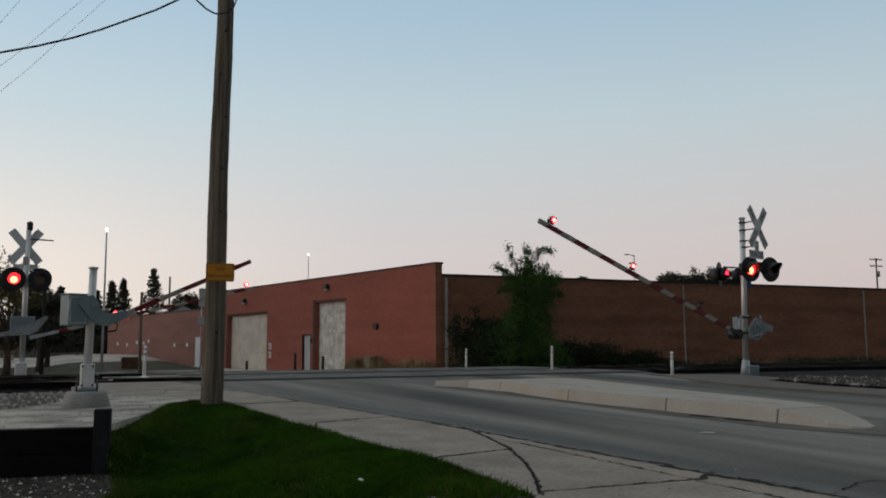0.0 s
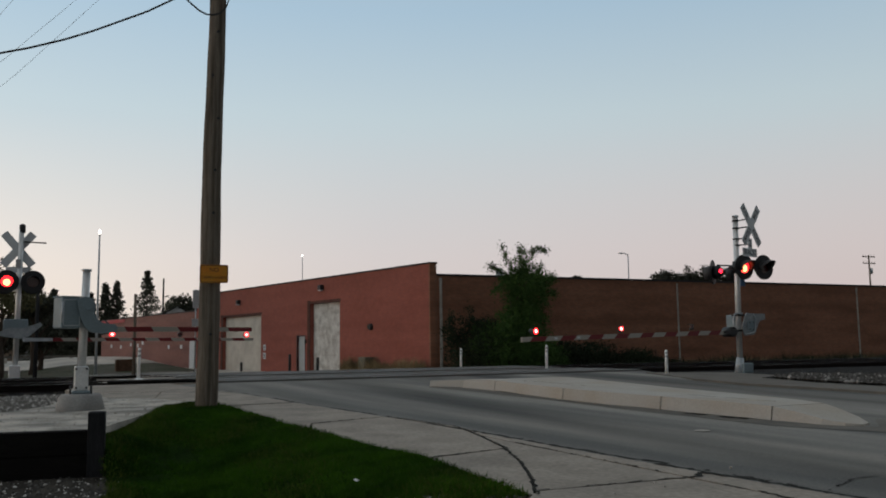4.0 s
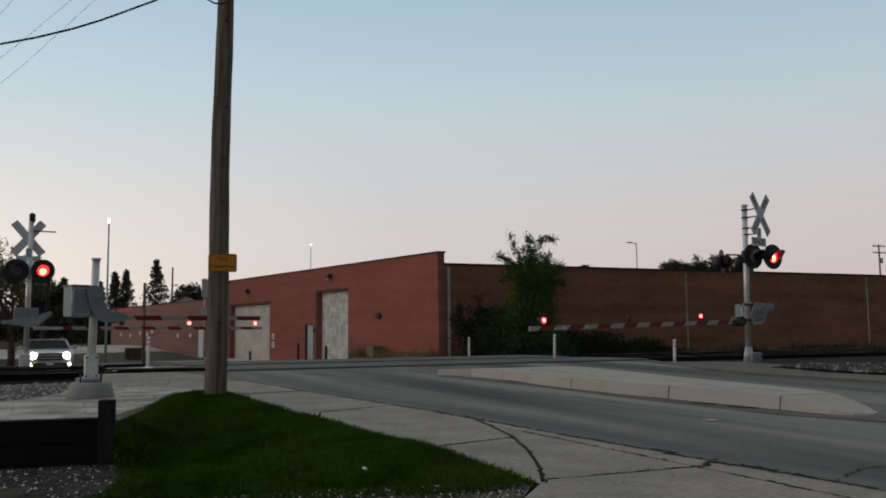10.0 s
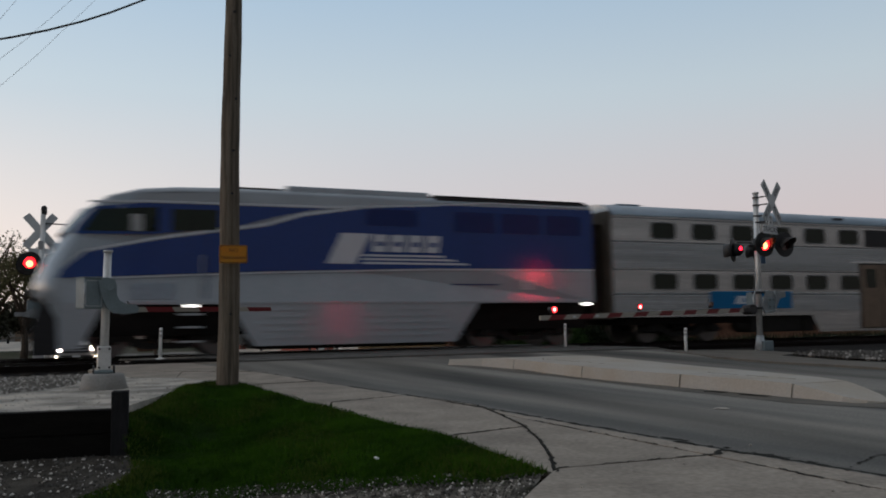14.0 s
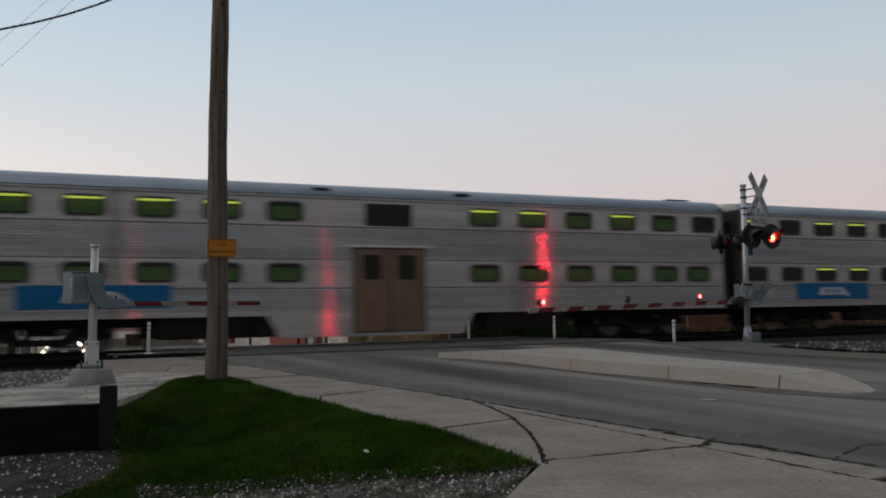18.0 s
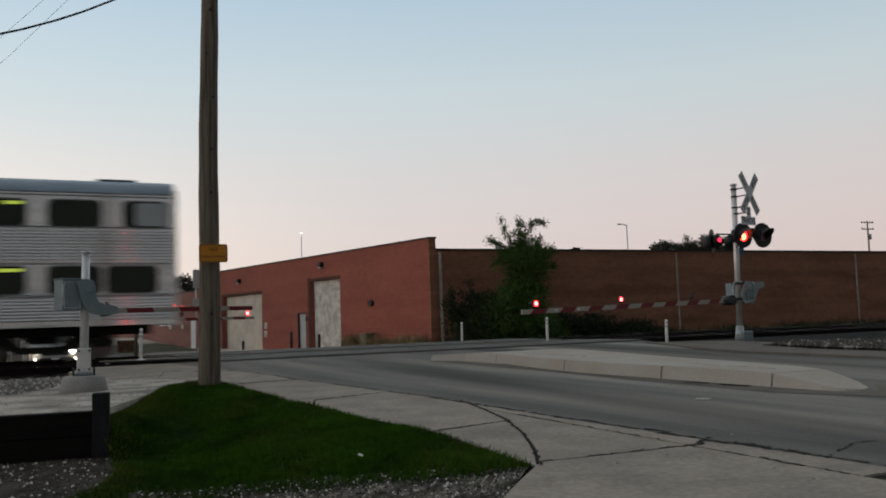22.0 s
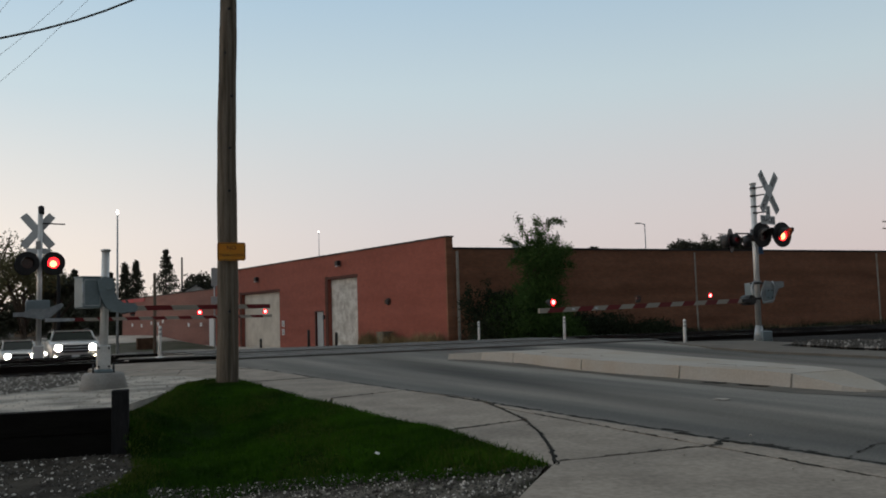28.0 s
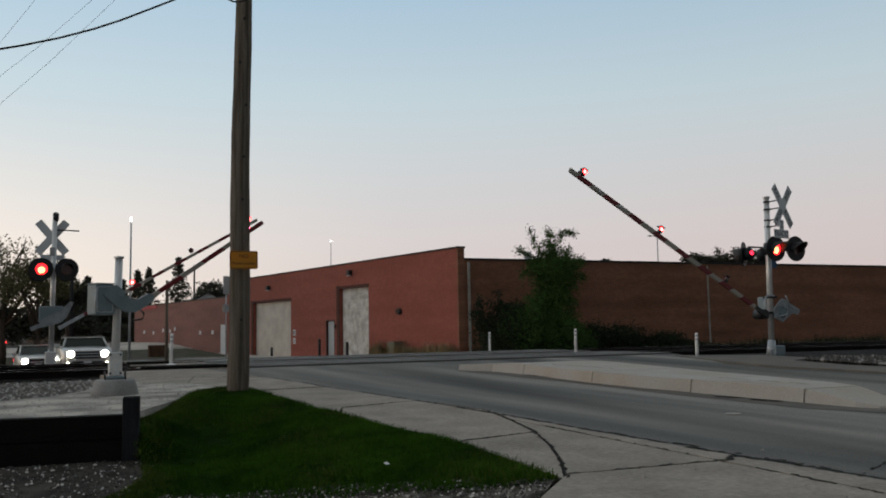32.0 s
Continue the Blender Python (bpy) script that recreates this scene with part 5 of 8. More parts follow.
# rear peep of the lamp that faces the railway
bm = bmesh.new()
prism(bm, [(0.055 * math.cos(a), 0.055 * math.sin(a)) for a in np.linspace(0, 2 * math.pi, 17)[:-1]], "y", -0.012, 0.012, 1)
for f in bm.faces:
    if f.normal.y < -0.9:
        f.material_index = 0
peep = part("lens", bm, [M_RED_DIM, M_LENS_OFF], sg, "red peep light at the back of the lamp")
FLASH.append((peep, pose(-0.36, 0.22, 2.57), 0))
part("blue_tag", B(-0.02, 0.12, -0.10, -0.085, 2.18, 2.36), M_BLUE_TAG, sg, "small blue notice tag")
part("drive_box", B(-0.13, 0.13, 0.1, 0.36, 1.02, 1.48, None, 0.03), M_CABINET, sg, "grey gate drive box")
gm = part("counterweight_plate", P([(0.06, 0.30), (0.12, 0.36), (0.30, 0.34), (0.70, 0.34), (0.70, 0.20), (0.52, 0.16), (0.32, -0.18), (0.02, -0.20), (-0.06, 0.0)], "y", -0.12, -0.08), M_DULLSTEEL, sg, "grey counterweight plate")
gm.matrix_basis = pose(0, 0, 1.10)
part("plate_rib", P([(0.30, 0.30), (0.66, 0.30), (0.66, 0.26), (0.34, 0.26)], "y", -0.135, -0.12), M_DULLSTEEL, gm)
part("plate_weight", B(0.10, 0.30, -0.16, -0.12, -0.10, 0.16, None, 0.01), M_CABINET, gm, "dark bolted weights")
for bx, bz in ((0.14, -0.05), (0.26, -0.05), (0.14, 0.12), (0.26, 0.12)):
    part("weight_bolt", C((bx, -0.175, bz), (bx, -0.16, bz), 0.014, 0.014, 8), M_BLACK, gm)
part("drive_cover", B(-0.10, 0.10, 0.06, 0.10, 1.08, 1.42, None, 0.015), M_DULLSTEEL, sg)
part("drive_clamp", B(-0.17, 0.10, -0.10, 0.12, 1.44, 1.49, None, 0.008), M_BLACK, sg, "dark pipe clamp")
part("drive_clamp", B(-0.17, 0.10, -0.10, 0.12, 1.06, 1.11, None, 0.008), M_BLACK, sg)
part("drive_bracket", tube(bmesh.new(), [(-0.30, -0.13, 1.02), (-0.36, -0.13, 1.35), (-0.28, -0.13, 1.5), (-0.05, -0.13, 1.5)], 0.022, 8), M_STEEL, sg)
part("drive_bracket", tube(bmesh.new(), [(0.30, -0.15, 1.5), (0.36, -0.15, 1.38), (0.32, -0.15, 1.05), (0.0, -0.15, 0.98)], 0.02, 8), M_STEEL, sg)
part("pivot_hub", C((-0.42, -0.2, 1.05), (-0.42, 0.1, 1.05), 0.12, 0.12, 16), M_BLACK, sg)
part("pivot_shaft", C((-0.42, 0.02, 1.05), (0.1, 0.2, 1.08), 0.05, 0.05, 12), M_BLACK, sg)
R_ARM0 = pose(-0.53, -0.3, 1.045, 0, 0, 180 + 12.1)
arm_r = gate_arm(sg, 6.9, R_ARM0, [(1.62, 1, False), (4.05, 0, False), (6.55, 0, True)], M_ARMS[0], 0.3, 0.05, 0.0, 180, M_BLACK)
for x in (6.0, 5.35):
    part("arm_bolt", B(x - 0.04, x + 0.04, -0.034, 0.034, -0.02, 0.02), M_SIGNWHITE, arm_r)

# -- pedestrian gate on its concrete footing --
pg = thing("pedestrian_gate", "grey pedestrian gate machine on a short mast with a striped arm", "crossing gate", pose(0.69, 13.83, 0))
part("footing", tube(bmesh.new(), [(-0.03, 0, -0.12), (-0.03, 0, 0.21), (-0.03, 0, 0.24)], [0.37, 0.29, 0.26], 24), M_FOOTING, pg, "round concrete footing")
part("base_casting", B(-0.16, 0.10, -0.11, 0.11, 0.24, 0.29, None, 0.02), M_CABINET, pg)
for bx in (-0.17, 0.11):
    for by in (-0.11, 0.11):
        part("anchor_bolt", C((bx, by, 0.24), (bx, by, 0.36), 0.010, 0.010, 8), M_BLACK, pg)
sl_ = part("mast_sleeve", B(-0.125, 0.065, -0.09, 0.09, 0.28, 0.64, None, 0.02), M_ALU, pg, "bolted grey steel mast sleeve")
for bx in (-0.10, 0.04):
    for bz in (0.33, 0.60):
        part("sleeve_bolt", C((bx, -0.105, bz), (bx, -0.088, bz), 0.016, 0.016, 8), M_BLACK, sl_)
part("mast", C((-0.03, 0, 0.5), (0.0, 0, 2.04), 0.062, 0.055, 18), M_ALU, pg, "bare aluminium mast")
part("mast_cap", C((0, 0, 2.03), (0, 0, 2.06), 0.07, 0.07, 16), M_ALU, pg)
mechanism(pg, pose(-0.25, -0.08, 1.41, 0, 0, 22))
part("drive_wheel", C((0.03, -0.22, 1.5), (0.03, -0.16, 1.5), 0.05, 0.05, 16), M_CABINET, pg)
part("conduit", tube(bmesh.new(), [(0.28, 0.02, 1.3), (0.36, -0.05, 1.2), (0.34, -0.05, 1.12), (0.2, 0, 1.1)], 0.014, 8), M_BLACK, pg)
# the pivot lies above the arm, at the machine
L_ARM0 = pose(0.0, -0.13, 1.40, 0, 0, 12.1)
arm_l = gate_arm(pg, 2.6, L_ARM0, [], M_ARMS[1], 0.36, 0.03, 0.225)
lb_ = part("arm_lamp", B(2.33, 2.43, 0.015, 0.06, -0.25, -0.20, None, 0.01), M_BLACK, arm_l)
part("lens", C((2.38, 0.06, -0.225), (2.38, 0.068, -0.225), 0.032, 0.031, 16), M_ARM_BACK, lb_, "steady red light that faces the railway")
# unseen tube added to keep this lamp's red off the pavement
hood_ = [[(2.38 + r_ * math.cos(a), -0.225 + r_ * math.sin(a)) for a in np.linspace(0, 2 * math.pi, 17)[:-1]] for r_ in (0.036, 0.034)]
part("lamp_hood", ring(bmesh.new(), hood_[0], hood_[1], "y", 0.04, 0.17), M_BLACK, lb_)
part("cast_bracket", P([(-0.15, 0.19), (-0.04, 0.245), (0.08, 0.22), (0.115, 0.12), (0.11, 0.0), (0.15, -0.09), (0.24, -0.14), (0.40, -0.155), (0.44, -0.20), (0.42, -0.275), (0.24, -0.29), (0.08, -0.275), (-0.02, -0.20), (-0.09, -0.06)], "y", -0.07, 0.03), M_CABINET, arm_l, "cast grey goose-neck bracket")

# -- signal on the far side, seen from behind --
fl = thing("far_crossing_signal", "far crossing signal from behind, bare crossbuck, long gate arm", "crossing signal", pose(-0.43, 28.0, T(28.0)))
part("base_casting", B(-0.16, 0.14, -0.16, 0.16, -0.05, 0.40, None, 0.03), M_ALU, fl, "grey cast junction box base")
part("base_plinth", P(rrect(-0.42, 0.3, -0.3, 0.3, 0.05), "z", -0.12, 0.0), M_FOOTING, fl)
part("mast", C((0, 0, 0.1), (0.03, 0, 4.35), 0.075, 0.07, 18), M_ALU, fl, "bare aluminium mast")
part("bell", tube(bmesh.new(), [(0.05, 0, 4.22), (0.05, 0, 4.26), (0.05, 0, 4.46), (0.05, 0, 4.5)], [0.05, 0.085, 0.085, 0.04], 16), M_BLACK, fl, "black crossing bell")
part("side_rod", tube(bmesh.new(), [(0.03, 0, 3.98), (0.70, 0, 3.96)], 0.02, 8), M_BLACK, fl)
crossbuck(fl, M_SIGNWHITE, pose(-0.04, 0.12, 3.76, 0, 0, -6), False)
tpb = part("track_plate", P(rrect(-0.33, 0.33, -0.085, 0.085, 0.02), "y", -0.004, 0.004), M_SIGNWHITE, fl)
tpb.matrix_basis = pose(-0.02, 0.1, 3.16)
part("plate_stem", B(-0.09, 0.05, -0.1, -0.09, 3.2, 3.45), M_SIGNBACK, fl)
part("cross_arm", tube(bmesh.new(), [(-0.42, 0, 2.75), (0.42, 0, 2.75)], 0.035, 10), M_BLACK, fl)
for x, ph in ((-0.37, 0), (0.37, 1)):
    flasher(fl, pose(x * 1.03 if x > 0 else -0.30, -0.2, 2.80, 0, 0, 6) @ Matrix.Scale(1.06, 4), ph)
    o = part("rear_head", tube(bmesh.new(), [(x, 0.1, 2.75), (x, 0.3, 2.75)], [0.3, 0.2], 18), M_BLACK, fl)
cw = part("counterweight_plate", P([(-0.66, -0.08), (-0.4, -0.08), (-0.2, 0.02), (0.2, 0.02), (0.62, 0.18), (0.68, 0.10), (0.34, -0.22), (0.12, -0.3), (-0.2, -0.25), (-0.45, -0.2), (-0.66, -0.2)], "y", -0.16, -0.10), M_DULLSTEEL, fl, "grey counterweight plate")
cw.matrix_basis = pose(0, 0, 1.45)
part("drive_box", B(-0.35, 0.3, -0.1, 0.3, 1.25, 1.72, None, 0.03), M_CABINET, fl, "grey gate drive box")
FL_ARM0 = pose(0.3, -0.3, 1.20 - T(28.0), 0, 0, 12.1)
arm_f = gate_arm(fl, 6.95, FL_ARM0, [(2.35, 0, False), (4.45, 1, False), (6.7, 0, True)], M_ARMS[2])

# far box post behind the arms (guard signal stub)
st = thing("wooden_stub_post", "short dark post beside the far lane", "post", pose(3.3, 33.0, T(33.0)))
part("post", C((0, 0, -0.1), (0, 0, 3.1), 0.06, 0.05, 10), M_POLE, st)


# -- flexible delineator posts --
def delineator(u, v, z, h):
    d = thing("delineator_post", "slim white plastic delineator post", "delineator", pose(u, v, z), "white delineator posts")
    part("base", tube(bmesh.new(), [(0, 0, -0.03), (0, 0, 0.02), (0, 0, 0.05)], [0.13, 0.12, 0.05], 16), M_PLASTIC, d)
    part("tube", tube(bmesh.new(), [(0, 0, 0.03), (0.004, 0, h * 0.6), (0.012, 0, h - 0.02), (0.012, 0, h)], [0.042, 0.04, 0.04, 0.03], 14), M_PLASTIC, d)
    for zz in (h * 0.72, h * 0.86):
        part("band", C((0.008, 0, zz), (0.009, 0, zz + 0.05), 0.0435, 0.0435, 14), M_SIGNBACK, d, "grey reflective band")


for u, v, z, h in ((2.41, 22.95, 0.125, 0.80), (14.31, 28.95, 0.0, 0.78), (14.27, 22.95, 0.10, 0.76), (14.83, 18.04, 0.0, 0.70)):
    delineator(u, v, z, h)

# ---------- utility pole, sign, wires ----------
up = thing("utility_pole", "weathered round timber utility pole beside the pavement", "utility pole", pose(2.34, 13.19, -0.02))
bm = bmesh.new()
hs = [-0.3 + 0.35 * i for i in range(28)]
tube(bm, [(0.01 * h + 0.012 * math.sin(h * 1.3), 0.01 * math.sin(h), h) for h in hs], [0.163 - 0.0062 * h + 0.003 * math.sin(h * 5.1) for h in hs], 20)
part("shaft", bm, M_POLE, up)
for z, a in ((4.35, -60), (3.55, -75), (5.0, -95), (2.9, -80), (1.1, -85), (5.7, -70)):
    x, y = 0.16 * math.cos(radians(a)), 0.16 * math.sin(radians(a))
    part("bolt", C((x * 0.85, y * 0.85, z), (x * 1.12, y * 1.12, z), 0.02, 0.02, 8), M_BLACK, up)
part("through_bolt_hook", tube(bmesh.new(), [(0.02, -0.15, 6.32), (0.02, -0.26, 6.30), (0.05, -0.3, 6.22)], 0.018, 8), M_STEEL, up)
ns = part("horn_sign", P(rrect(-0.205, 0.205, -0.135, 0.135, 0.03), "y", -0.004, 0.004), M_YELLOW, up, "amber warning plate with two lines of black lettering")
ns.matrix_basis = pose(0.045, -0.2, 1.985, 0, 0, -6)
part("border", ring(bmesh.new(), rrect(-0.197, 0.197, -0.127, 0.127, 0.026), rrect(-0.189, 0.189, -0.119, 0.119, 0.022), "y", -0.007, -0.004), M_INK, ns)
lettering("lettering", "NO", 0.085, ns, pose(0, -0.006, 0.055, 90), M_SIGNINK)
lettering("lettering", "TRAIN HORN", 0.057, ns, pose(0, -0.006, -0.055, 90), M_SIGNINK)


def cable(name, label, pts, r, mtl=M_WIRE):
    w = thing(name, label, "cable")
    part("strand", tube(bmesh.new(), pts, r, 6), mtl, w)


cable("service_cable", "thick twisted black service cable sagging to the pole", [(2.32, 13.10, 6.54), (1.99, 13.10, 6.28), (1.68, 13.10, 6.07), (1.37, 13.10, 5.86), (1.01, 13.10, 5.66), (0.63, 13.10, 5.45), (0.26, 13.10, 5.27), (-0.20, 13.10, 5.08), (-0.66, 13.10, 4.92), (-1.26, 13.10, 4.74), (-2.09, 13.10, 4.55)], 0.015)
cable("service_cable", "twisted black cable running on past the pole", [(2.35, 13.10, 6.55), (3.08, 13.10, 7.33), (5.20, 13.10, 9.29)], 0.015)
cable("drip_loop", "slack cable loop at the pole top", [(1.82, 12.93, 6.14), (1.95, 12.93, 6.03), (2.08, 12.93, 5.93), (2.20, 12.93, 5.88), (2.30, 12.93, 5.89), (2.40, 12.93, 5.93), (2.49, 12.93, 6.04), (2.54, 12.93, 6.20), (2.57, 12.93, 6.43)], 0.013)
for line in ([(-5.11, 40.00, 10.20), (-2.82, 40.00, 13.33), (-0.53, 40.00, 16.96)],
             [(-5.07, 40.00, 9.58), (-1.43, 40.00, 13.23), (2.43, 40.00, 17.58)],
             [(-5.00, 40.00, 8.25), (-0.97, 40.00, 12.62), (3.38, 40.00, 17.86)]):
    cable("thin_wire", "thin pale overhead wire", line, 0.008, M_GREYWIRE)


# ---------- train ----------
def fluted_steel(name, col, col2):
    """Brushed stainless steel whose streaks run along the coach, with flute shade painted as dark lines."""
    m = mat(name, col, 0.15, 0.85, var=0.16, scale=0.9, fine=6, bump=0.02, col2=col2, stretch=(0.16, 1, 5.0))
    nx_, lx_ = m.node_tree.nodes, m.node_tree.links
    bx_ = nx_["Principled BSDF"]
    bx_.inputs["Roughness"].default_value, bx_.inputs["Anisotropic"].default_value = 0.20, 0.97
    tg_ = nx_.new("ShaderNodeCombineXYZ")
    tg_.inputs[2].default_value = 1.0
    lx_.new(tg_.outputs[0], bx_.inputs["Tangent"])
    # dark lines in the base colour that stand in for shade between the flutes
    co_, wv_, mx_ = nx_.new("ShaderNodeTexCoord"), nx_.new("ShaderNodeTexWave"), nx_.new("ShaderNodeMix")
    wv_.bands_direction = "Z"
    wv_.inputs["Scale"].default_value, wv_.inputs["Distortion"].default_value = 0.314 / 0.08, 0.0
    mx_.data_type, mx_.blend_type = "RGBA", "MULTIPLY"
    src_ = bx_.inputs["Base Color"].links[0].from_socket
    rp_ = nx_.new("ShaderNodeValToRGB")
    rp_.color_ramp.elements[0].position, rp_.color_ramp.elements[0].color = 0.05, (0.74, 0.74, 0.75, 1)
    rp_.color_ramp.elements[1].position, rp_.color_ramp.elements[1].color = 0.45, (1, 1, 1, 1)
    bd_, sp_, dv_ = nx_.new("ShaderNodeValToRGB"), nx_.new("ShaderNodeSeparateXYZ"), nx_.new("ShaderNodeMath")
    dv_.operation = "DIVIDE"
    dv_.inputs[1].default_value = 5.0
    bd_.color_ramp.interpolation = "CONSTANT"
    bd_.color_ramp.elements[0].color, bd_.color_ramp.elements[1].color = (0, 0, 0, 1), (0, 0, 0, 1)
    bd_.color_ramp.elements[1].position = 0.668
    for z_, k_ in ((0.96, 1), (1.66, 0), (2.46, 1)):
        bd_.color_ramp.elements.new(z_ / 5).color = (k_, k_, k_, 1)
    lx_.new(co_.outputs["Object"], sp_.inputs[0])
    lx_.new(sp_.outputs[2], dv_.inputs[0])
    lx_.new(dv_.outputs[0], bd_.inputs[0])
    lx_.new(bd_.outputs[0], mx_.inputs[0])
    lx_.new(co_.outputs["Object"], wv_.inputs["Vector"])
    lx_.new(wv_.outputs["Fac"], rp_.inputs[0])
    lx_.new(src_, mx_.inputs[6])
    lx_.new(rp_.outputs[0], mx_.inputs[7])
    lx_.new(mx_.outputs[2], bx_.inputs["Base Color"])
    return m


M_INOX = fluted_steel("fluted_stainless", (0.90, 0.875, 0.86), (0.70, 0.685, 0.675))
M_INOXGRIMY = fluted_steel("grimy_fluted_stainless", (0.60, 0.59, 0.585), (0.44, 0.435, 0.43))
M_ENDBROWN = mat("grimy_brown_end", (0.095, 0.075, 0.058), 0.7, 0.2, var=0.35, scale=1.5, fine=20)
M_GANGWAY = mat("grimy_gangway", (0.035, 0.027, 0.022), 0.8, var=0.35, scale=3, fine=20)
M_LIVERYDARK = mat("dark_blue_recess", (0.003, 0.018, 0.12), 0.5, 0.0, var=0.1, scale=2, fine=8, bump=0.02)
M_INOXROOF = mat("grey_roof_steel", (0.34, 0.41, 0.48), 0.38, 0.4, var=0.15, scale=0.8, fine=8, bump=0.03)
M_CARGLASS = mat("tinted_window", (0.004, 0.014, 0.008), 0.06, 0.0, var=0.2, scale=2, bump=0, spec=0.3)
M_LITGLASS = glow("lit_saloon_ceiling", (0.62, 0.80, 0.10), 0.46)
M_WARMGLASS = glow("warm_saloon_ceiling", (1.0, 0.70, 0.28), 0.55)
# glowing plates laid on the panes to imitate light from inside
M_DIMGLASS = glow("painted_pane_glow", (0.13, 0.24, 0.04), 0.040)
M_DARKGLASS = glow("painted_faint_pane_glow", (0.10, 0.22, 0.05), 0.012)
M_DOORGLOW = glow("painted_door_pane_glow", (0.42, 0.30, 0.12), 0.05)
M_STEELDULL = mat("dull_window_frame", (0.20, 0.21, 0.22), 0.4, 0.6, var=0.15, scale=3, bump=0.02)
M_UNDER = mat("grimy_underframe", (0.014, 0.012, 0.011), 0.8, 0.2, var=0.35, scale=4, fine=25)
M_TRUCK = mat("grimy_truck_frame", (0.018, 0.015, 0.013), 0.75, 0.3, var=0.35, scale=5, fine=25)
M_TREAD = mat("wheel_steel", (0.16, 0.15, 0.145), 0.4, 0.9, var=0.2, scale=6)
M_LIVERYBLUE = mat("royal_blue_paint", (0.001, 0.036, 0.200), 0.18, 0.0, var=0.08, scale=1, fine=8, bump=0.006, coat=0.1, spec=0.4)
M_LIVERYSILVER = mat("silver_grey_paint", (0.39, 0.43, 0.47), 0.23, 0.3, var=0.08, scale=1, fine=8, bump=0.02)
M_PANELBLUE = mat("bright_blue_panel", (0.004, 0.155, 0.36), 0.55, 0.0, var=0.06, scale=2, bump=0.02, spec=0.2)
M_DOORTAN = mat("brown_grey_door", (0.32, 0.25, 0.18), 0.4, 0.3, var=0.12, scale=2, fine=15, bump=0.03)
M_DOORDARK = mat("dark_brown_door", (0.23, 0.165, 0.12), 0.4, 0.4, var=0.2, scale=2, fine=15, bump=0.03)
M_LOGOWHITE = mat("pale_mark", (0.62, 0.64, 0.68), 0.45, 0.0, var=0.05, scale=2, bump=0)

HALF = 1.52


def truck(parent, x, r=0.46, wb=2.6):
    """A two-axle truck with side frames, springs, axle boxes and four wheels."""
    t = part("truck", B(-0.35, 0.35, -1.05, 1.05, 0.45, 0.75, None, 0.04), M_TRUCK, parent)
    t.matrix_basis = pose(x, 0, 0)
    for s in (-1, 1):
        part("side_frame", P([(-1.75, 0.42), (-1.5, 0.62), (-0.8, 0.66), (-0.45, 0.34), (0.45, 0.34), (0.8, 0.66), (1.5, 0.62), (1.75, 0.42), (1.6, 0.34), (1.0, 0.42), (0.6, 0.2), (-0.6, 0.2), (-1.0, 0.42), (-1.6, 0.34)], "y", s * 1.0 - 0.07, s * 1.0 + 0.07), M_TRUCK, t)
        for sx in (-0.3, 0.0, 0.3):
            part("spring", C((sx, s * 1.04, 0.36), (sx, s * 1.04, 0.66), 0.09, 0.09, 10), M_UNDER, t)
        for a in (-wb / 2, wb / 2):
            part("axle_box", B(a - 0.16, a + 0.16, s * 1.08 - 0.1, s * 1.08 + 0.1, 0.34, 0.6, None, 0.03), M_TRUCK, t)
            part("wheel", tube(bmesh.new(), [(a, s * 0.68, r), (a, s * 0.70, r), (a, s * 0.83, r)], [r + 0.03, r + 0.03, r], 28), M_TREAD, t)
    for a in (-wb / 2, wb / 2):
        part("axle", C((a, -0.9, r), (a, 0.9, r), 0.08, 0.08, 10), M_UNDER, t)
    return t


def side_profile(fine=False):
    """Body section from sill to roof on the near side, fluted between the window bands."""
    pts = [(HALF, 0.86)]
    z = 0.90
    while z < 4.22:
        flute = 0.96 < z < 1.66 or 2.46 < z < 3.34
        d, k = (0.0035, 0.62) if fine else (0.006, 1.0)
        if flute:
            pts += [(HALF, z), (HALF + d * 0.66, z + 0.018 * k), (HALF + d, z + 0.04 * k), (HALF + d * 0.66, z + 0.062 * k)]
            z += 0.08 * k
        else:
            pts.append((HALF, z))
            z += 0.10
    pts.append((HALF, 4.24))
    return pts


ROOF_ARC = [(1.51, 4.28), (1.48, 4.38), (1.40, 4.49), (1.24, 4.58), (0.98, 4.645), (0.65, 4.685), (0.32, 4.71), (0, 4.72)]


def extrude_profile(prof, x0, x1, closed=True, smooth_shade=False):
    bm = bmesh.new()
    a = [bm.verts.new((x0, y, z)) for y, z in prof]
    b = [bm.verts.new((x1, y, z)) for y, z in prof]
    n = len(prof)
    for i in range(n if closed else n - 1):
        j = (i + 1) % n
        f = bm.faces.new((a[i], b[i], b[j], a[j]))
        f.smooth = smooth_shade
    if closed:
        bm.faces.new(a[::-1])
        bm.faces.new(b)
    bmesh.ops.recalc_face_normals(bm, faces=bm.faces[:])
    return bm


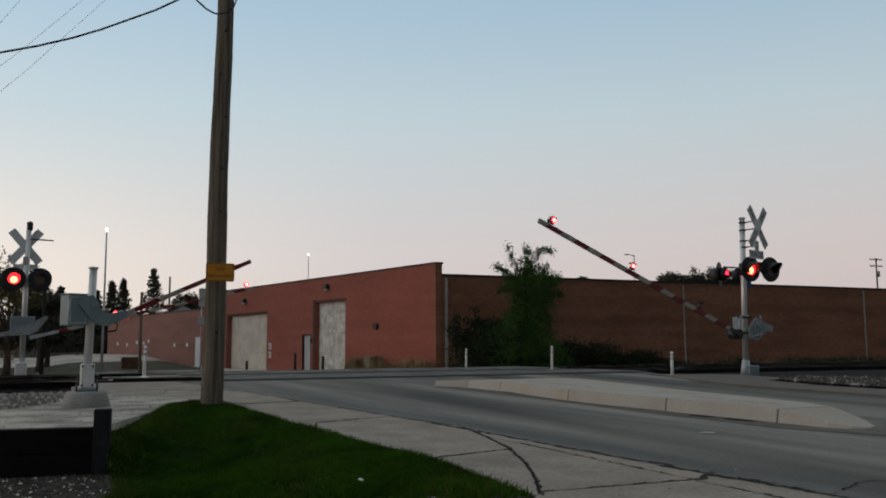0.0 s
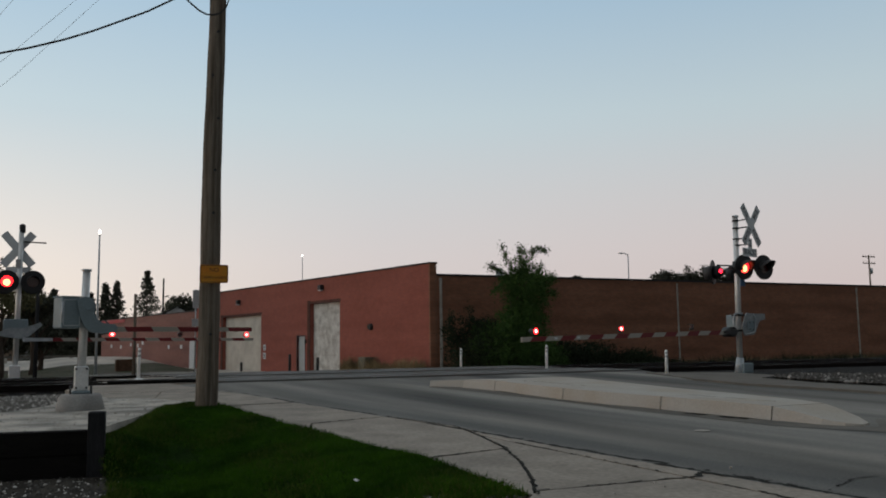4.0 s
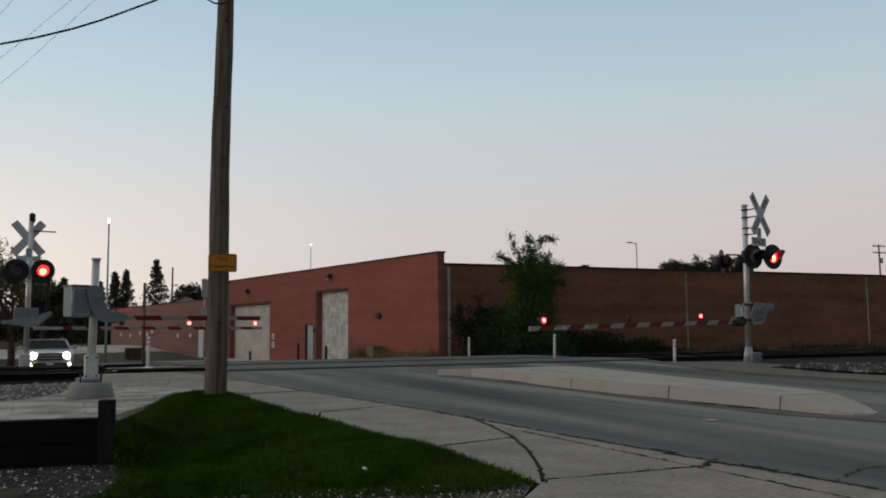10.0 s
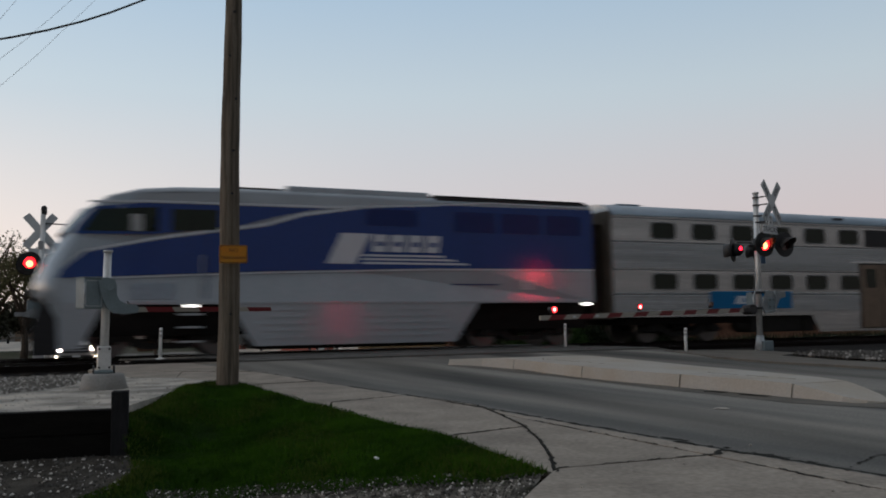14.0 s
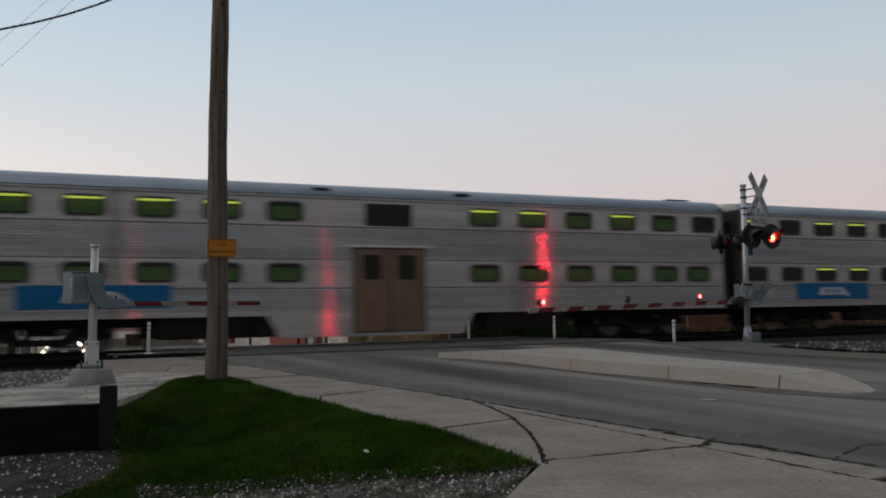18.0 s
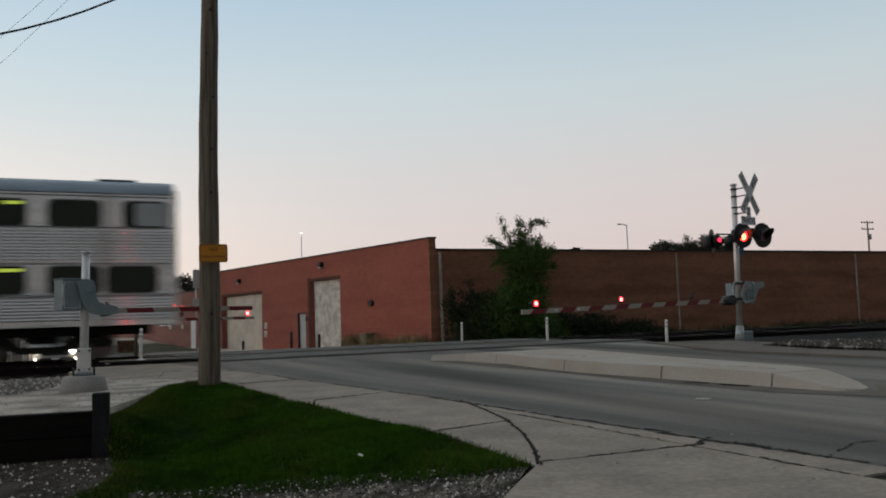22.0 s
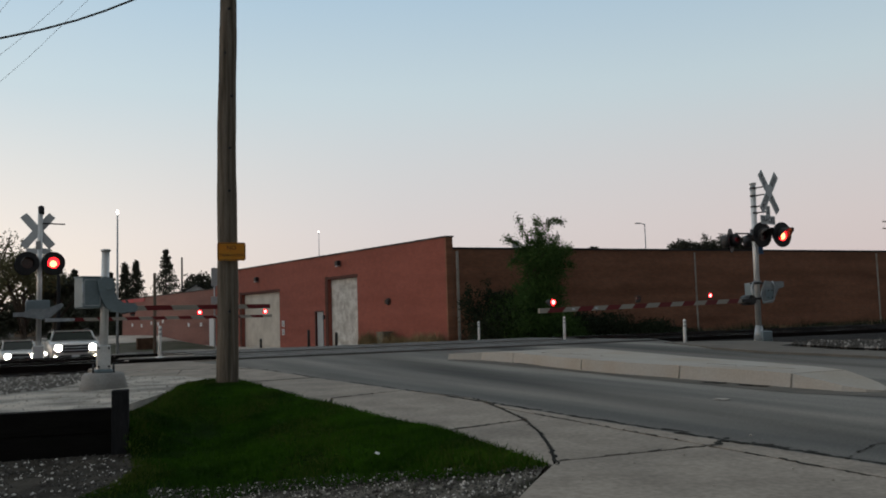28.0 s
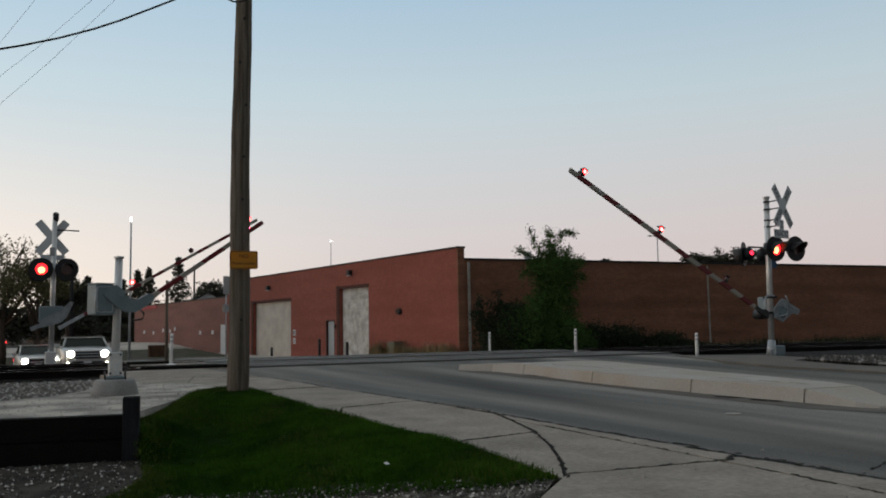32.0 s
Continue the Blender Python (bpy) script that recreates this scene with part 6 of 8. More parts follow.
def window(parent, x0, x1, z0, z1, lit, name="window", warm=False):
    """A rounded window on the near side: rubber frame, dark pane, and glowing plates on the glass that imitate the lit
    saloon.
    """
    y = -HALF
    w = part(name, ring(bmesh.new(), rrect(x0 - 0.03, x1 + 0.03, z0 - 0.03, z1 + 0.03, 0.16), rrect(x0, x1, z0, z1, 0.14), "y", y - 0.016, y + 0.01), M_STEELDULL, parent)
    part("pane", P(rrect(x0 - 0.005, x1 + 0.005, z0 - 0.005, z1 + 0.005, 0.14), "y", y - 0.008, y + 0.004), M_CARGLASS, w)
    if lit:
        h = z1 - z0
        xa, xb = x0 + 0.08, x1 - 0.08
        if lit < 1:
            xa = x0 + (0.2 + 0.8 * lit) * (x1 - x0)
        if lit < 3:
            part("ceiling_glow", P([(xa, z1 - 0.20 * h), (xb, z1 - 0.18 * h), (xb, z1 - 0.07 * h), (xa, z1 - 0.07 * h)], "y", y - 0.012, y - 0.0085), M_WARMGLASS if warm else M_LITGLASS, w, "lit warm ceiling strip" if warm else "lit yellow-green ceiling strip")
        if lit > 1:
            part("upper_pane_glow", P([(xa, z0 + 0.42 * h), (xb, z0 + 0.46 * h), (xb, z1 - 0.22 * h), (xa, z1 - 0.22 * h)], "y", y - 0.0115, y - 0.0085), M_DIMGLASS if lit < 3 else M_DARKGLASS, w)
            part("lower_pane_glow", P([(xa, z0 + 0.10 * h), (xb, z0 + 0.10 * h), (xb, z0 + 0.46 * h), (xa, z0 + 0.42 * h)], "y", y - 0.0115, y - 0.0085), M_DARKGLASS, w)
    return w


def gallery_car(lit, panel, tail=False, small=False, lead=0.0, warm=False):
    """A double-deck stainless coach; x runs from its leading coupler back, near side at -y."""
    c = thing("gallery_coach", "double-deck fluted stainless steel coach with two rows of windows", "train coach", None, "train coaches")
    L = 25.91
    near = side_profile(small)
    prof = [(-y, z) for y, z in near] + [(-a, b) for a, b in ROOF_ARC] + [(a, b) for a, b in ROOF_ARC[::-1][1:]] + [(HALF, 4.24), (HALF, 0.86)]
    part("body", extrude_profile(prof, 0.42, L - 0.42), M_INOXGRIMY if small else M_INOX, c, "fluted stainless steel body shell")
    arc = [(-1.523, 4.235)] + [(-a * 1.006, b + 0.006) for a, b in ROOF_ARC] + [(a * 1.006, b + 0.006) for a, b in ROOF_ARC[::-1][1:]]
    part("roof", extrude_profile(arc, 0.44, L - 0.44, True, True), M_INOXROOF, c, "grey painted roof")
    # roof hatches and air units
    for x0, x1, h in ((1.2, 2.2, 0.0), (23.6, 24.6, 0.0)) if small else ((11.6, 15.2, 0.025), (1.2, 2.2, 0.0), (23.6, 24.6, 0.0), (10.4, 11.0, 0.02), (15.6, 16.2, 0.02)):
        part("roof_hatch", B(x0, x1, -0.9, 0.9, 4.69, 4.73 + h, None, 0.02), M_INOXROOF, c)
    for x0, x1 in ((10.55, 11.05), (15.0, 15.5)):
        part("roof_grille", B(x0, x1, -1.50, -1.38, 4.42, 4.49), M_BLACK, c)
    xs = [0.70 + 1.725 * i for i in range(6)] + [15.50 + 1.73 * i for i in range(5)] + [24.2]
    if small:
        xs = [0.58 + lead + 1.73 * i for i in range(6)] + [15.48 + 1.73 * i for i in range(6)]
    za, zb, zc, zd = (1.80, 2.30, 3.51, 4.03) if small else (1.69, 2.37, 3.38, 4.05)
    for i, x in enumerate(xs):
        wl = 1.02 if small else 1.24 if i < 11 else 1.05
        k = lit
        if lit == 1 and i % 3 == 1:
            k = 0
        if lit == 2 and (i in (0, 5, 8, 10) if small else i == 10):
            k = 3
        if lit == 0.5:
            k = {1: 0.3, 4: 0.6, 7: 0.15, 9: 0.5}.get(i, 0)
        if i == 11 and not small and not tail and lit != 2:
            part("end_panel", P(rrect(x - 0.3, x + 1.2, zc - 0.05, zd + 0.02, 0.05), "y", -HALF - 0.01, -HALF), M_GREYDOOR, c, "pale grey blank end panel")
        else:
            window(c, x, x + wl, zc, zd, k if not (i == 11) else 0, warm=warm)
        if i == 0 and not tail:
            window(c, x, x + wl, za, zb, 0, warm=warm)
        else:
            window(c, x if i < 11 else 23.8, (x if i < 11 else 23.8) + (1.02 if small else 1.24), za, zb, k * 0.7 if k < 1 else 3 if k > 1 and small else k, warm=warm)
    part("vent_panel", P(rrect(12.10, 13.56, 3.42, 4.08, 0.05), "y", -HALF - 0.012, -HALF), M_BLACK if small else M_INOXROOF, c, "slatted vent panel over the doors")
    for i in range(0 if small else 6):
        part("vent_slat", B(12.16, 13.50, -HALF - 0.025, -HALF - 0.012, 3.46 + 0.095 * i, 3.515 + 0.095 * i), M_STEELDULL, c)
    dr = part("door_pocket", B(11.70, 13.96, -HALF - 0.004, -HALF + 0.02, 0.34, 2.78), M_UNDER, c)
    for x0, x1 in ((11.76, 12.81), (12.85, 13.90)):
        lf = part("door_leaf", B(x0, x1, -HALF - 0.03, -HALF - 0.004, 0.36, 2.74, None, 0.015), M_DOORDARK if small else M_DOORTAN, c, "brown-grey sliding door leaf")
        part("door_pane", P(rrect(x0 + 0.24, x1 - 0.24, 1.86, 2.58, 0.06), "y", -HALF - 0.036, -HALF - 0.03), M_CARGLASS, lf)
        if not small:
            part("door_glow", P([(x0 + 0.3, 1.94), (x1 - 0.3, 1.94), (x1 - 0.3, 2.52), (x0 + 0.3, 2.52)], "y", -HALF - 0.0385, -HALF - 0.036), M_DOORGLOW, lf)
    part("door_hood", B(11.4, 14.3, -HALF - 0.03, -HALF, 2.80, 2.86, None, 0.01), M_INOX, c)
    part("center_sill_skirt", P([(9.2, 0.88), (15.6, 0.88), (15.2, 0.24), (9.6, 0.24)], "y", -HALF + 0.02, -HALF + 0.08), M_INOXGRIMY if small else M_INOX, c, "stainless skirt under the doors")
    for z in (1.60, 2.42, 3.36, 4.16):
        part("belt_moulding", B(0.5, L - 0.5, -HALF - 0.007, -HALF + 0.004, z, z + 0.035), M_STEELDULL, c, "dull belt moulding")
    part("underframe", B(1.0, L - 1.0, -1.25, 1.25, 0.62, 0.90), M_UNDER, c)
    for x0, x1, mtl in ((6.4, 8.8, M_TRUCK), (8.9, 9.5, M_TRUCK), (16.1, 19.0, M_TRUCK if small else M_STEELDULL)):
        part("equipment_box", B(x0, x1, -1.38, -0.5, 0.28, 0.88, None, 0.04), mtl, c)
    part("air_tank", C((5.9, -1.05, 0.52), (8.4, -1.05, 0.52), 0.2, 0.2, 14), M_TRUCK, c)
    for x in (3.6, L - 3.6):
        truck(c, x)
    for x0, x1 in ((-0.02, 0.43),) if tail else ((-0.02, 0.43), (L - 0.43, L + 0.02)):
        part("diaphragm", B(x0, x1, -1.05, 1.05, 0.85, 3.98, None, 0.05), M_GANGWAY, c, "dark brown gangway bellows")
    for x0, x1 in ((0.36, 0.5), (L - 0.5, L - 0.36)):
        part("end_post", B(x0, x1, -HALF - 0.01, HALF + 0.01, 0.8, 4.38, None, 0.03), M_ENDBROWN if not tail or x0 < 1 else M_INOX, c)
    if tail:
        part("cab_window", P(rrect(24.5, 25.35, 3.42, 4.02, 0.08), "y", -HALF - 0.015, -HALF), M_GREYDOOR, c, "pale cab side window")
        part("tail_lamp", C((L - 0.36, -1.1, 1.3), (L - 0.3, -1.1, 1.3), 0.1, 0.1, 14), M_TAIL, c)
    if panel == "low":
        x0, z0, z1 = 3.0 + lead, 1.12, 1.72
    else:
        x0, z0, z1 = 7.1, 2.60, 3.20
    pn = part("name_panel", B(x0, x0 + 3.7, -HALF - 0.022, -HALF - 0.010, z0, z1, None, 0.004), M_PANELBLUE, c, "bright blue name panel with a pale mark")
    part("pale_mark", P([(x0 + 1.05, z0 + 0.16), (x0 + 2.4, z0 + 0.16), (x0 + 2.6, z0 + 0.10), (x0 + 2.7, z0 + 0.16), (x0 + 2.3, z0 + 0.44), (x0 + 1.2, z0 + 0.44)], "y", -HALF - 0.026, -HALF - 0.022), M_LOGOWHITE, pn)
    for i in range(3):
        part("dark_bar", B(x0 + 1.45 + 0.3 * i, x0 + 1.58 + 0.3 * i, -HALF - 0.029, -HALF - 0.026, z0 + 0.22, z0 + 0.36), M_PANELBLUE, pn)
    return c


def locomotive():
    """A streamlined diesel passenger locomotive; x = 0 at its rear, the nose at x = -16.7; near side at -y."""
    c = thing("locomotive", "blue and silver streamlined diesel passenger locomotive with headlights on", "locomotive")
    W = 1.5
    # side outline (x, z)
    out = [(-0.25, 1.36), (-4.4, 1.36), (-5.2, 0.22), (-11.2, 0.22), (-11.9, 1.36), (-15.25, 1.36), (-15.6, 0.25), (-16.1, 0.25), (-16.15, 1.0), (-16.5, 1.42), (-16.65, 1.65), (-16.62, 2.0), (-16.4, 2.5), (-16.05, 3.1), (-15.75, 3.55), (-15.4, 3.95), (-15.0, 4.22), (-14.2, 4.42), (-13.3, 4.50), (-12.0, 4.54), (-0.25, 4.54)]

    def taper(x, z):
        return 1 - 0.16 * smooth((-x - 13.4) / 3.0) * smooth((z - 1.5) / 3.0)
    bm = bmesh.new()
    rows = []
    for y, ni, ti in [(-1.5, 0.34, 0.16), (-1.46, 0.2, 0.06), (-1.34, 0.08, 0.0), (-0.7, -0.04, -0.10), (0, -0.08, -0.14), (0.7, -0.04, -0.10), (1.34, 0.08, 0.0), (1.46, 0.2, 0.06), (1.5, 0.34, 0.16)]:
        row = []
        for x, z in out:
            nose = smooth((-x - 14.0) / 2.6) * smooth((z - 0.9) / 0.6)
            top = smooth((z - 4.1) / 0.4)
            row.append(bm.verts.new((x + ni * 1.5 * nose, y * taper(x, z), z - ti * 0.9 * top)))
        rows.append(row)
    n = len(out)
    for r0, r1 in zip(rows, rows[1:]):
        for i in range(n):
            j = (i + 1) % n
            f = bm.faces.new((r0[i], r0[j], r1[j], r1[i]))
            f.smooth = True
    bm.faces.new(rows[0][::-1])
    bm.faces.new(rows[-1])
    bmesh.ops.recalc_face_normals(bm, faces=bm.faces[:])
    part("body", bm, M_LIVERYSILVER, c, "silver-grey painted body")

    def skin(name, pts, mtl, off=0.012, label="", par=None):
        """A painted field on the near side that follows the nose's taper."""
        bm = bmesh.new()
        bm.faces.new([bm.verts.new((x, 0, z)) for x, z in pts])
        x0, x1 = min(p[0] for p in pts), max(p[0] for p in pts)
        z0, z1 = min(p[1] for p in pts), max(p[1] for p in pts)
        for k in range(1, 72):
            if x0 < -k * 0.25 < x1:
                bmesh.ops.bisect_plane(bm, geom=bm.verts[:] + bm.edges[:] + bm.faces[:], plane_co=(-k * 0.25, 0, 0), plane_no=(1, 0, 0))
        for k in range(1, 20):
            if z0 < k * 0.25 < z1:
                bmesh.ops.bisect_plane(bm, geom=bm.verts[:] + bm.edges[:] + bm.faces[:], plane_co=(0, 0, k * 0.25), plane_no=(0, 0, 1))
        for v in bm.verts:
            v.co.y = -(W + off) * taper(v.co.x, v.co.z)
        bmesh.ops.recalc_face_normals(bm, faces=bm.faces[:])
        if sum(f.normal.y for f in bm.faces) > 0:
            bmesh.ops.reverse_faces(bm, faces=bm.faces[:])
        o = part(name, bm, mtl, par or c, label)
        s = o.modifiers.new("thick", "SOLIDIFY")
        s.thickness, s.offset = 0.012, -1
        return o
    skin("blue_field", [(-0.26, 2.44), (-6.0, 2.40), (-11.0, 2.26), (-15.2, 2.08), (-16.15, 2.04), (-16.05, 2.24), (-15.5, 2.70), (-13.7, 3.06), (-10.9, 3.49), (-9.9, 3.80), (-8.2, 4.08), (-6.6, 4.24), (-5.6, 4.30), (-0.26, 4.36)], M_LIVERYBLUE, 0.010, "royal blue paint sweep")
    skin("cab_band", [(-9.0, 4.06), (-14.2, 4.02), (-15.3, 3.90), (-15.7, 3.40), (-15.8, 3.18), (-13.9, 3.20), (-11.6, 3.50), (-10.6, 3.78), (-9.6, 4.0)], M_LIVERYBLUE, 0.010, "royal blue cab band")
    skin("pale_line", [(-15.4, 4.06), (-14.2, 4.10), (-9.0, 4.14), (-6.0, 4.30), (-4.0, 4.46), (-0.26, 4.44), (-0.26, 4.40), (-4.0, 4.42), (-6.0, 4.25), (-9.0, 4.08), (-14.2, 4.04), (-15.4, 4.0)], M_LOGOWHITE, 0.014, "pale pinstripe under the roof")
    skin("pale_line", [(-16.05, 2.3), (-15.5, 2.72), (-13.7, 3.08), (-10.9, 3.51), (-9.9, 3.82), (-8.2, 4.10), (-8.2, 4.15), (-9.9, 3.90), (-10.9, 3.60), (-13.7, 3.16), (-15.5, 2.78)], M_LOGOWHITE, 0.014)
    skin("cab_window", [(-13.4, 3.30), (-12.2, 3.36), (-12.2, 3.90), (-13.4, 3.88)], M_CARGLASS, 0.02, "dark cab side window")
    skin("side_windscreen", [(-15.6, 3.26), (-13.75, 3.28), (-13.75, 3.92), (-15.2, 3.84)], M_CARGLASS, 0.02)
    skin("mirror", [(-14.42, 3.28), (-14.14, 3.28), (-14.14, 3.72), (-14.42, 3.72)], M_SIGNBACK, 0.05, "pale cab mirror")
    for x in (-12.62, -11.86):
        part("grab_rail", tube(bmesh.new(), [(x, -W - 0.01, 1.55), (x, -W - 0.06, 1.62), (x, -W - 0.06, 2.6), (x, -W - 0.01, 2.68)], 0.016, 6), M_STEEL, c)
    skin("door_seam", [(-12.5, 1.5), (-12.47, 1.5), (-12.47, 3.2), (-12.5, 3.2)], M_LIVERYDARK, 0.016)
    skin("door_seam", [(-11.98, 1.5), (-11.95, 1.5), (-11.95, 3.2), (-11.98, 3.2)], M_LIVERYDARK, 0.016)
    # windscreen
    bm = bmesh.new()
    lo_ = [(-1.22, 0.10), (-0.7, -0.06), (0, -0.12), (0.7, -0.06), (1.22, 0.10)]
    ra = [bm.verts.new((-16.05 + i, y * 0.9, 3.24)) for y, i in lo_]
    rb = [bm.verts.new((-15.52 + i, y * 0.86, 3.90)) for y, i in lo_]
    for i in range(4):
        bm.faces.new((ra[i], ra[i + 1], rb[i + 1], rb[i]))
    ws = part("windscreen", bm, M_CARGLASS, c, "dark wraparound windscreen")
    s = ws.modifiers.new("thick", "SOLIDIFY")
    s.thickness, s.offset = 0.03, 0
    # roof blisters, fans, exhaust
    for x0, x1, z1, mtl in ((-11.9, -10.4, 4.60, M_UNDER), (-10.3, -5.9, 4.70, M_LIVERYSILVER), (-5.8, -0.4, 4.64, M_UNDER)):
        part("roof_blister", B(x0, x1, -1.32, 1.32, 4.3, z1, None, 0.05), mtl, c)
    skin("roof_louvre", [(-5.8, 4.46), (-0.4, 4.48), (-0.4, 4.56), (-5.8, 4.56)], M_BLACK, -0.02)
    for x0, x1, z0, z1 in ((-8.0, -6.4, 3.62, 4.10), (-5.2, -3.8, 3.5, 4.12), (-3.6, -2.2, 3.5, 4.12), (-2.0, -0.7, 3.5, 4.12)):
        skin("louvre", [(x0, z0), (x1, z0), (x1, z1), (x0, z1)], M_LIVERYDARK, 0.016, "dark louvred intake")
    # pale slanted mark and stripes, as plain shapes
    skin("slanted_mark", [(-9.2, 2.50), (-8.35, 2.50), (-7.85, 3.38), (-8.75, 3.38)], M_LOGOWHITE, 0.02, "pale slanted mark")
    for i in range(4):
        x = -7.85 + 0.56 * i
        skin("pale_block", [(x, 2.86), (x + 0.44, 2.86), (x + 0.5, 3.36), (x + 0.06, 3.36)], M_LOGOWHITE, 0.02)
        skin("block_gap", [(x + 0.14, 3.02), (x + 0.36, 3.02), (x + 0.38, 3.16), (x + 0.16, 3.16)], M_LIVERYBLUE, 0.026)
    for i in range(3):
        skin("pale_stripe", [(-8.15, 2.50 + 0.11 * i), (-4.7 - 0.4 * i, 2.50 + 0.11 * i), (-4.8 - 0.4 * i, 2.56 + 0.11 * i), (-8.12, 2.56 + 0.11 * i)], M_LOGOWHITE, 0.02)
    skin("pinstripe", [(-0.26, 2.42), (-6.0, 2.38), (-11.0, 2.24), (-15.2, 2.06), (-15.2, 2.02), (-11.0, 2.20), (-6.0, 2.34), (-0.26, 2.38)], M_LOGOWHITE, 0.016)
    for i in range(5):
        skin("plate_bar", [(-2.95, 1.78 + 0.06 * i), (-2.45, 1.78 + 0.06 * i), (-2.45, 1.81 + 0.06 * i), (-2.95, 1.81 + 0.06 * i)], M_SIGNWHITE, 0.016)
    skin("grille_lower", [(-14.4, 1.5), (-13.3, 1.5), (-13.3, 1.92), (-14.4, 1.9)], M_INOXROOF, 0.014, "grey louvred panel")
    skin("long_slot", [(-5.3, 1.9), (-3.7, 1.9), (-3.7, 1.94), (-5.3, 1.94)], M_LIVERYDARK, 0.014)
    part("tank_belly", B(-11.0, -5.4, -1.35, 1.35, 0.12, 0.3, None, 0.03), M_UNDER, c)
    # fuel tank ribs
    for i in range(5):
        part("tank_rib", B(-11.0 + 0.02 * i, -5.5, -W - 0.025, -W + 0.02, 0.42 + 0.19 * i, 0.455 + 0.19 * i), M_LIVERYSILVER, c)
    # lights: black cans whose front glass alone glows
    def can(name, x, y, z, r):
        bm = tube(bmesh.new(), [(x + 0.3, y, z + 0.02), (x, y, z)], [r * 1.1, r], 16)
        bm.normal_update()
        for f in bm.faces:
            f.material_index = 1 if f.normal.x < -0.9 else 0
        part(name, bm, [M_BLACK, M_LOCOLIGHT], c, "lit amber headlight")

    for y in (-0.45, 0.45):
        can("headlight", -16.84, y, 1.64, 0.14)
    for y in (-0.18, 0.18):
        can("upper_headlight", -16.36, y, 2.94, 0.09)
    for x in (-14.7, -12.9, -0.55):
        part("step_light", B(x - 0.16, x + 0.16, -W - 0.03, -W, 1.27, 1.35), M_MARKER, c, "small lit step light")
    part("sill_step", B(-15.2, -0.3, -W - 0.035, -W + 0.05, 1.37, 1.43), M_LIVERYSILVER, c, "pale sill strip")
    for z in (0.38, 0.76, 1.1):
        part("ladder_rung", B(-13.2, -12.6, -W - 0.02, -W + 0.2, z - 0.025, z + 0.025), M_STEEL, c)
    part("pilot_plow", P([(-16.75, 0.12), (-16.05, 0.12), (-16.05, 1.40), (-16.55, 1.40), (-16.75, 0.7)], "y", -1.36, 1.36), M_BLACK, c, "black plough-shaped pilot")
    part("underframe", B(-16.2, -0.4, -1.2, 1.2, 0.55, 1.36), M_UNDER, c)
    for x in (-13.5, -2.6):
        truck(c, x, 0.5, 2.75)
    part("nose_bar", B(-16.6, -16.2, -1.15, 1.15, 1.40, 1.56, None, 0.02), M_UNDER, c, "grimy brown anticlimber bar")
    return c


loco = locomotive()
CARS = [gallery_car(0, "low", small=True, lead=1.5), None, gallery_car(2, "high"), gallery_car(2, "low", small=True), gallery_car(1, "low", small=True), None, None]
CARS[1] = gallery_car(1, "high", warm=True)
CARS[5] = gallery_car(0.5, "high")
CARS[6] = gallery_car(0.5, "high", True)


# ---------- cars ----------
M_CARSILVER = mat("silver_car_paint", (0.50, 0.49, 0.47), 0.3, 0.4, var=0.05, scale=2, bump=0, coat=0.6)
M_CARWHITE = mat("white_car_paint", (0.70, 0.70, 0.69), 0.35, 0.0, var=0.05, scale=2, bump=0, coat=0.4)
M_CARDARK = mat("dark_car_paint", (0.05, 0.055, 0.06), 0.3, 0.2, var=0.05, scale=2, bump=0, coat=0.6)
M_TYRE = mat("tyre_rubber", (0.02, 0.02, 0.02), 0.9, var=0.2, scale=6)


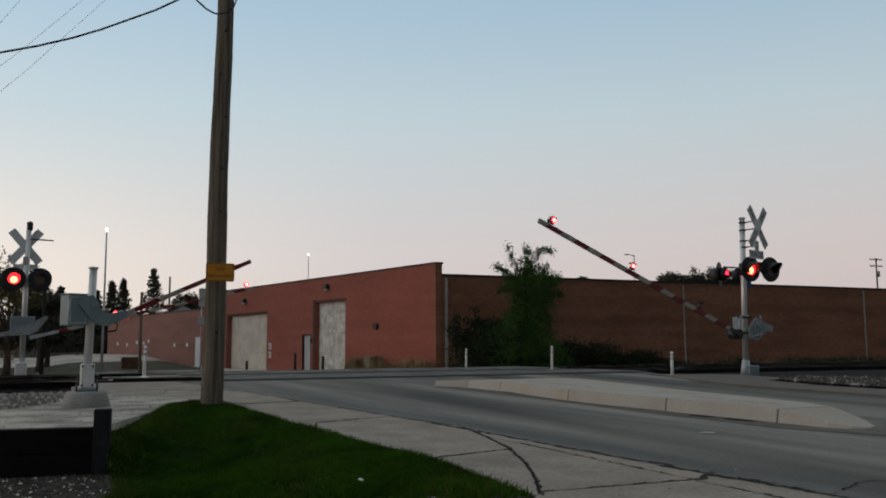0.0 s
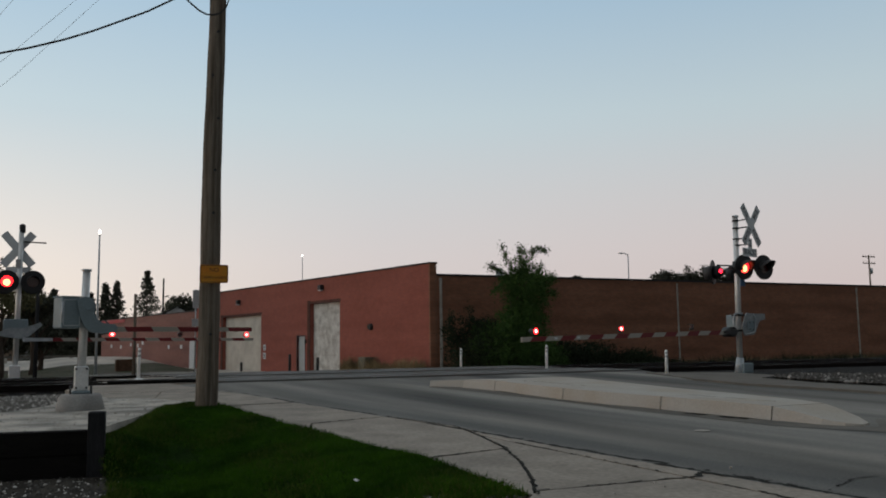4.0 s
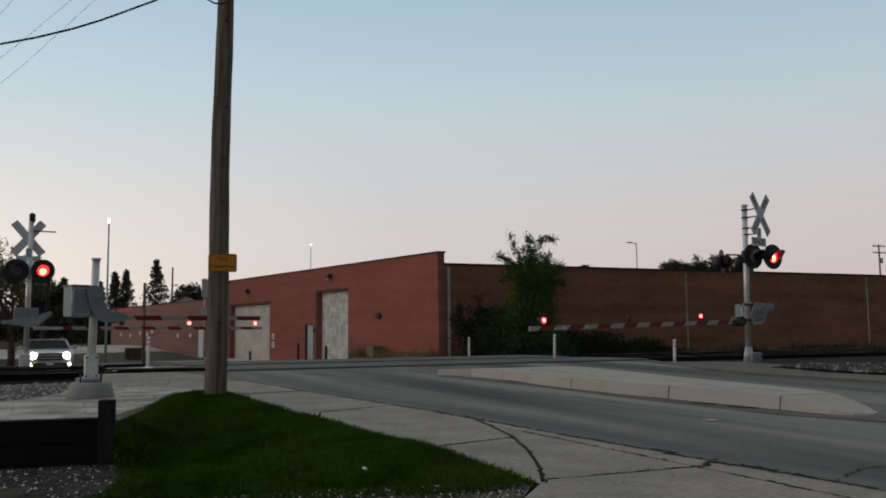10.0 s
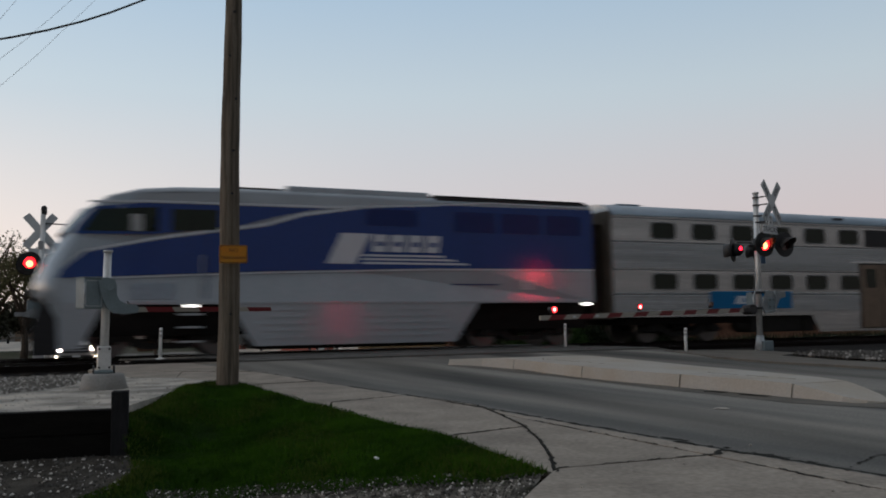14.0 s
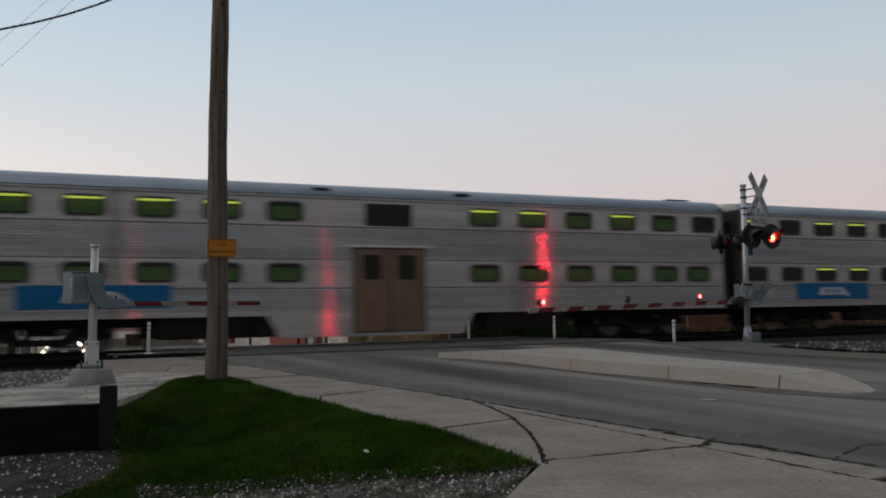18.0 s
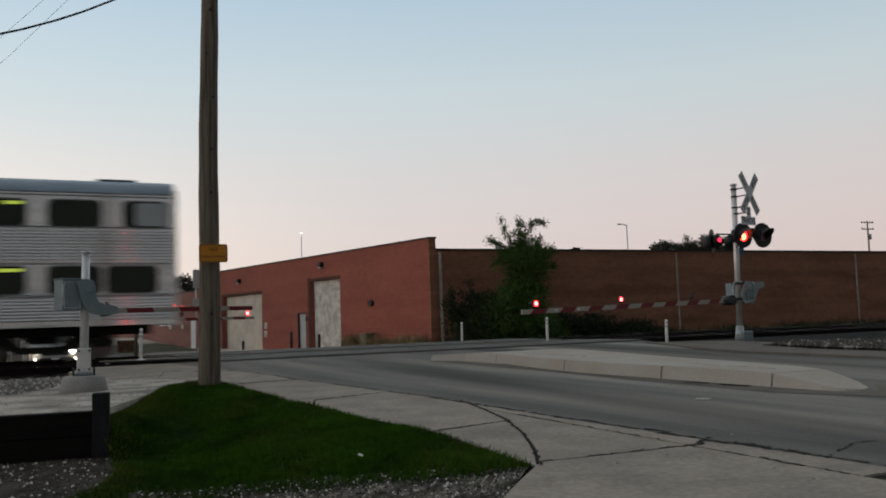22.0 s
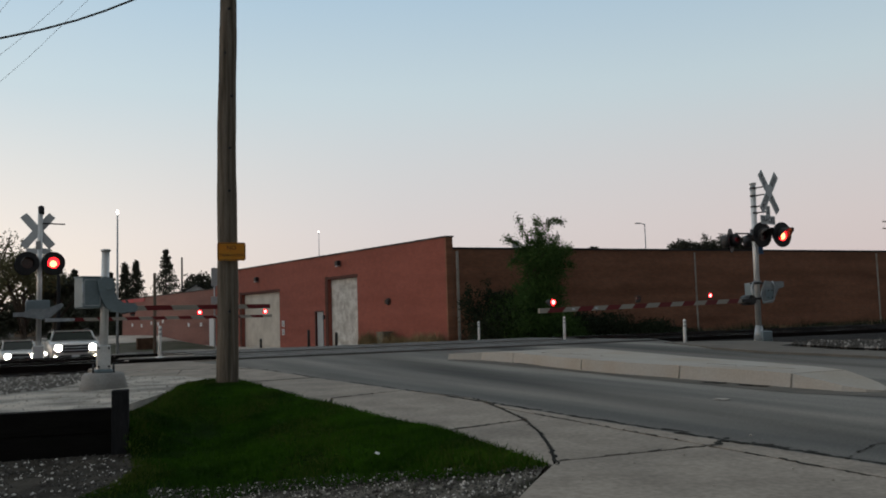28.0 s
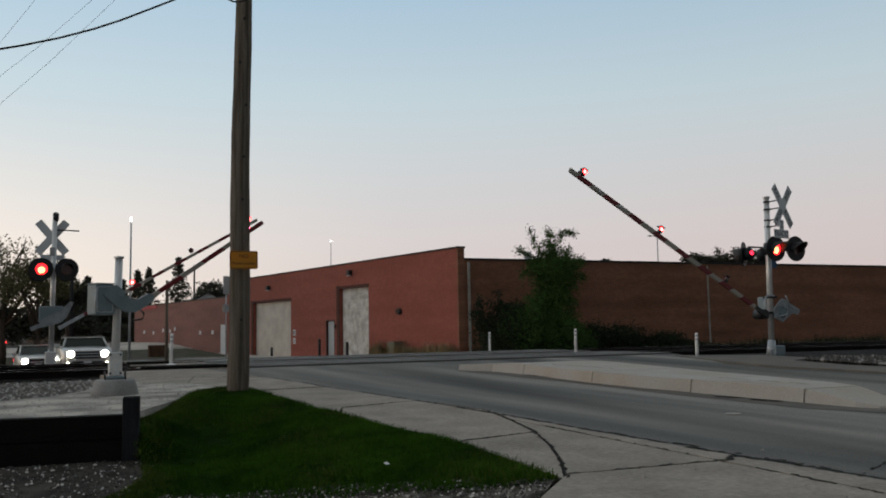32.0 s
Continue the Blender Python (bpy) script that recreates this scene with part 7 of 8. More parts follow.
def car(name, label, paint, L, W, H, hood, fog, upright=0.4):
    """A car facing local -y, its front at y = 0, standing on z = 0."""
    c = thing(name, label, "car")
    w = W / 2
    rows = []
    for y, zb, zt, k in ((0.0, 0.42, hood - 0.28, 0.86), (0.12, 0.26, hood - 0.12, 0.95), (0.5, 0.22, hood - 0.03, 1.0), (1.25, 0.22, hood + 0.04, 1.0), (L * 0.5, 0.22, hood + 0.08, 1.0), (L - 0.5, 0.25, hood + 0.08, 0.99), (L - 0.1, 0.35, hood, 0.94), (L, 0.45, hood - 0.1, 0.9)):
        rows.append([(x_, y, z_) for x_, z_ in ((w * k * 0.9, zb), (w * k, zb + 0.2), (w * k, zt - 0.12), (w * k * 0.93, zt), (0.001, zt + 0.03))])
    rows = [[(x_, y_, z_) for x_, y_, z_ in r] for r in rows]
    bm = bmesh.new()
    rg = []
    for r in rows:
        full = [bm.verts.new(p) for p in r] + [bm.verts.new((-x_, y_, z_)) for x_, y_, z_ in r[::-1]]
        rg.append(full)
    n = len(rg[0])
    for a, b in zip(rg, rg[1:]):
        for i in range(n):
            f = bm.faces.new((a[i], a[(i + 1) % n], b[(i + 1) % n], b[i]))
            f.smooth = True
    bm.faces.new(rg[0][::-1])
    bm.faces.new(rg[-1])
    bmesh.ops.recalc_face_normals(bm, faces=bm.faces[:])
    part("body", bm, paint, c)
    # cabin: glass block with roof
    y0, y1, y2, y3 = 1.15, 1.15 + (H - hood) * (0.5 + upright), L - 0.9, L - 0.25
    cab = bmesh.new()
    lo = [cab.verts.new(p) for p in ((-w * 0.9, y0, hood), (w * 0.9, y0, hood), (w * 0.92, y3, hood), (-w * 0.92, y3, hood))]
    hi = [cab.verts.new(p) for p in ((-w * 0.74, y1, H - 0.05), (w * 0.74, y1, H - 0.05), (w * 0.76, y2, H - 0.05), (-w * 0.76, y2, H - 0.05))]
    cab.faces.new(hi)
    cab.faces.new(lo[::-1])
    for i in range(4):
        j = (i + 1) % 4
        cab.faces.new((lo[i], lo[j], hi[j], hi[i]))
    bmesh.ops.recalc_face_normals(cab, faces=cab.faces[:])
    part("glasshouse", cab, M_CARGLASS, c, "dark car windows")
    part("roof", P([(-w * 0.78, y1 - 0.05), (w * 0.78, y1 - 0.05), (w * 0.79, y2 + 0.05), (-w * 0.79, y2 + 0.05)], "z", H - 0.06, H), paint, c)
    for s in (-1, 1):
        part("pillar", tube(bmesh.new(), [(s * w * 0.91, y0 - 0.02, hood), (s * w * 0.75, y1 - 0.02, H - 0.04)], 0.045, 6), paint, c)
        part("mirror", B(s * (w + 0.02), s * (w + 0.22), y0 + 0.2, y0 + 0.34, hood + 0.02, hood + 0.18, None, 0.03), paint, c)
        part("headlight", tube(bmesh.new(), [(s * w * 0.67, 0.16, hood - 0.25), (s * w * 0.67, -0.02, hood - 0.25)], [0.13, 0.14], 18), M_HEADLIGHT, c, "headlight, lit")
        part("tail_light", B(s * w * 0.62, s * w * 0.97, L - 0.16, L + 0.02, hood - 0.4, hood - 0.18, None, 0.02), M_TAIL, c, "lit red tail light")
        if fog:
            part("fog_light", tube(bmesh.new(), [(s * w * 0.78, 0.12, 0.46), (s * w * 0.78, -0.07, 0.46)], 0.06, 14), M_FOGLIGHT, c, "fog light, lit")
        for yy in (0.85, L - 0.9):
            wh = part("wheel", tube(bmesh.new(), [(s * (w - 0.22), yy, 0.34), (s * (w - 0.01), yy, 0.34)], 0.34, 22), M_TYRE, c)
            part("rim", tube(bmesh.new(), [(s * (w - 0.02), yy, 0.34), (s * (w + 0.005), yy, 0.34)], [0.23, 0.2], 18), M_STEEL, wh)
    part("grille", P(rrect(-w * 0.5, w * 0.5, hood - 0.46, hood - 0.14, 0.05), "y", -0.04, 0.02), M_BLACK, c)
    for zb in (0.24, 0.36) if fog else (0.30,):
        part("grille_bar", B(-w * 0.48, w * 0.48, -0.055, -0.04, hood - zb - 0.02, hood - zb + 0.02), M_STEEL, c)
    part("lower_grille", P(rrect(-w * 0.62, w * 0.62, 0.34, 0.54, 0.05), "y", -0.075, 0.0), M_BLACK, c)
    part("number_plate", B(-0.16, 0.16, -0.09, -0.075, 0.44, 0.54), M_SIGNWHITE, c)
    part("wiper", tube(bmesh.new(), [(-w * 0.5, y0 + 0.0, hood + 0.06), (w * 0.1, y0 + 0.02, hood + 0.07)], 0.012, 6), M_BLACK, c)
    for s in (-1, 1) if fog else ():
        part("roof_rail", tube(bmesh.new(), [(s * w * 0.7, y1 + 0.2, H), (s * w * 0.7, y1 + 0.4, H + 0.05), (s * w * 0.7, y2 - 0.2, H + 0.05), (s * w * 0.7, y2, H)], 0.02, 6), M_BLACK, c)
        part("wheel_arch", B(s * (w - 0.05), s * (w + 0.012), 0.4, 1.3, 0.3, 0.74, None, 0.04), M_CARDARK, c, "dark wheel-arch cladding")
    part("bumper", P(rrect(-w * 0.92, w * 0.92, 0.3, 0.5, 0.06), "y", -0.06, 0.1), M_CARDARK if fog else paint, c)
    return c


suv = car("suv", "silver-grey sport utility vehicle waiting with headlights and fog lights on", M_CARSILVER, 4.8, 2.02, 1.58, 1.10, True)
sedan = car("sedan", "silver sedan waiting behind with headlights on", M_CARSILVER, 4.6, 1.80, 1.46, 0.92, False, 0.9)
far_suv = car("suv", "white sport utility vehicle driving along the far street", M_CARWHITE, 4.7, 1.95, 1.75, 1.05, False, 0.6)
far_wagon = car("station_wagon", "silver station wagon driving along the far street", M_CARSILVER, 4.7, 1.85, 1.5, 0.95, False, 0.8)
far_white = car("suv", "white sport utility vehicle following along the far street", M_CARWHITE, 4.7, 1.95, 1.72, 1.05, False, 0.6)
far_grey = car("sedan", "grey sedan braking along the far street", M_CARSILVER, 4.6, 1.80, 1.44, 0.90, False, 0.9)
# box truck that passes on the far street
bt = thing("box_truck", "white box truck driving along the far street", "truck")
part("cargo_box", B(1.9, 8.2, -1.15, 1.15, 0.95, 2.75, None, 0.04), M_CARWHITE, bt, "white cargo box")
part("cab", P([(0, 0.55), (1.85, 0.55), (1.85, 2.1), (0.75, 2.1), (0.35, 1.35), (0.0, 1.2)], "y", -1.0, 1.0), M_CARWHITE, bt)
part("cab_glass", P([(0.5, 1.4), (1.5, 1.4), (1.5, 1.95), (0.82, 1.95)], "y", -1.015, 1.015), M_CARGLASS, bt)
part("chassis", B(0.3, 8.1, -0.6, 0.6, 0.5, 0.75), M_UNDER, bt)
for x in (0.9, 6.6):
    for s in (-1, 1):
        part("wheel", tube(bmesh.new(), [(x, s * 0.7, 0.42), (x, s * 0.98, 0.42)], 0.42, 20), M_TYRE, bt)


# ---------- trees, shrubs ----------
def tree(name, label, u, v, base, h, trunk_r, crown, n, leaf, mtl, rng, limbs=9, bark=M_BARK, sprays=()):
    """A tapered trunk with limbs; crown: list of (dx, dy, z, rx, rz) lobes filled with small leaves."""
    t = thing(name, label, "tree", pose(u, v, base))
    bm = bmesh.new()
    top = h * 0.75
    tube(bm, [(0.06 * math.sin(z * 2.1), 0.05 * math.cos(z * 1.7), z) for z in np.linspace(-0.1, top, 9)], [trunk_r * (1 - 0.85 * k / 8) for k in range(9)], 10)
    for i in range(limbs):
        lo = crown[i % len(crown)]
        z0 = top * (0.25 + 0.6 * rng.random())
        e = (lo[0] + 0.5 * lo[3] * rng.normal(), lo[1] + 0.5 * lo[3] * rng.normal(), lo[2] + 0.4 * lo[4] * rng.normal())
        m_ = (e[0] * 0.5, e[1] * 0.5, (z0 + e[2]) / 2 + 0.1)
        tube(bm, [(0, 0, z0), m_, e], [trunk_r * 0.4, trunk_r * 0.25, trunk_r * 0.06], 6)
    pts = []
    for path in sprays:
        line = [(x, 0.25 * math.sin(5 * x + i), z) for i, (x, z) in enumerate(path)]
        tube(bm, line, [0.03 - 0.02 * i / (len(line) - 1) for i in range(len(line))], 5)
        for (xa, ya, za), (xb, yb, zb) in zip(line, line[1:]):
            q = rng.random((170, 1))
            w_ = 0.05 + 0.10 * rng.random((170, 1))
            pts.append(np.array([[xa, ya, za]]) * (1 - q) + np.array([[xb, yb, zb]]) * q + rng.normal(0, 1, (170, 3)) * w_ - (0, 0, 0.07))
    part("trunk", bm, bark, t)
    tot = sum(c[3] ** 2 * c[4] for c in crown)
    for cx, cy, cz, rx, rz in crown:
        m_ = int(n * rx * rx * rz / tot)
        clumps = rng.normal(size=(max(6, m_ // 45), 3))
        clumps /= np.linalg.norm(clumps, axis=1)[:, None]
        clumps *= rng.random((len(clumps), 1)) ** 0.4
        pick = clumps[rng.integers(0, len(clumps), m_)] + rng.normal(0, 0.18, (m_, 3))
        pts.append(pick * (rx, rx, rz) + (cx, cy, cz))
    v_, f_ = leaves(rng, np.concatenate(pts), leaf)
    cloud("crown", v_, f_, mtl, t)
    return t


M_LEAFOLIVE = mat("olive_leaf", (0.155, 0.145, 0.075), 0.8, var=0.4, scale=0.9, fine=6, bump=0, col2=(0.08, 0.078, 0.042), spec=0.05)
rt = np.random.default_rng(11)
GB = T(37)
tree("roadside_tree", "young leafy tree with ragged crown before the brick wall", 21.45, 37.0, GB - 0.35, 6.6, 0.11,
     [(0.5, 0, 4.75, 1.25, 0.7), (1.35, 0, 4.75, 0.55, 0.4), (0.3, 0, 5.5, 0.6, 0.55), (0.35, 0, 6.1, 0.26, 0.4), (0.45, 0, 3.9, 1.1, 0.9), (0.45, 0, 2.9, 1.0, 0.9), (0.3, 0, 1.8, 1.25, 1.0), (-1.2, 0, 1.5, 1.3, 1.2), (-0.6, 0, 4.7, 0.4, 0.45), (1.0, 0, 1.1, 1.4, 0.9), (-0.5, 0, 2.9, 0.7, 0.7)], 60000, 0.095, M_LEAF, rt, 16,
     sprays=[[(-0.2, 5.0), (-0.5, 5.55), (-0.76, 6.0), (-0.99, 6.66)], [(-0.3, 4.9), (-0.89, 5.3), (-1.2, 5.55), (-1.45, 5.62)], [(0.3, 5.7), (0.27, 6.3), (0.24, 6.68)], [(0.5, 5.6), (0.74, 6.25), (1.0, 6.5), (1.35, 6.55), (1.63, 6.42)], [(1.0, 5.1), (1.3, 5.5), (1.42, 5.75)], [(1.5, 4.9), (1.85, 5.1), (2.05, 5.15)], [(1.3, 4.3), (1.9, 4.4), (2.2, 4.25)], [(-0.6, 4.4), (-1.0, 4.6), (-1.3, 4.3)]])
tree("tall_shrub", "dense dark shrub before the brick wall", 19.6, 37.6, GB, 3.0, 0.06,
     [(-0.1, 0, 1.0, 1.5, 1.1), (-0.55, 0, 2.45, 0.5, 0.85), (-1.35, 0, 2.1, 0.6, 0.95), (0.3, 0, 2.1, 0.8, 0.7), (0.8, 0, 1.0, 1.2, 1.0)], 17000, 0.11, M_LEAFDARK, rt, 8)
for i, (u, r, z) in enumerate(((24.2, 1.3, 0.9), (26.3, 1.4, 0.8), (28.6, 1.3, 0.6), (22.0, 1.6, 0.9), (30.2, 0.9, 0.35))):
    tree("low_shrub", "low dark shrub along the foot of the brick wall", u, 37.6 + 0.3 * (i % 2), GB, 1.6, 0.04, [(0, 0, z * 0.8, r, z), (0.5, 0, z * 0.5, r * 0.8, z * 0.7)], 8000, 0.11, M_LEAFDARK, rt, 5)

# weeds along the building's foot
wv, wf = [], []
for _ in range(14000):
    if rt.random() < 0.5:
        s = 7.6 * rt.random() ** 0.9
        p = FACE @ Vector((s, -(0.15 + 0.7 * rt.random()) * INY, 0))
        h = (0.35 + 1.0 * rt.random() ** 2) * (0.6 + 0.6 * noise.noise((s * 0.9, 0, 5)))
    else:
        p = Vector((19 + 48 * rt.random(), 40.6 - 3.0 * rt.random(), 0))
        h = (0.2 + 0.75 * rt.random() ** 2) * (0.7 + 0.6 * noise.noise((p.x * 0.4, 2, 5)))
    z = T(p.y) - 0.03
    i = len(wv)
    a = rt.random() * 6.283
    ca, sa = 0.028 * math.cos(a), 0.028 * math.sin(a)
    l0, l1 = rt.normal(0, 0.18, 2) * h
    wv += [(p.x - ca, p.y - sa, z), (p.x + ca, p.y + sa, z), (p.x + l0, p.y + l1, z + abs(h) + 0.1)]
    wf.append((i, i + 1, i + 2))
gv, gf = [], []
for _ in range(26000):
    x, y = 19 + 52 * rt.random(), 40.6 - 3.4 * rt.random() ** 1.5
    h = (0.15 + 0.75 * rt.random() ** 1.5) * (0.75 + 0.6 * noise.noise((x * 0.35, y, 9)))
    a, z = rt.random() * 6.283, T(y) - 0.03
    ca, sa = 0.035 * math.cos(a), 0.035 * math.sin(a)
    l0, l1 = rt.normal(0, 0.22, 2) * h
    i = len(gv)
    gv += [(x - ca, y - sa, z), (x + ca, y + sa, z), (x + l0, y + l1, z + abs(h) + 0.08)]
    gf.append((i, i + 1, i + 2))
cloud("wall_grass", gv, gf, M_LEAFDARK, None, "rank dark grass along the foot of the brick wall", "grass")
cloud("weeds", wv, wf, M_WEED, None, "tall dry weeds along the foot of the walls", "weeds")


def conifer(u, v, h, w, rng):
    t = thing("spruce", "dark pointed spruce against the pale sky", "tree", pose(u, v, T(v) - 0.2), "spruces behind the annex")
    part("trunk", C((0, 0, -0.1), (0, 0, h * 0.95), 0.2, 0.03, 8), M_BARK, t)
    pts = []
    for i in range(26):
        z = h * (0.12 + 0.86 * i / 25)
        r = w * (1 - (z / h)) * (1.2 + 0.7 * rng.random()) + 0.05
        for k in range(11):
            a = rng.random() * 6.283
            m_ = 22
            q = rng.random((m_, 1)) ** 0.7
            br = np.array([[math.cos(a) * r, math.sin(a) * r, -0.25 * r]])
            pts.append(q * br + np.array([[0, 0, z]]) + rng.normal(0, 0.07 + 0.02 * r, (m_, 3)))
    v_, f_ = leaves(rng, np.concatenate(pts), 0.24, 0.5)
    cloud("crown", v_, f_, M_FARLEAF, t)
    return t


rc = np.random.default_rng(21)
for u, h, w in ((11.64, 10.8, 2.5), (8.39, 9.42, 2.0), (7.21, 9.19, 1.9), (1.94, 8.49, 2.2), (5.65, 8.08, 1.8)):
    conifer(u, 104, h, w, rc)


def broadleaf(u, v, h, r, n, leaf=0.3, label="dark broadleaf tree on the skyline", mtl=None):
    lobes = [(0, 0, h - r * 0.75, r, r * 0.75), (-r * 0.6, 0, h - r * 1.2, r * 0.8, r * 0.7), (r * 0.7, 0, h - r * 1.1, r * 0.75, r * 0.7)]
    if v > 80:
        lobes.append((0, 0, h - r * 1.7, r * 1.1, r * 0.8))
    return tree("background_tree", label, u, v, T(v) - 0.1, h, 0.25, lobes, n, leaf, mtl or M_FARLEAF, rc, 10)


for u, h, r in ((-0.71, 6.76, 1.46), (1.34, 6.27, 1.46), (3.3, 6.25, 1.6), (5.29, 5.68, 1.46), (7.18, 5.52, 1.31), (9.23, 5.35, 1.46), (11.18, 4.9, 1.16)):
    broadleaf(u, 112, h, r, 3000, 0.42, "dark clump of trees behind the far street")
broadleaf(17.22, 118, 8.6, 1.86, 5200, 0.35)
broadleaf(-1.82, 62, 6.83, 1.69, 4600, 0.17, "loose leafy tree beside the far lane", M_LEAFOLIVE)
broadleaf(-4.03, 66, 8.24, 2.58, 6800, 0.19, "loose leafy tree beside the far lane", M_LEAFOLIVE)
for u, h, r in ((-5.6, 4.9, 2.0), (-2.2, 4.4, 1.7), (0.6, 4.1, 1.3)):
    broadleaf(u, 76, h, r, 3800, 0.26, "bush beside the far lane in haze-greyed leaf colour")
broadleaf(0.05, 70, 6.13, 1.18, 3200, 0.24)
for u, h, r in ((61.78, 9.64, 1.14), (64.91, 9.93, 1.29), (67.87, 10.09, 1.12), (70.98, 9.81, 0.94), (50.46, 8.58, 0.47)):
    broadleaf(u, 75, h, r, 2200, 0.24, "dark treetops behind the long wall")
# low dark hedge and far tree line that close the view behind the lot
pts = []
for _ in range(30000):
    x = -70 + 76 * rc.random()
    pts.append((x, 108 + 4 * rc.random(), T(108) + (3.0 + 1.6 * noise.noise((x * 0.15, 1, 2))) * rc.random() ** 0.7))
v_, f_ = leaves(rc, np.array(pts), 0.62)
cloud("far_hedge", v_, f_, M_FARLEAF, None, "dark hedge and shrubs along the far street", "hedge")
bm = bmesh.new()
for k in range(60):
    a0, a1 = radians(6 * k), radians(6 * k + 6.2)
    h0 = 9 + 3 * math.sin(k * 1.7) + 2 * math.sin(k * 3.1)
    q = [(600 * math.cos(a0), 600 * math.sin(a0), -3), (600 * math.cos(a1), 600 * math.sin(a1), -3), (600 * math.cos(a1), 600 * math.sin(a1), h0), (600 * math.cos(a0), 600 * math.sin(a0), h0 + 1)]
    bm.faces.new([bm.verts.new(p) for p in q])
tagged(part("backdrop", bm, M_LEAFDARK), "dark distant tree line on the horizon", "distant trees", kind="structure")


# long grey shed across the far street
sh = thing("grey_shed", "long low grey metal shed across the far street", "shed", pose(-9.0, 105.0, T(105) - 0.38))
part("wall", B(-16, 9, 0, 5, -0.1, 2.6), M_SHED, sh)
part("roof", P([(-16.3, 2.6), (9.3, 2.6), (9.3, 2.75), (-16.3, 2.75)], "y", -0.3, 5.3), M_ROOF, sh)
for x in (-12.0, -6.0, 0.0, 5.0):
    part("shed_door", B(x, x + 2.4, -0.05, 0.0, 0.0, 2.1), M_DOORDARK, sh, "dark sliding door")


# low guard rail along the near side of the far street
gr = thing("guard_rail", "low pale steel guard rail on short posts", "guard rail", pose(0, 88.0, TD(0, 88.0)))
part("rail", B(-26, 4.2, -0.03, 0.03, 0.36, 0.56, None, 0.01), M_GUTTER, gr)
for i in range(13):
    part("post", B(-25.6 + 2.4 * i, -25.4 + 2.4 * i, 0.03, 0.15, -0.1, 0.6), M_POSTTIMBER, gr)
for u, w in ((-8.2, 1.1), (-2.4, 0.9), (0.4, 1.0)):
    wb = thing("concrete_block", "pale concrete block before the guard rail", "concrete block", pose(u, 86.6, TD(u, 86.6)), "blocks along the far street")
    part("block", P([(-w / 2, -0.05), (w / 2, -0.05), (w / 2 - 0.06, 0.42), (-w / 2 + 0.06, 0.42)], "y", -0.3, 0.3), M_KERB, wb)


# small house behind the annex
hs2 = thing("small_house", "small white house with a gabled roof behind the annex", "house", pose(16.75, 116, T(116)))
hz = 7.02
part("walls", B(-2.6, 2.6, 0, 6, -0.1, hz - 1.5), M_CARWHITE, hs2)
part("gable", P([(-2.6, hz - 1.5), (2.6, hz - 1.5), (0, hz)], "y", -0.02, 6), M_CARWHITE, hs2)
for s_ in (-1, 1):
    part("roof_slope", P([(0, hz + 0.12), (s_ * 3.0, hz - 1.6), (s_ * 3.0, hz - 1.75), (0, hz - 0.02)], "y", -0.3, 6.3), M_ROOF, hs2)


# ---------- street lamps, far posts ----------
def street_lamp(u, v, h, r, kind):
    z0 = T(v)
    s = thing("street_lamp", {"top": "slim grey street lamp, lit", "bare": "slim grey pole with a small lit head"}.get(kind, "slim grey street lamp with a curved arm"), "street lamp", pose(u, v, z0), "street lamps")
    part("pole", C((0, 0, -0.1), (0, 0, h), r * 1.3, r * 0.7, 10), M_STEEL, s)
    if kind == "bare":
        part("lamp_head", B(-0.1, 0.1, -0.1, 0.1, h, h + 0.12, None, 0.03), M_LAMP, s, "small lit lamp head")
    elif kind == "top":
        part("lamp_head", tube(bmesh.new(), [(0, 0, h - 0.05), (0, 0, h + 0.04), (0, 0, h + 0.2), (0, 0, h + 0.28)], [0.05, 0.08, 0.085, 0.04], 14), M_LAMP, s, "lit lamp head")
    else:
        part("arm", tube(bmesh.new(), [(0, 0, h - 0.5), (-0.05, 0, h - 0.1), (-0.5, 0, h + 0.05), (-0.9, 0, h + 0.05)], 0.05, 8), M_STEEL, s)
        part("lamp_head", B(-1.35, -0.8, -0.14, 0.14, h - 0.02, h + 0.12, None, 0.04), M_STEEL, s)


street_lamp(3.82, 62, 9.30, 0.07, "top")
street_lamp(26.36, 92, 11.51, 0.05, "bare")
street_lamp(64.72, 85, 12.33, 0.08, "arm")
# far utility pole with cross-arms
fp = thing("far_utility_pole", "distant timber utility pole with two cross-arms", "utility pole", pose(137.82, 110, T(110)))
h = 17.12
part("shaft", C((0, 0, -0.1), (0, 0, h), 0.18, 0.13, 8), M_POLE, fp)
for z in (h - 0.3, h - 1.5):
    part("cross_arm", B(-1.6, 1.6, -0.08, 0.08, z - 0.08, z + 0.08), M_POLE, fp)
    for x in (-1.4, -0.7, 0.7, 1.4):
        part("insulator", C((x, 0, z + 0.08), (x, 0, z + 0.3), 0.06, 0.04, 8), M_BLACK, fp)
part("transformer", C((0.45, 0, h - 3.4), (0.45, 0, h - 2.4), 0.28, 0.28, 12), M_STEEL, fp)
for u, v0, h in ((0.19, 55, 5.14), (12.90, 100, 9.37)):
    q = thing("service_pole", "slim dark pole near the far street", "utility pole", pose(u, v0, T(v0)))
    part("shaft", C((0, 0, -0.1), (0, 0, h), 0.12, 0.09, 8), M_POSTTIMBER, q)


# ---------- what moves ----------
# the train's small unevenness of pace, in metres, second by second
PACE = {13: 0.25, 14: 0.0, 16: -0.2, 17: -0.4, 18: -0.6, 19: 0.0, 20: -0.3, 21: 0.2, 22: 0.1}


def train_u(t):
    return 4.04 - 24.23 * (t - 14.5) + PACE.get(int(t), 0.0)


PERIOD, T_AB, T_BA = 1.0990, 0.06, 0.61


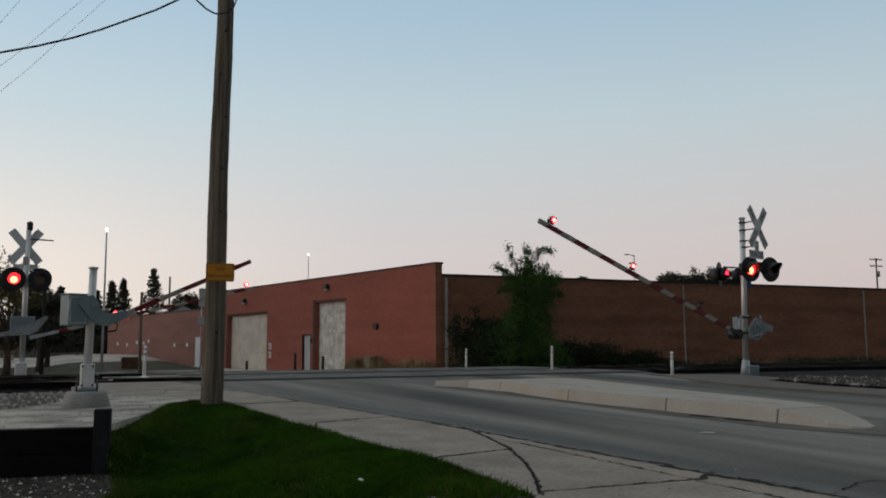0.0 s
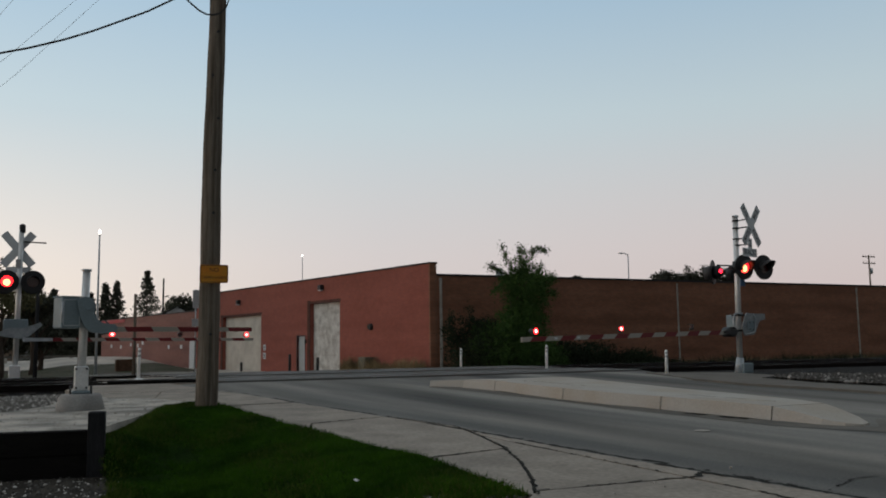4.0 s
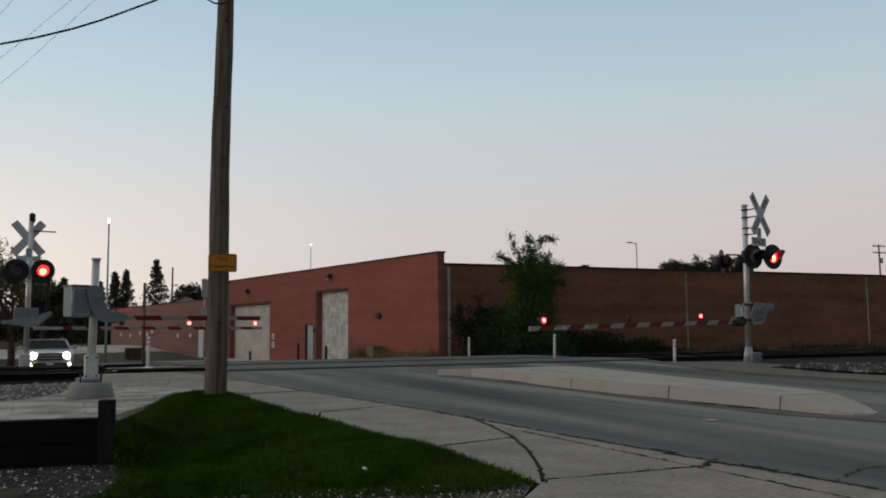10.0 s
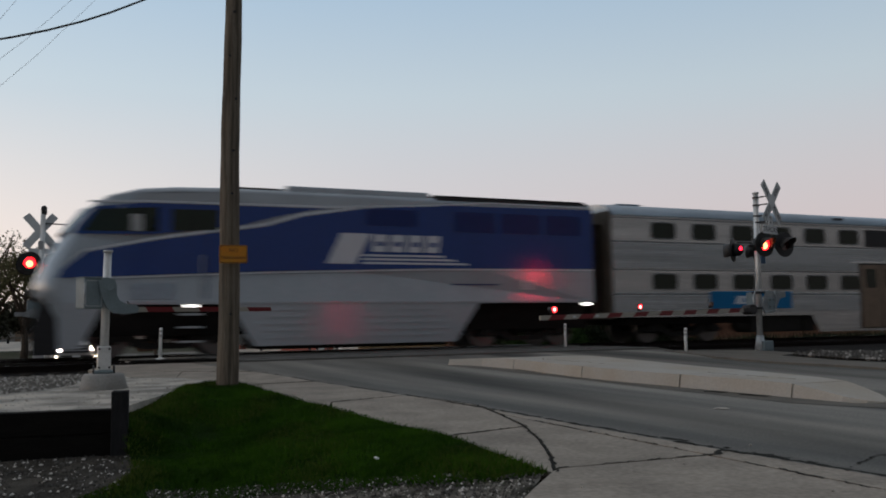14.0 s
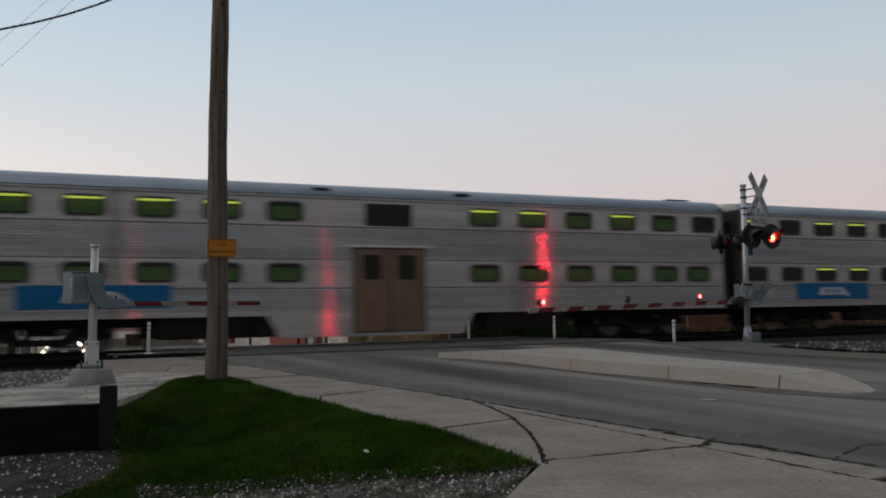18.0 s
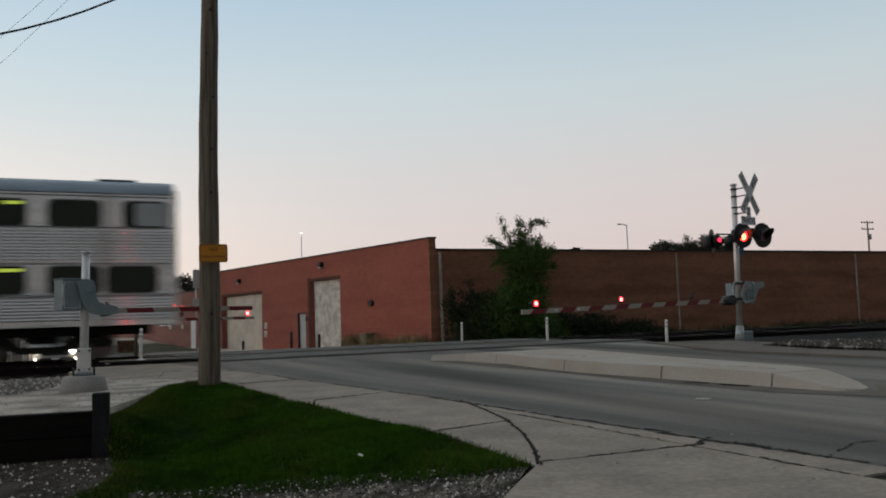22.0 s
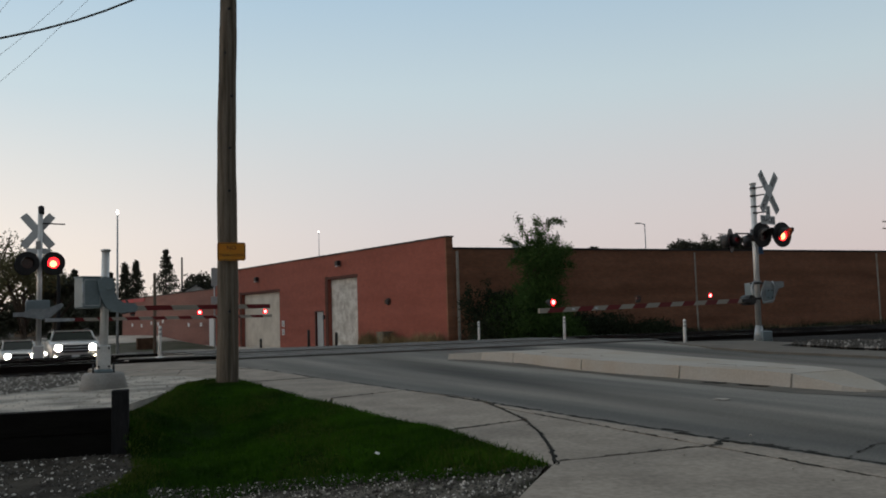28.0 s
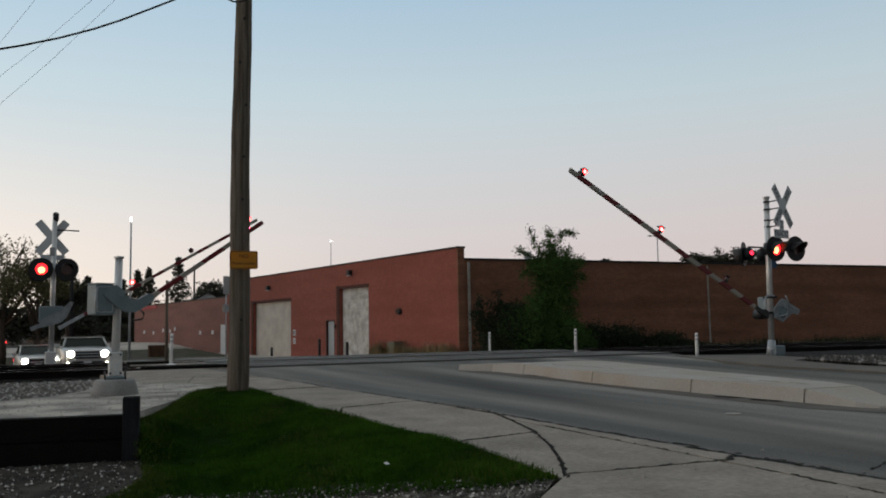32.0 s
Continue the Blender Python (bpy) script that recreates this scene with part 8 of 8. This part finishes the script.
def flash_rows(base, lit_first):
    """Turns of a lens drum: 0 degrees shows the lit side, 180 the dark one."""
    ev = [(T_AB + PERIOD * k, "b") for k in range(30)] + [(T_BA + PERIOD * k, "a") for k in range(30)]
    ev = sorted(e for e in ev if 0.03 < e[0] < 31.93)
    on = lit_first
    ang = 0 if on else 180
    rows = [(0.0, base @ pose(0, 0, 0, 0, 0, ang))]
    for t, to in ev:
        new_on = (to == "a") == lit_first
        na = 0 if new_on else 180
        for k, dt in ((0, -0.05), (1, -0.017), (2, 0.017), (3, 0.05)):
            rows.append((t + dt, base @ pose(0, 0, 0, 0, 0, ang + (na - ang) * k / 3)))
        ang = na
    rows.append((32.0, base @ pose(0, 0, 0, 0, 0, ang)))
    out, last = [], -1
    for t, m in rows:
        if frame(t) > last:
            out.append((t, m))
            last = frame(t)
    return out


ANG_R = [(0, 18.8), (0.5, 14.3), (1, 10.2), (1.5, 6.3), (2, 3.0), (2.5, -0.4), (3, -1.4), (3.5, -1.2), (6, -1.2), (29, -1.1), (29.4, 0.5), (30, 6.5), (30.5, 11.6), (31, 15.7), (31.5, 20.5), (32, 25.0)]
ANG_L = [(0, 24.3), (0.5, 19.6), (1, 14.3), (1.5, 9.1), (2, 5.4), (2.5, 2.3), (3, 0.4), (3.5, 0.0), (6, 0.0), (29, 0.0), (29.5, 2.6), (30, 9.5), (30.5, 16.0), (31, 21.8), (31.5, 28.4), (32, 34.6)]
ANG_F = [(0, 13.8), (0.5, 8.4), (1, 2.6), (1.5, -0.4), (2, -0.1), (2.5, -0.2), (6, -0.2), (28.8, -0.2), (29.5, 2.9), (30, 8.0), (30.5, 13.7), (31, 19.2), (31.5, 25.0), (32, 30.0)]


def motions():
    ticks = [float(t) for t in range(33)]
    walk(loco, [(t, pose(train_u(t), FAR_V, RAIL_Z)) for t in ticks])
    for k, c in enumerate(CARS):
        walk(c, [(t, pose(train_u(t) + 25.91 * k, FAR_V, RAIL_Z)) for t in ticks])
    for ob, m0, table in ((arm_r, R_ARM0, ANG_R), (arm_l, L_ARM0, ANG_L), (arm_f, FL_ARM0, ANG_F)):
        walk(ob, [(t, m0 @ pose(0, 0, 0, 0, -a, 0)) for t, a in table])
    walk(gm, [(t, pose(0, 0, 1.16, 0, (a + 1.2) * 1.0, 0)) for t, a in ANG_R])
    walk(cw, [(t, pose(0, 0, 1.45, 0, -a * 0.8, 0)) for t, a in ANG_F])
    walk(suv, [(t, pose(u, v, TD(u, v), 0, 0, -r)) for t, u, v, r in SUV])
    walk(sedan, [(t, pose(u, v, TD(u, v), 0, 0, -r)) for t, u, v, r in SEDAN])
    walk(bt, [(t, pose(u, 100.5, TD(u, 100.5), 0, 0, 0)) for t, u in BOXT])
    walk(far_suv, [(t, pose(u, 100.5, TD(u, 100.5), 0, 0, -90)) for t, u in FARU])
    for ob, rows in ((far_wagon, FARW), (far_white, FARB)):
        walk(ob, [(t, pose(u, 97.5, TD(u, 97.5), 0, 0, 90)) for t, u in rows])
    walk(far_grey, [(t, pose(u, 100.5, TD(u, 100.5), 0, 0, -90)) for t, u in FARC])
    for lens, base, first in FLASH:
        walk(lens, flash_rows(base, first == 0))


SUV = [(0, -9.8, 80.0, -15), (3.5, -5.6, 64.2, -14), (5.5, -3.27, 55.5, -14), (6.0, -2.2, 51.6, -12), (6.5, -1.78, 49.97, -10), (7.5, -1.02, 47.15, -7), (8.0, -0.72, 46.05, -5), (8.5, -0.43, 44.98, -4), (9.0, -0.21, 44.15, -4), (10.0, 0.33, 42.16, -4), (11.0, 0.66, 40.93, -4), (12.0, 0.82, 40.34, -4), (13.0, 0.82, 40.33, -4), (32.0, 0.82, 40.33, -4)]
SEDAN = [(0, -16, 95, -12), (22.0, -9.0, 74, -12), (24.0, -5.2, 62.5, -10), (25.5, -2.78, 53.65, -8), (27.5, -1.72, 49.74, -6), (28.0, -1.56, 49.2, -6), (28.5, -1.50, 48.95, -6), (29.5, -1.42, 48.62, -6), (31.0, -1.30, 48.2, -6), (32.0, -1.30, 48.2, -6)]
FARU = [(t, 2.52 - 16.6 * (t - 8.8)) for t in (0, 4, 8, 9, 12, 18, 32)]
FARW = [(t, 6.4 + 13.0 * (t - 30.9)) for t in (0, 12, 24, 28, 30, 31, 32)]
FARB = [(t, 2.45 + 14.2 * (t - 30.9)) for t in (0, 12, 24, 28, 30, 31, 32)]
FARC = [(t, 4.0 - 10.6 * (t - 30.0)) for t in (0, 12, 24, 29)] + [(30.0, 4.0), (30.5, -0.9), (30.9, -5.3), (31.2, -7.7), (31.6, -10.2), (32.0, -10.4)]
BOX_U = -0.56
BOXT = [(t, BOX_U - 15.0 * (t - 1.0)) for t in (0, 0.5, 1, 1.5, 2, 4, 8, 16, 32)]
motions()
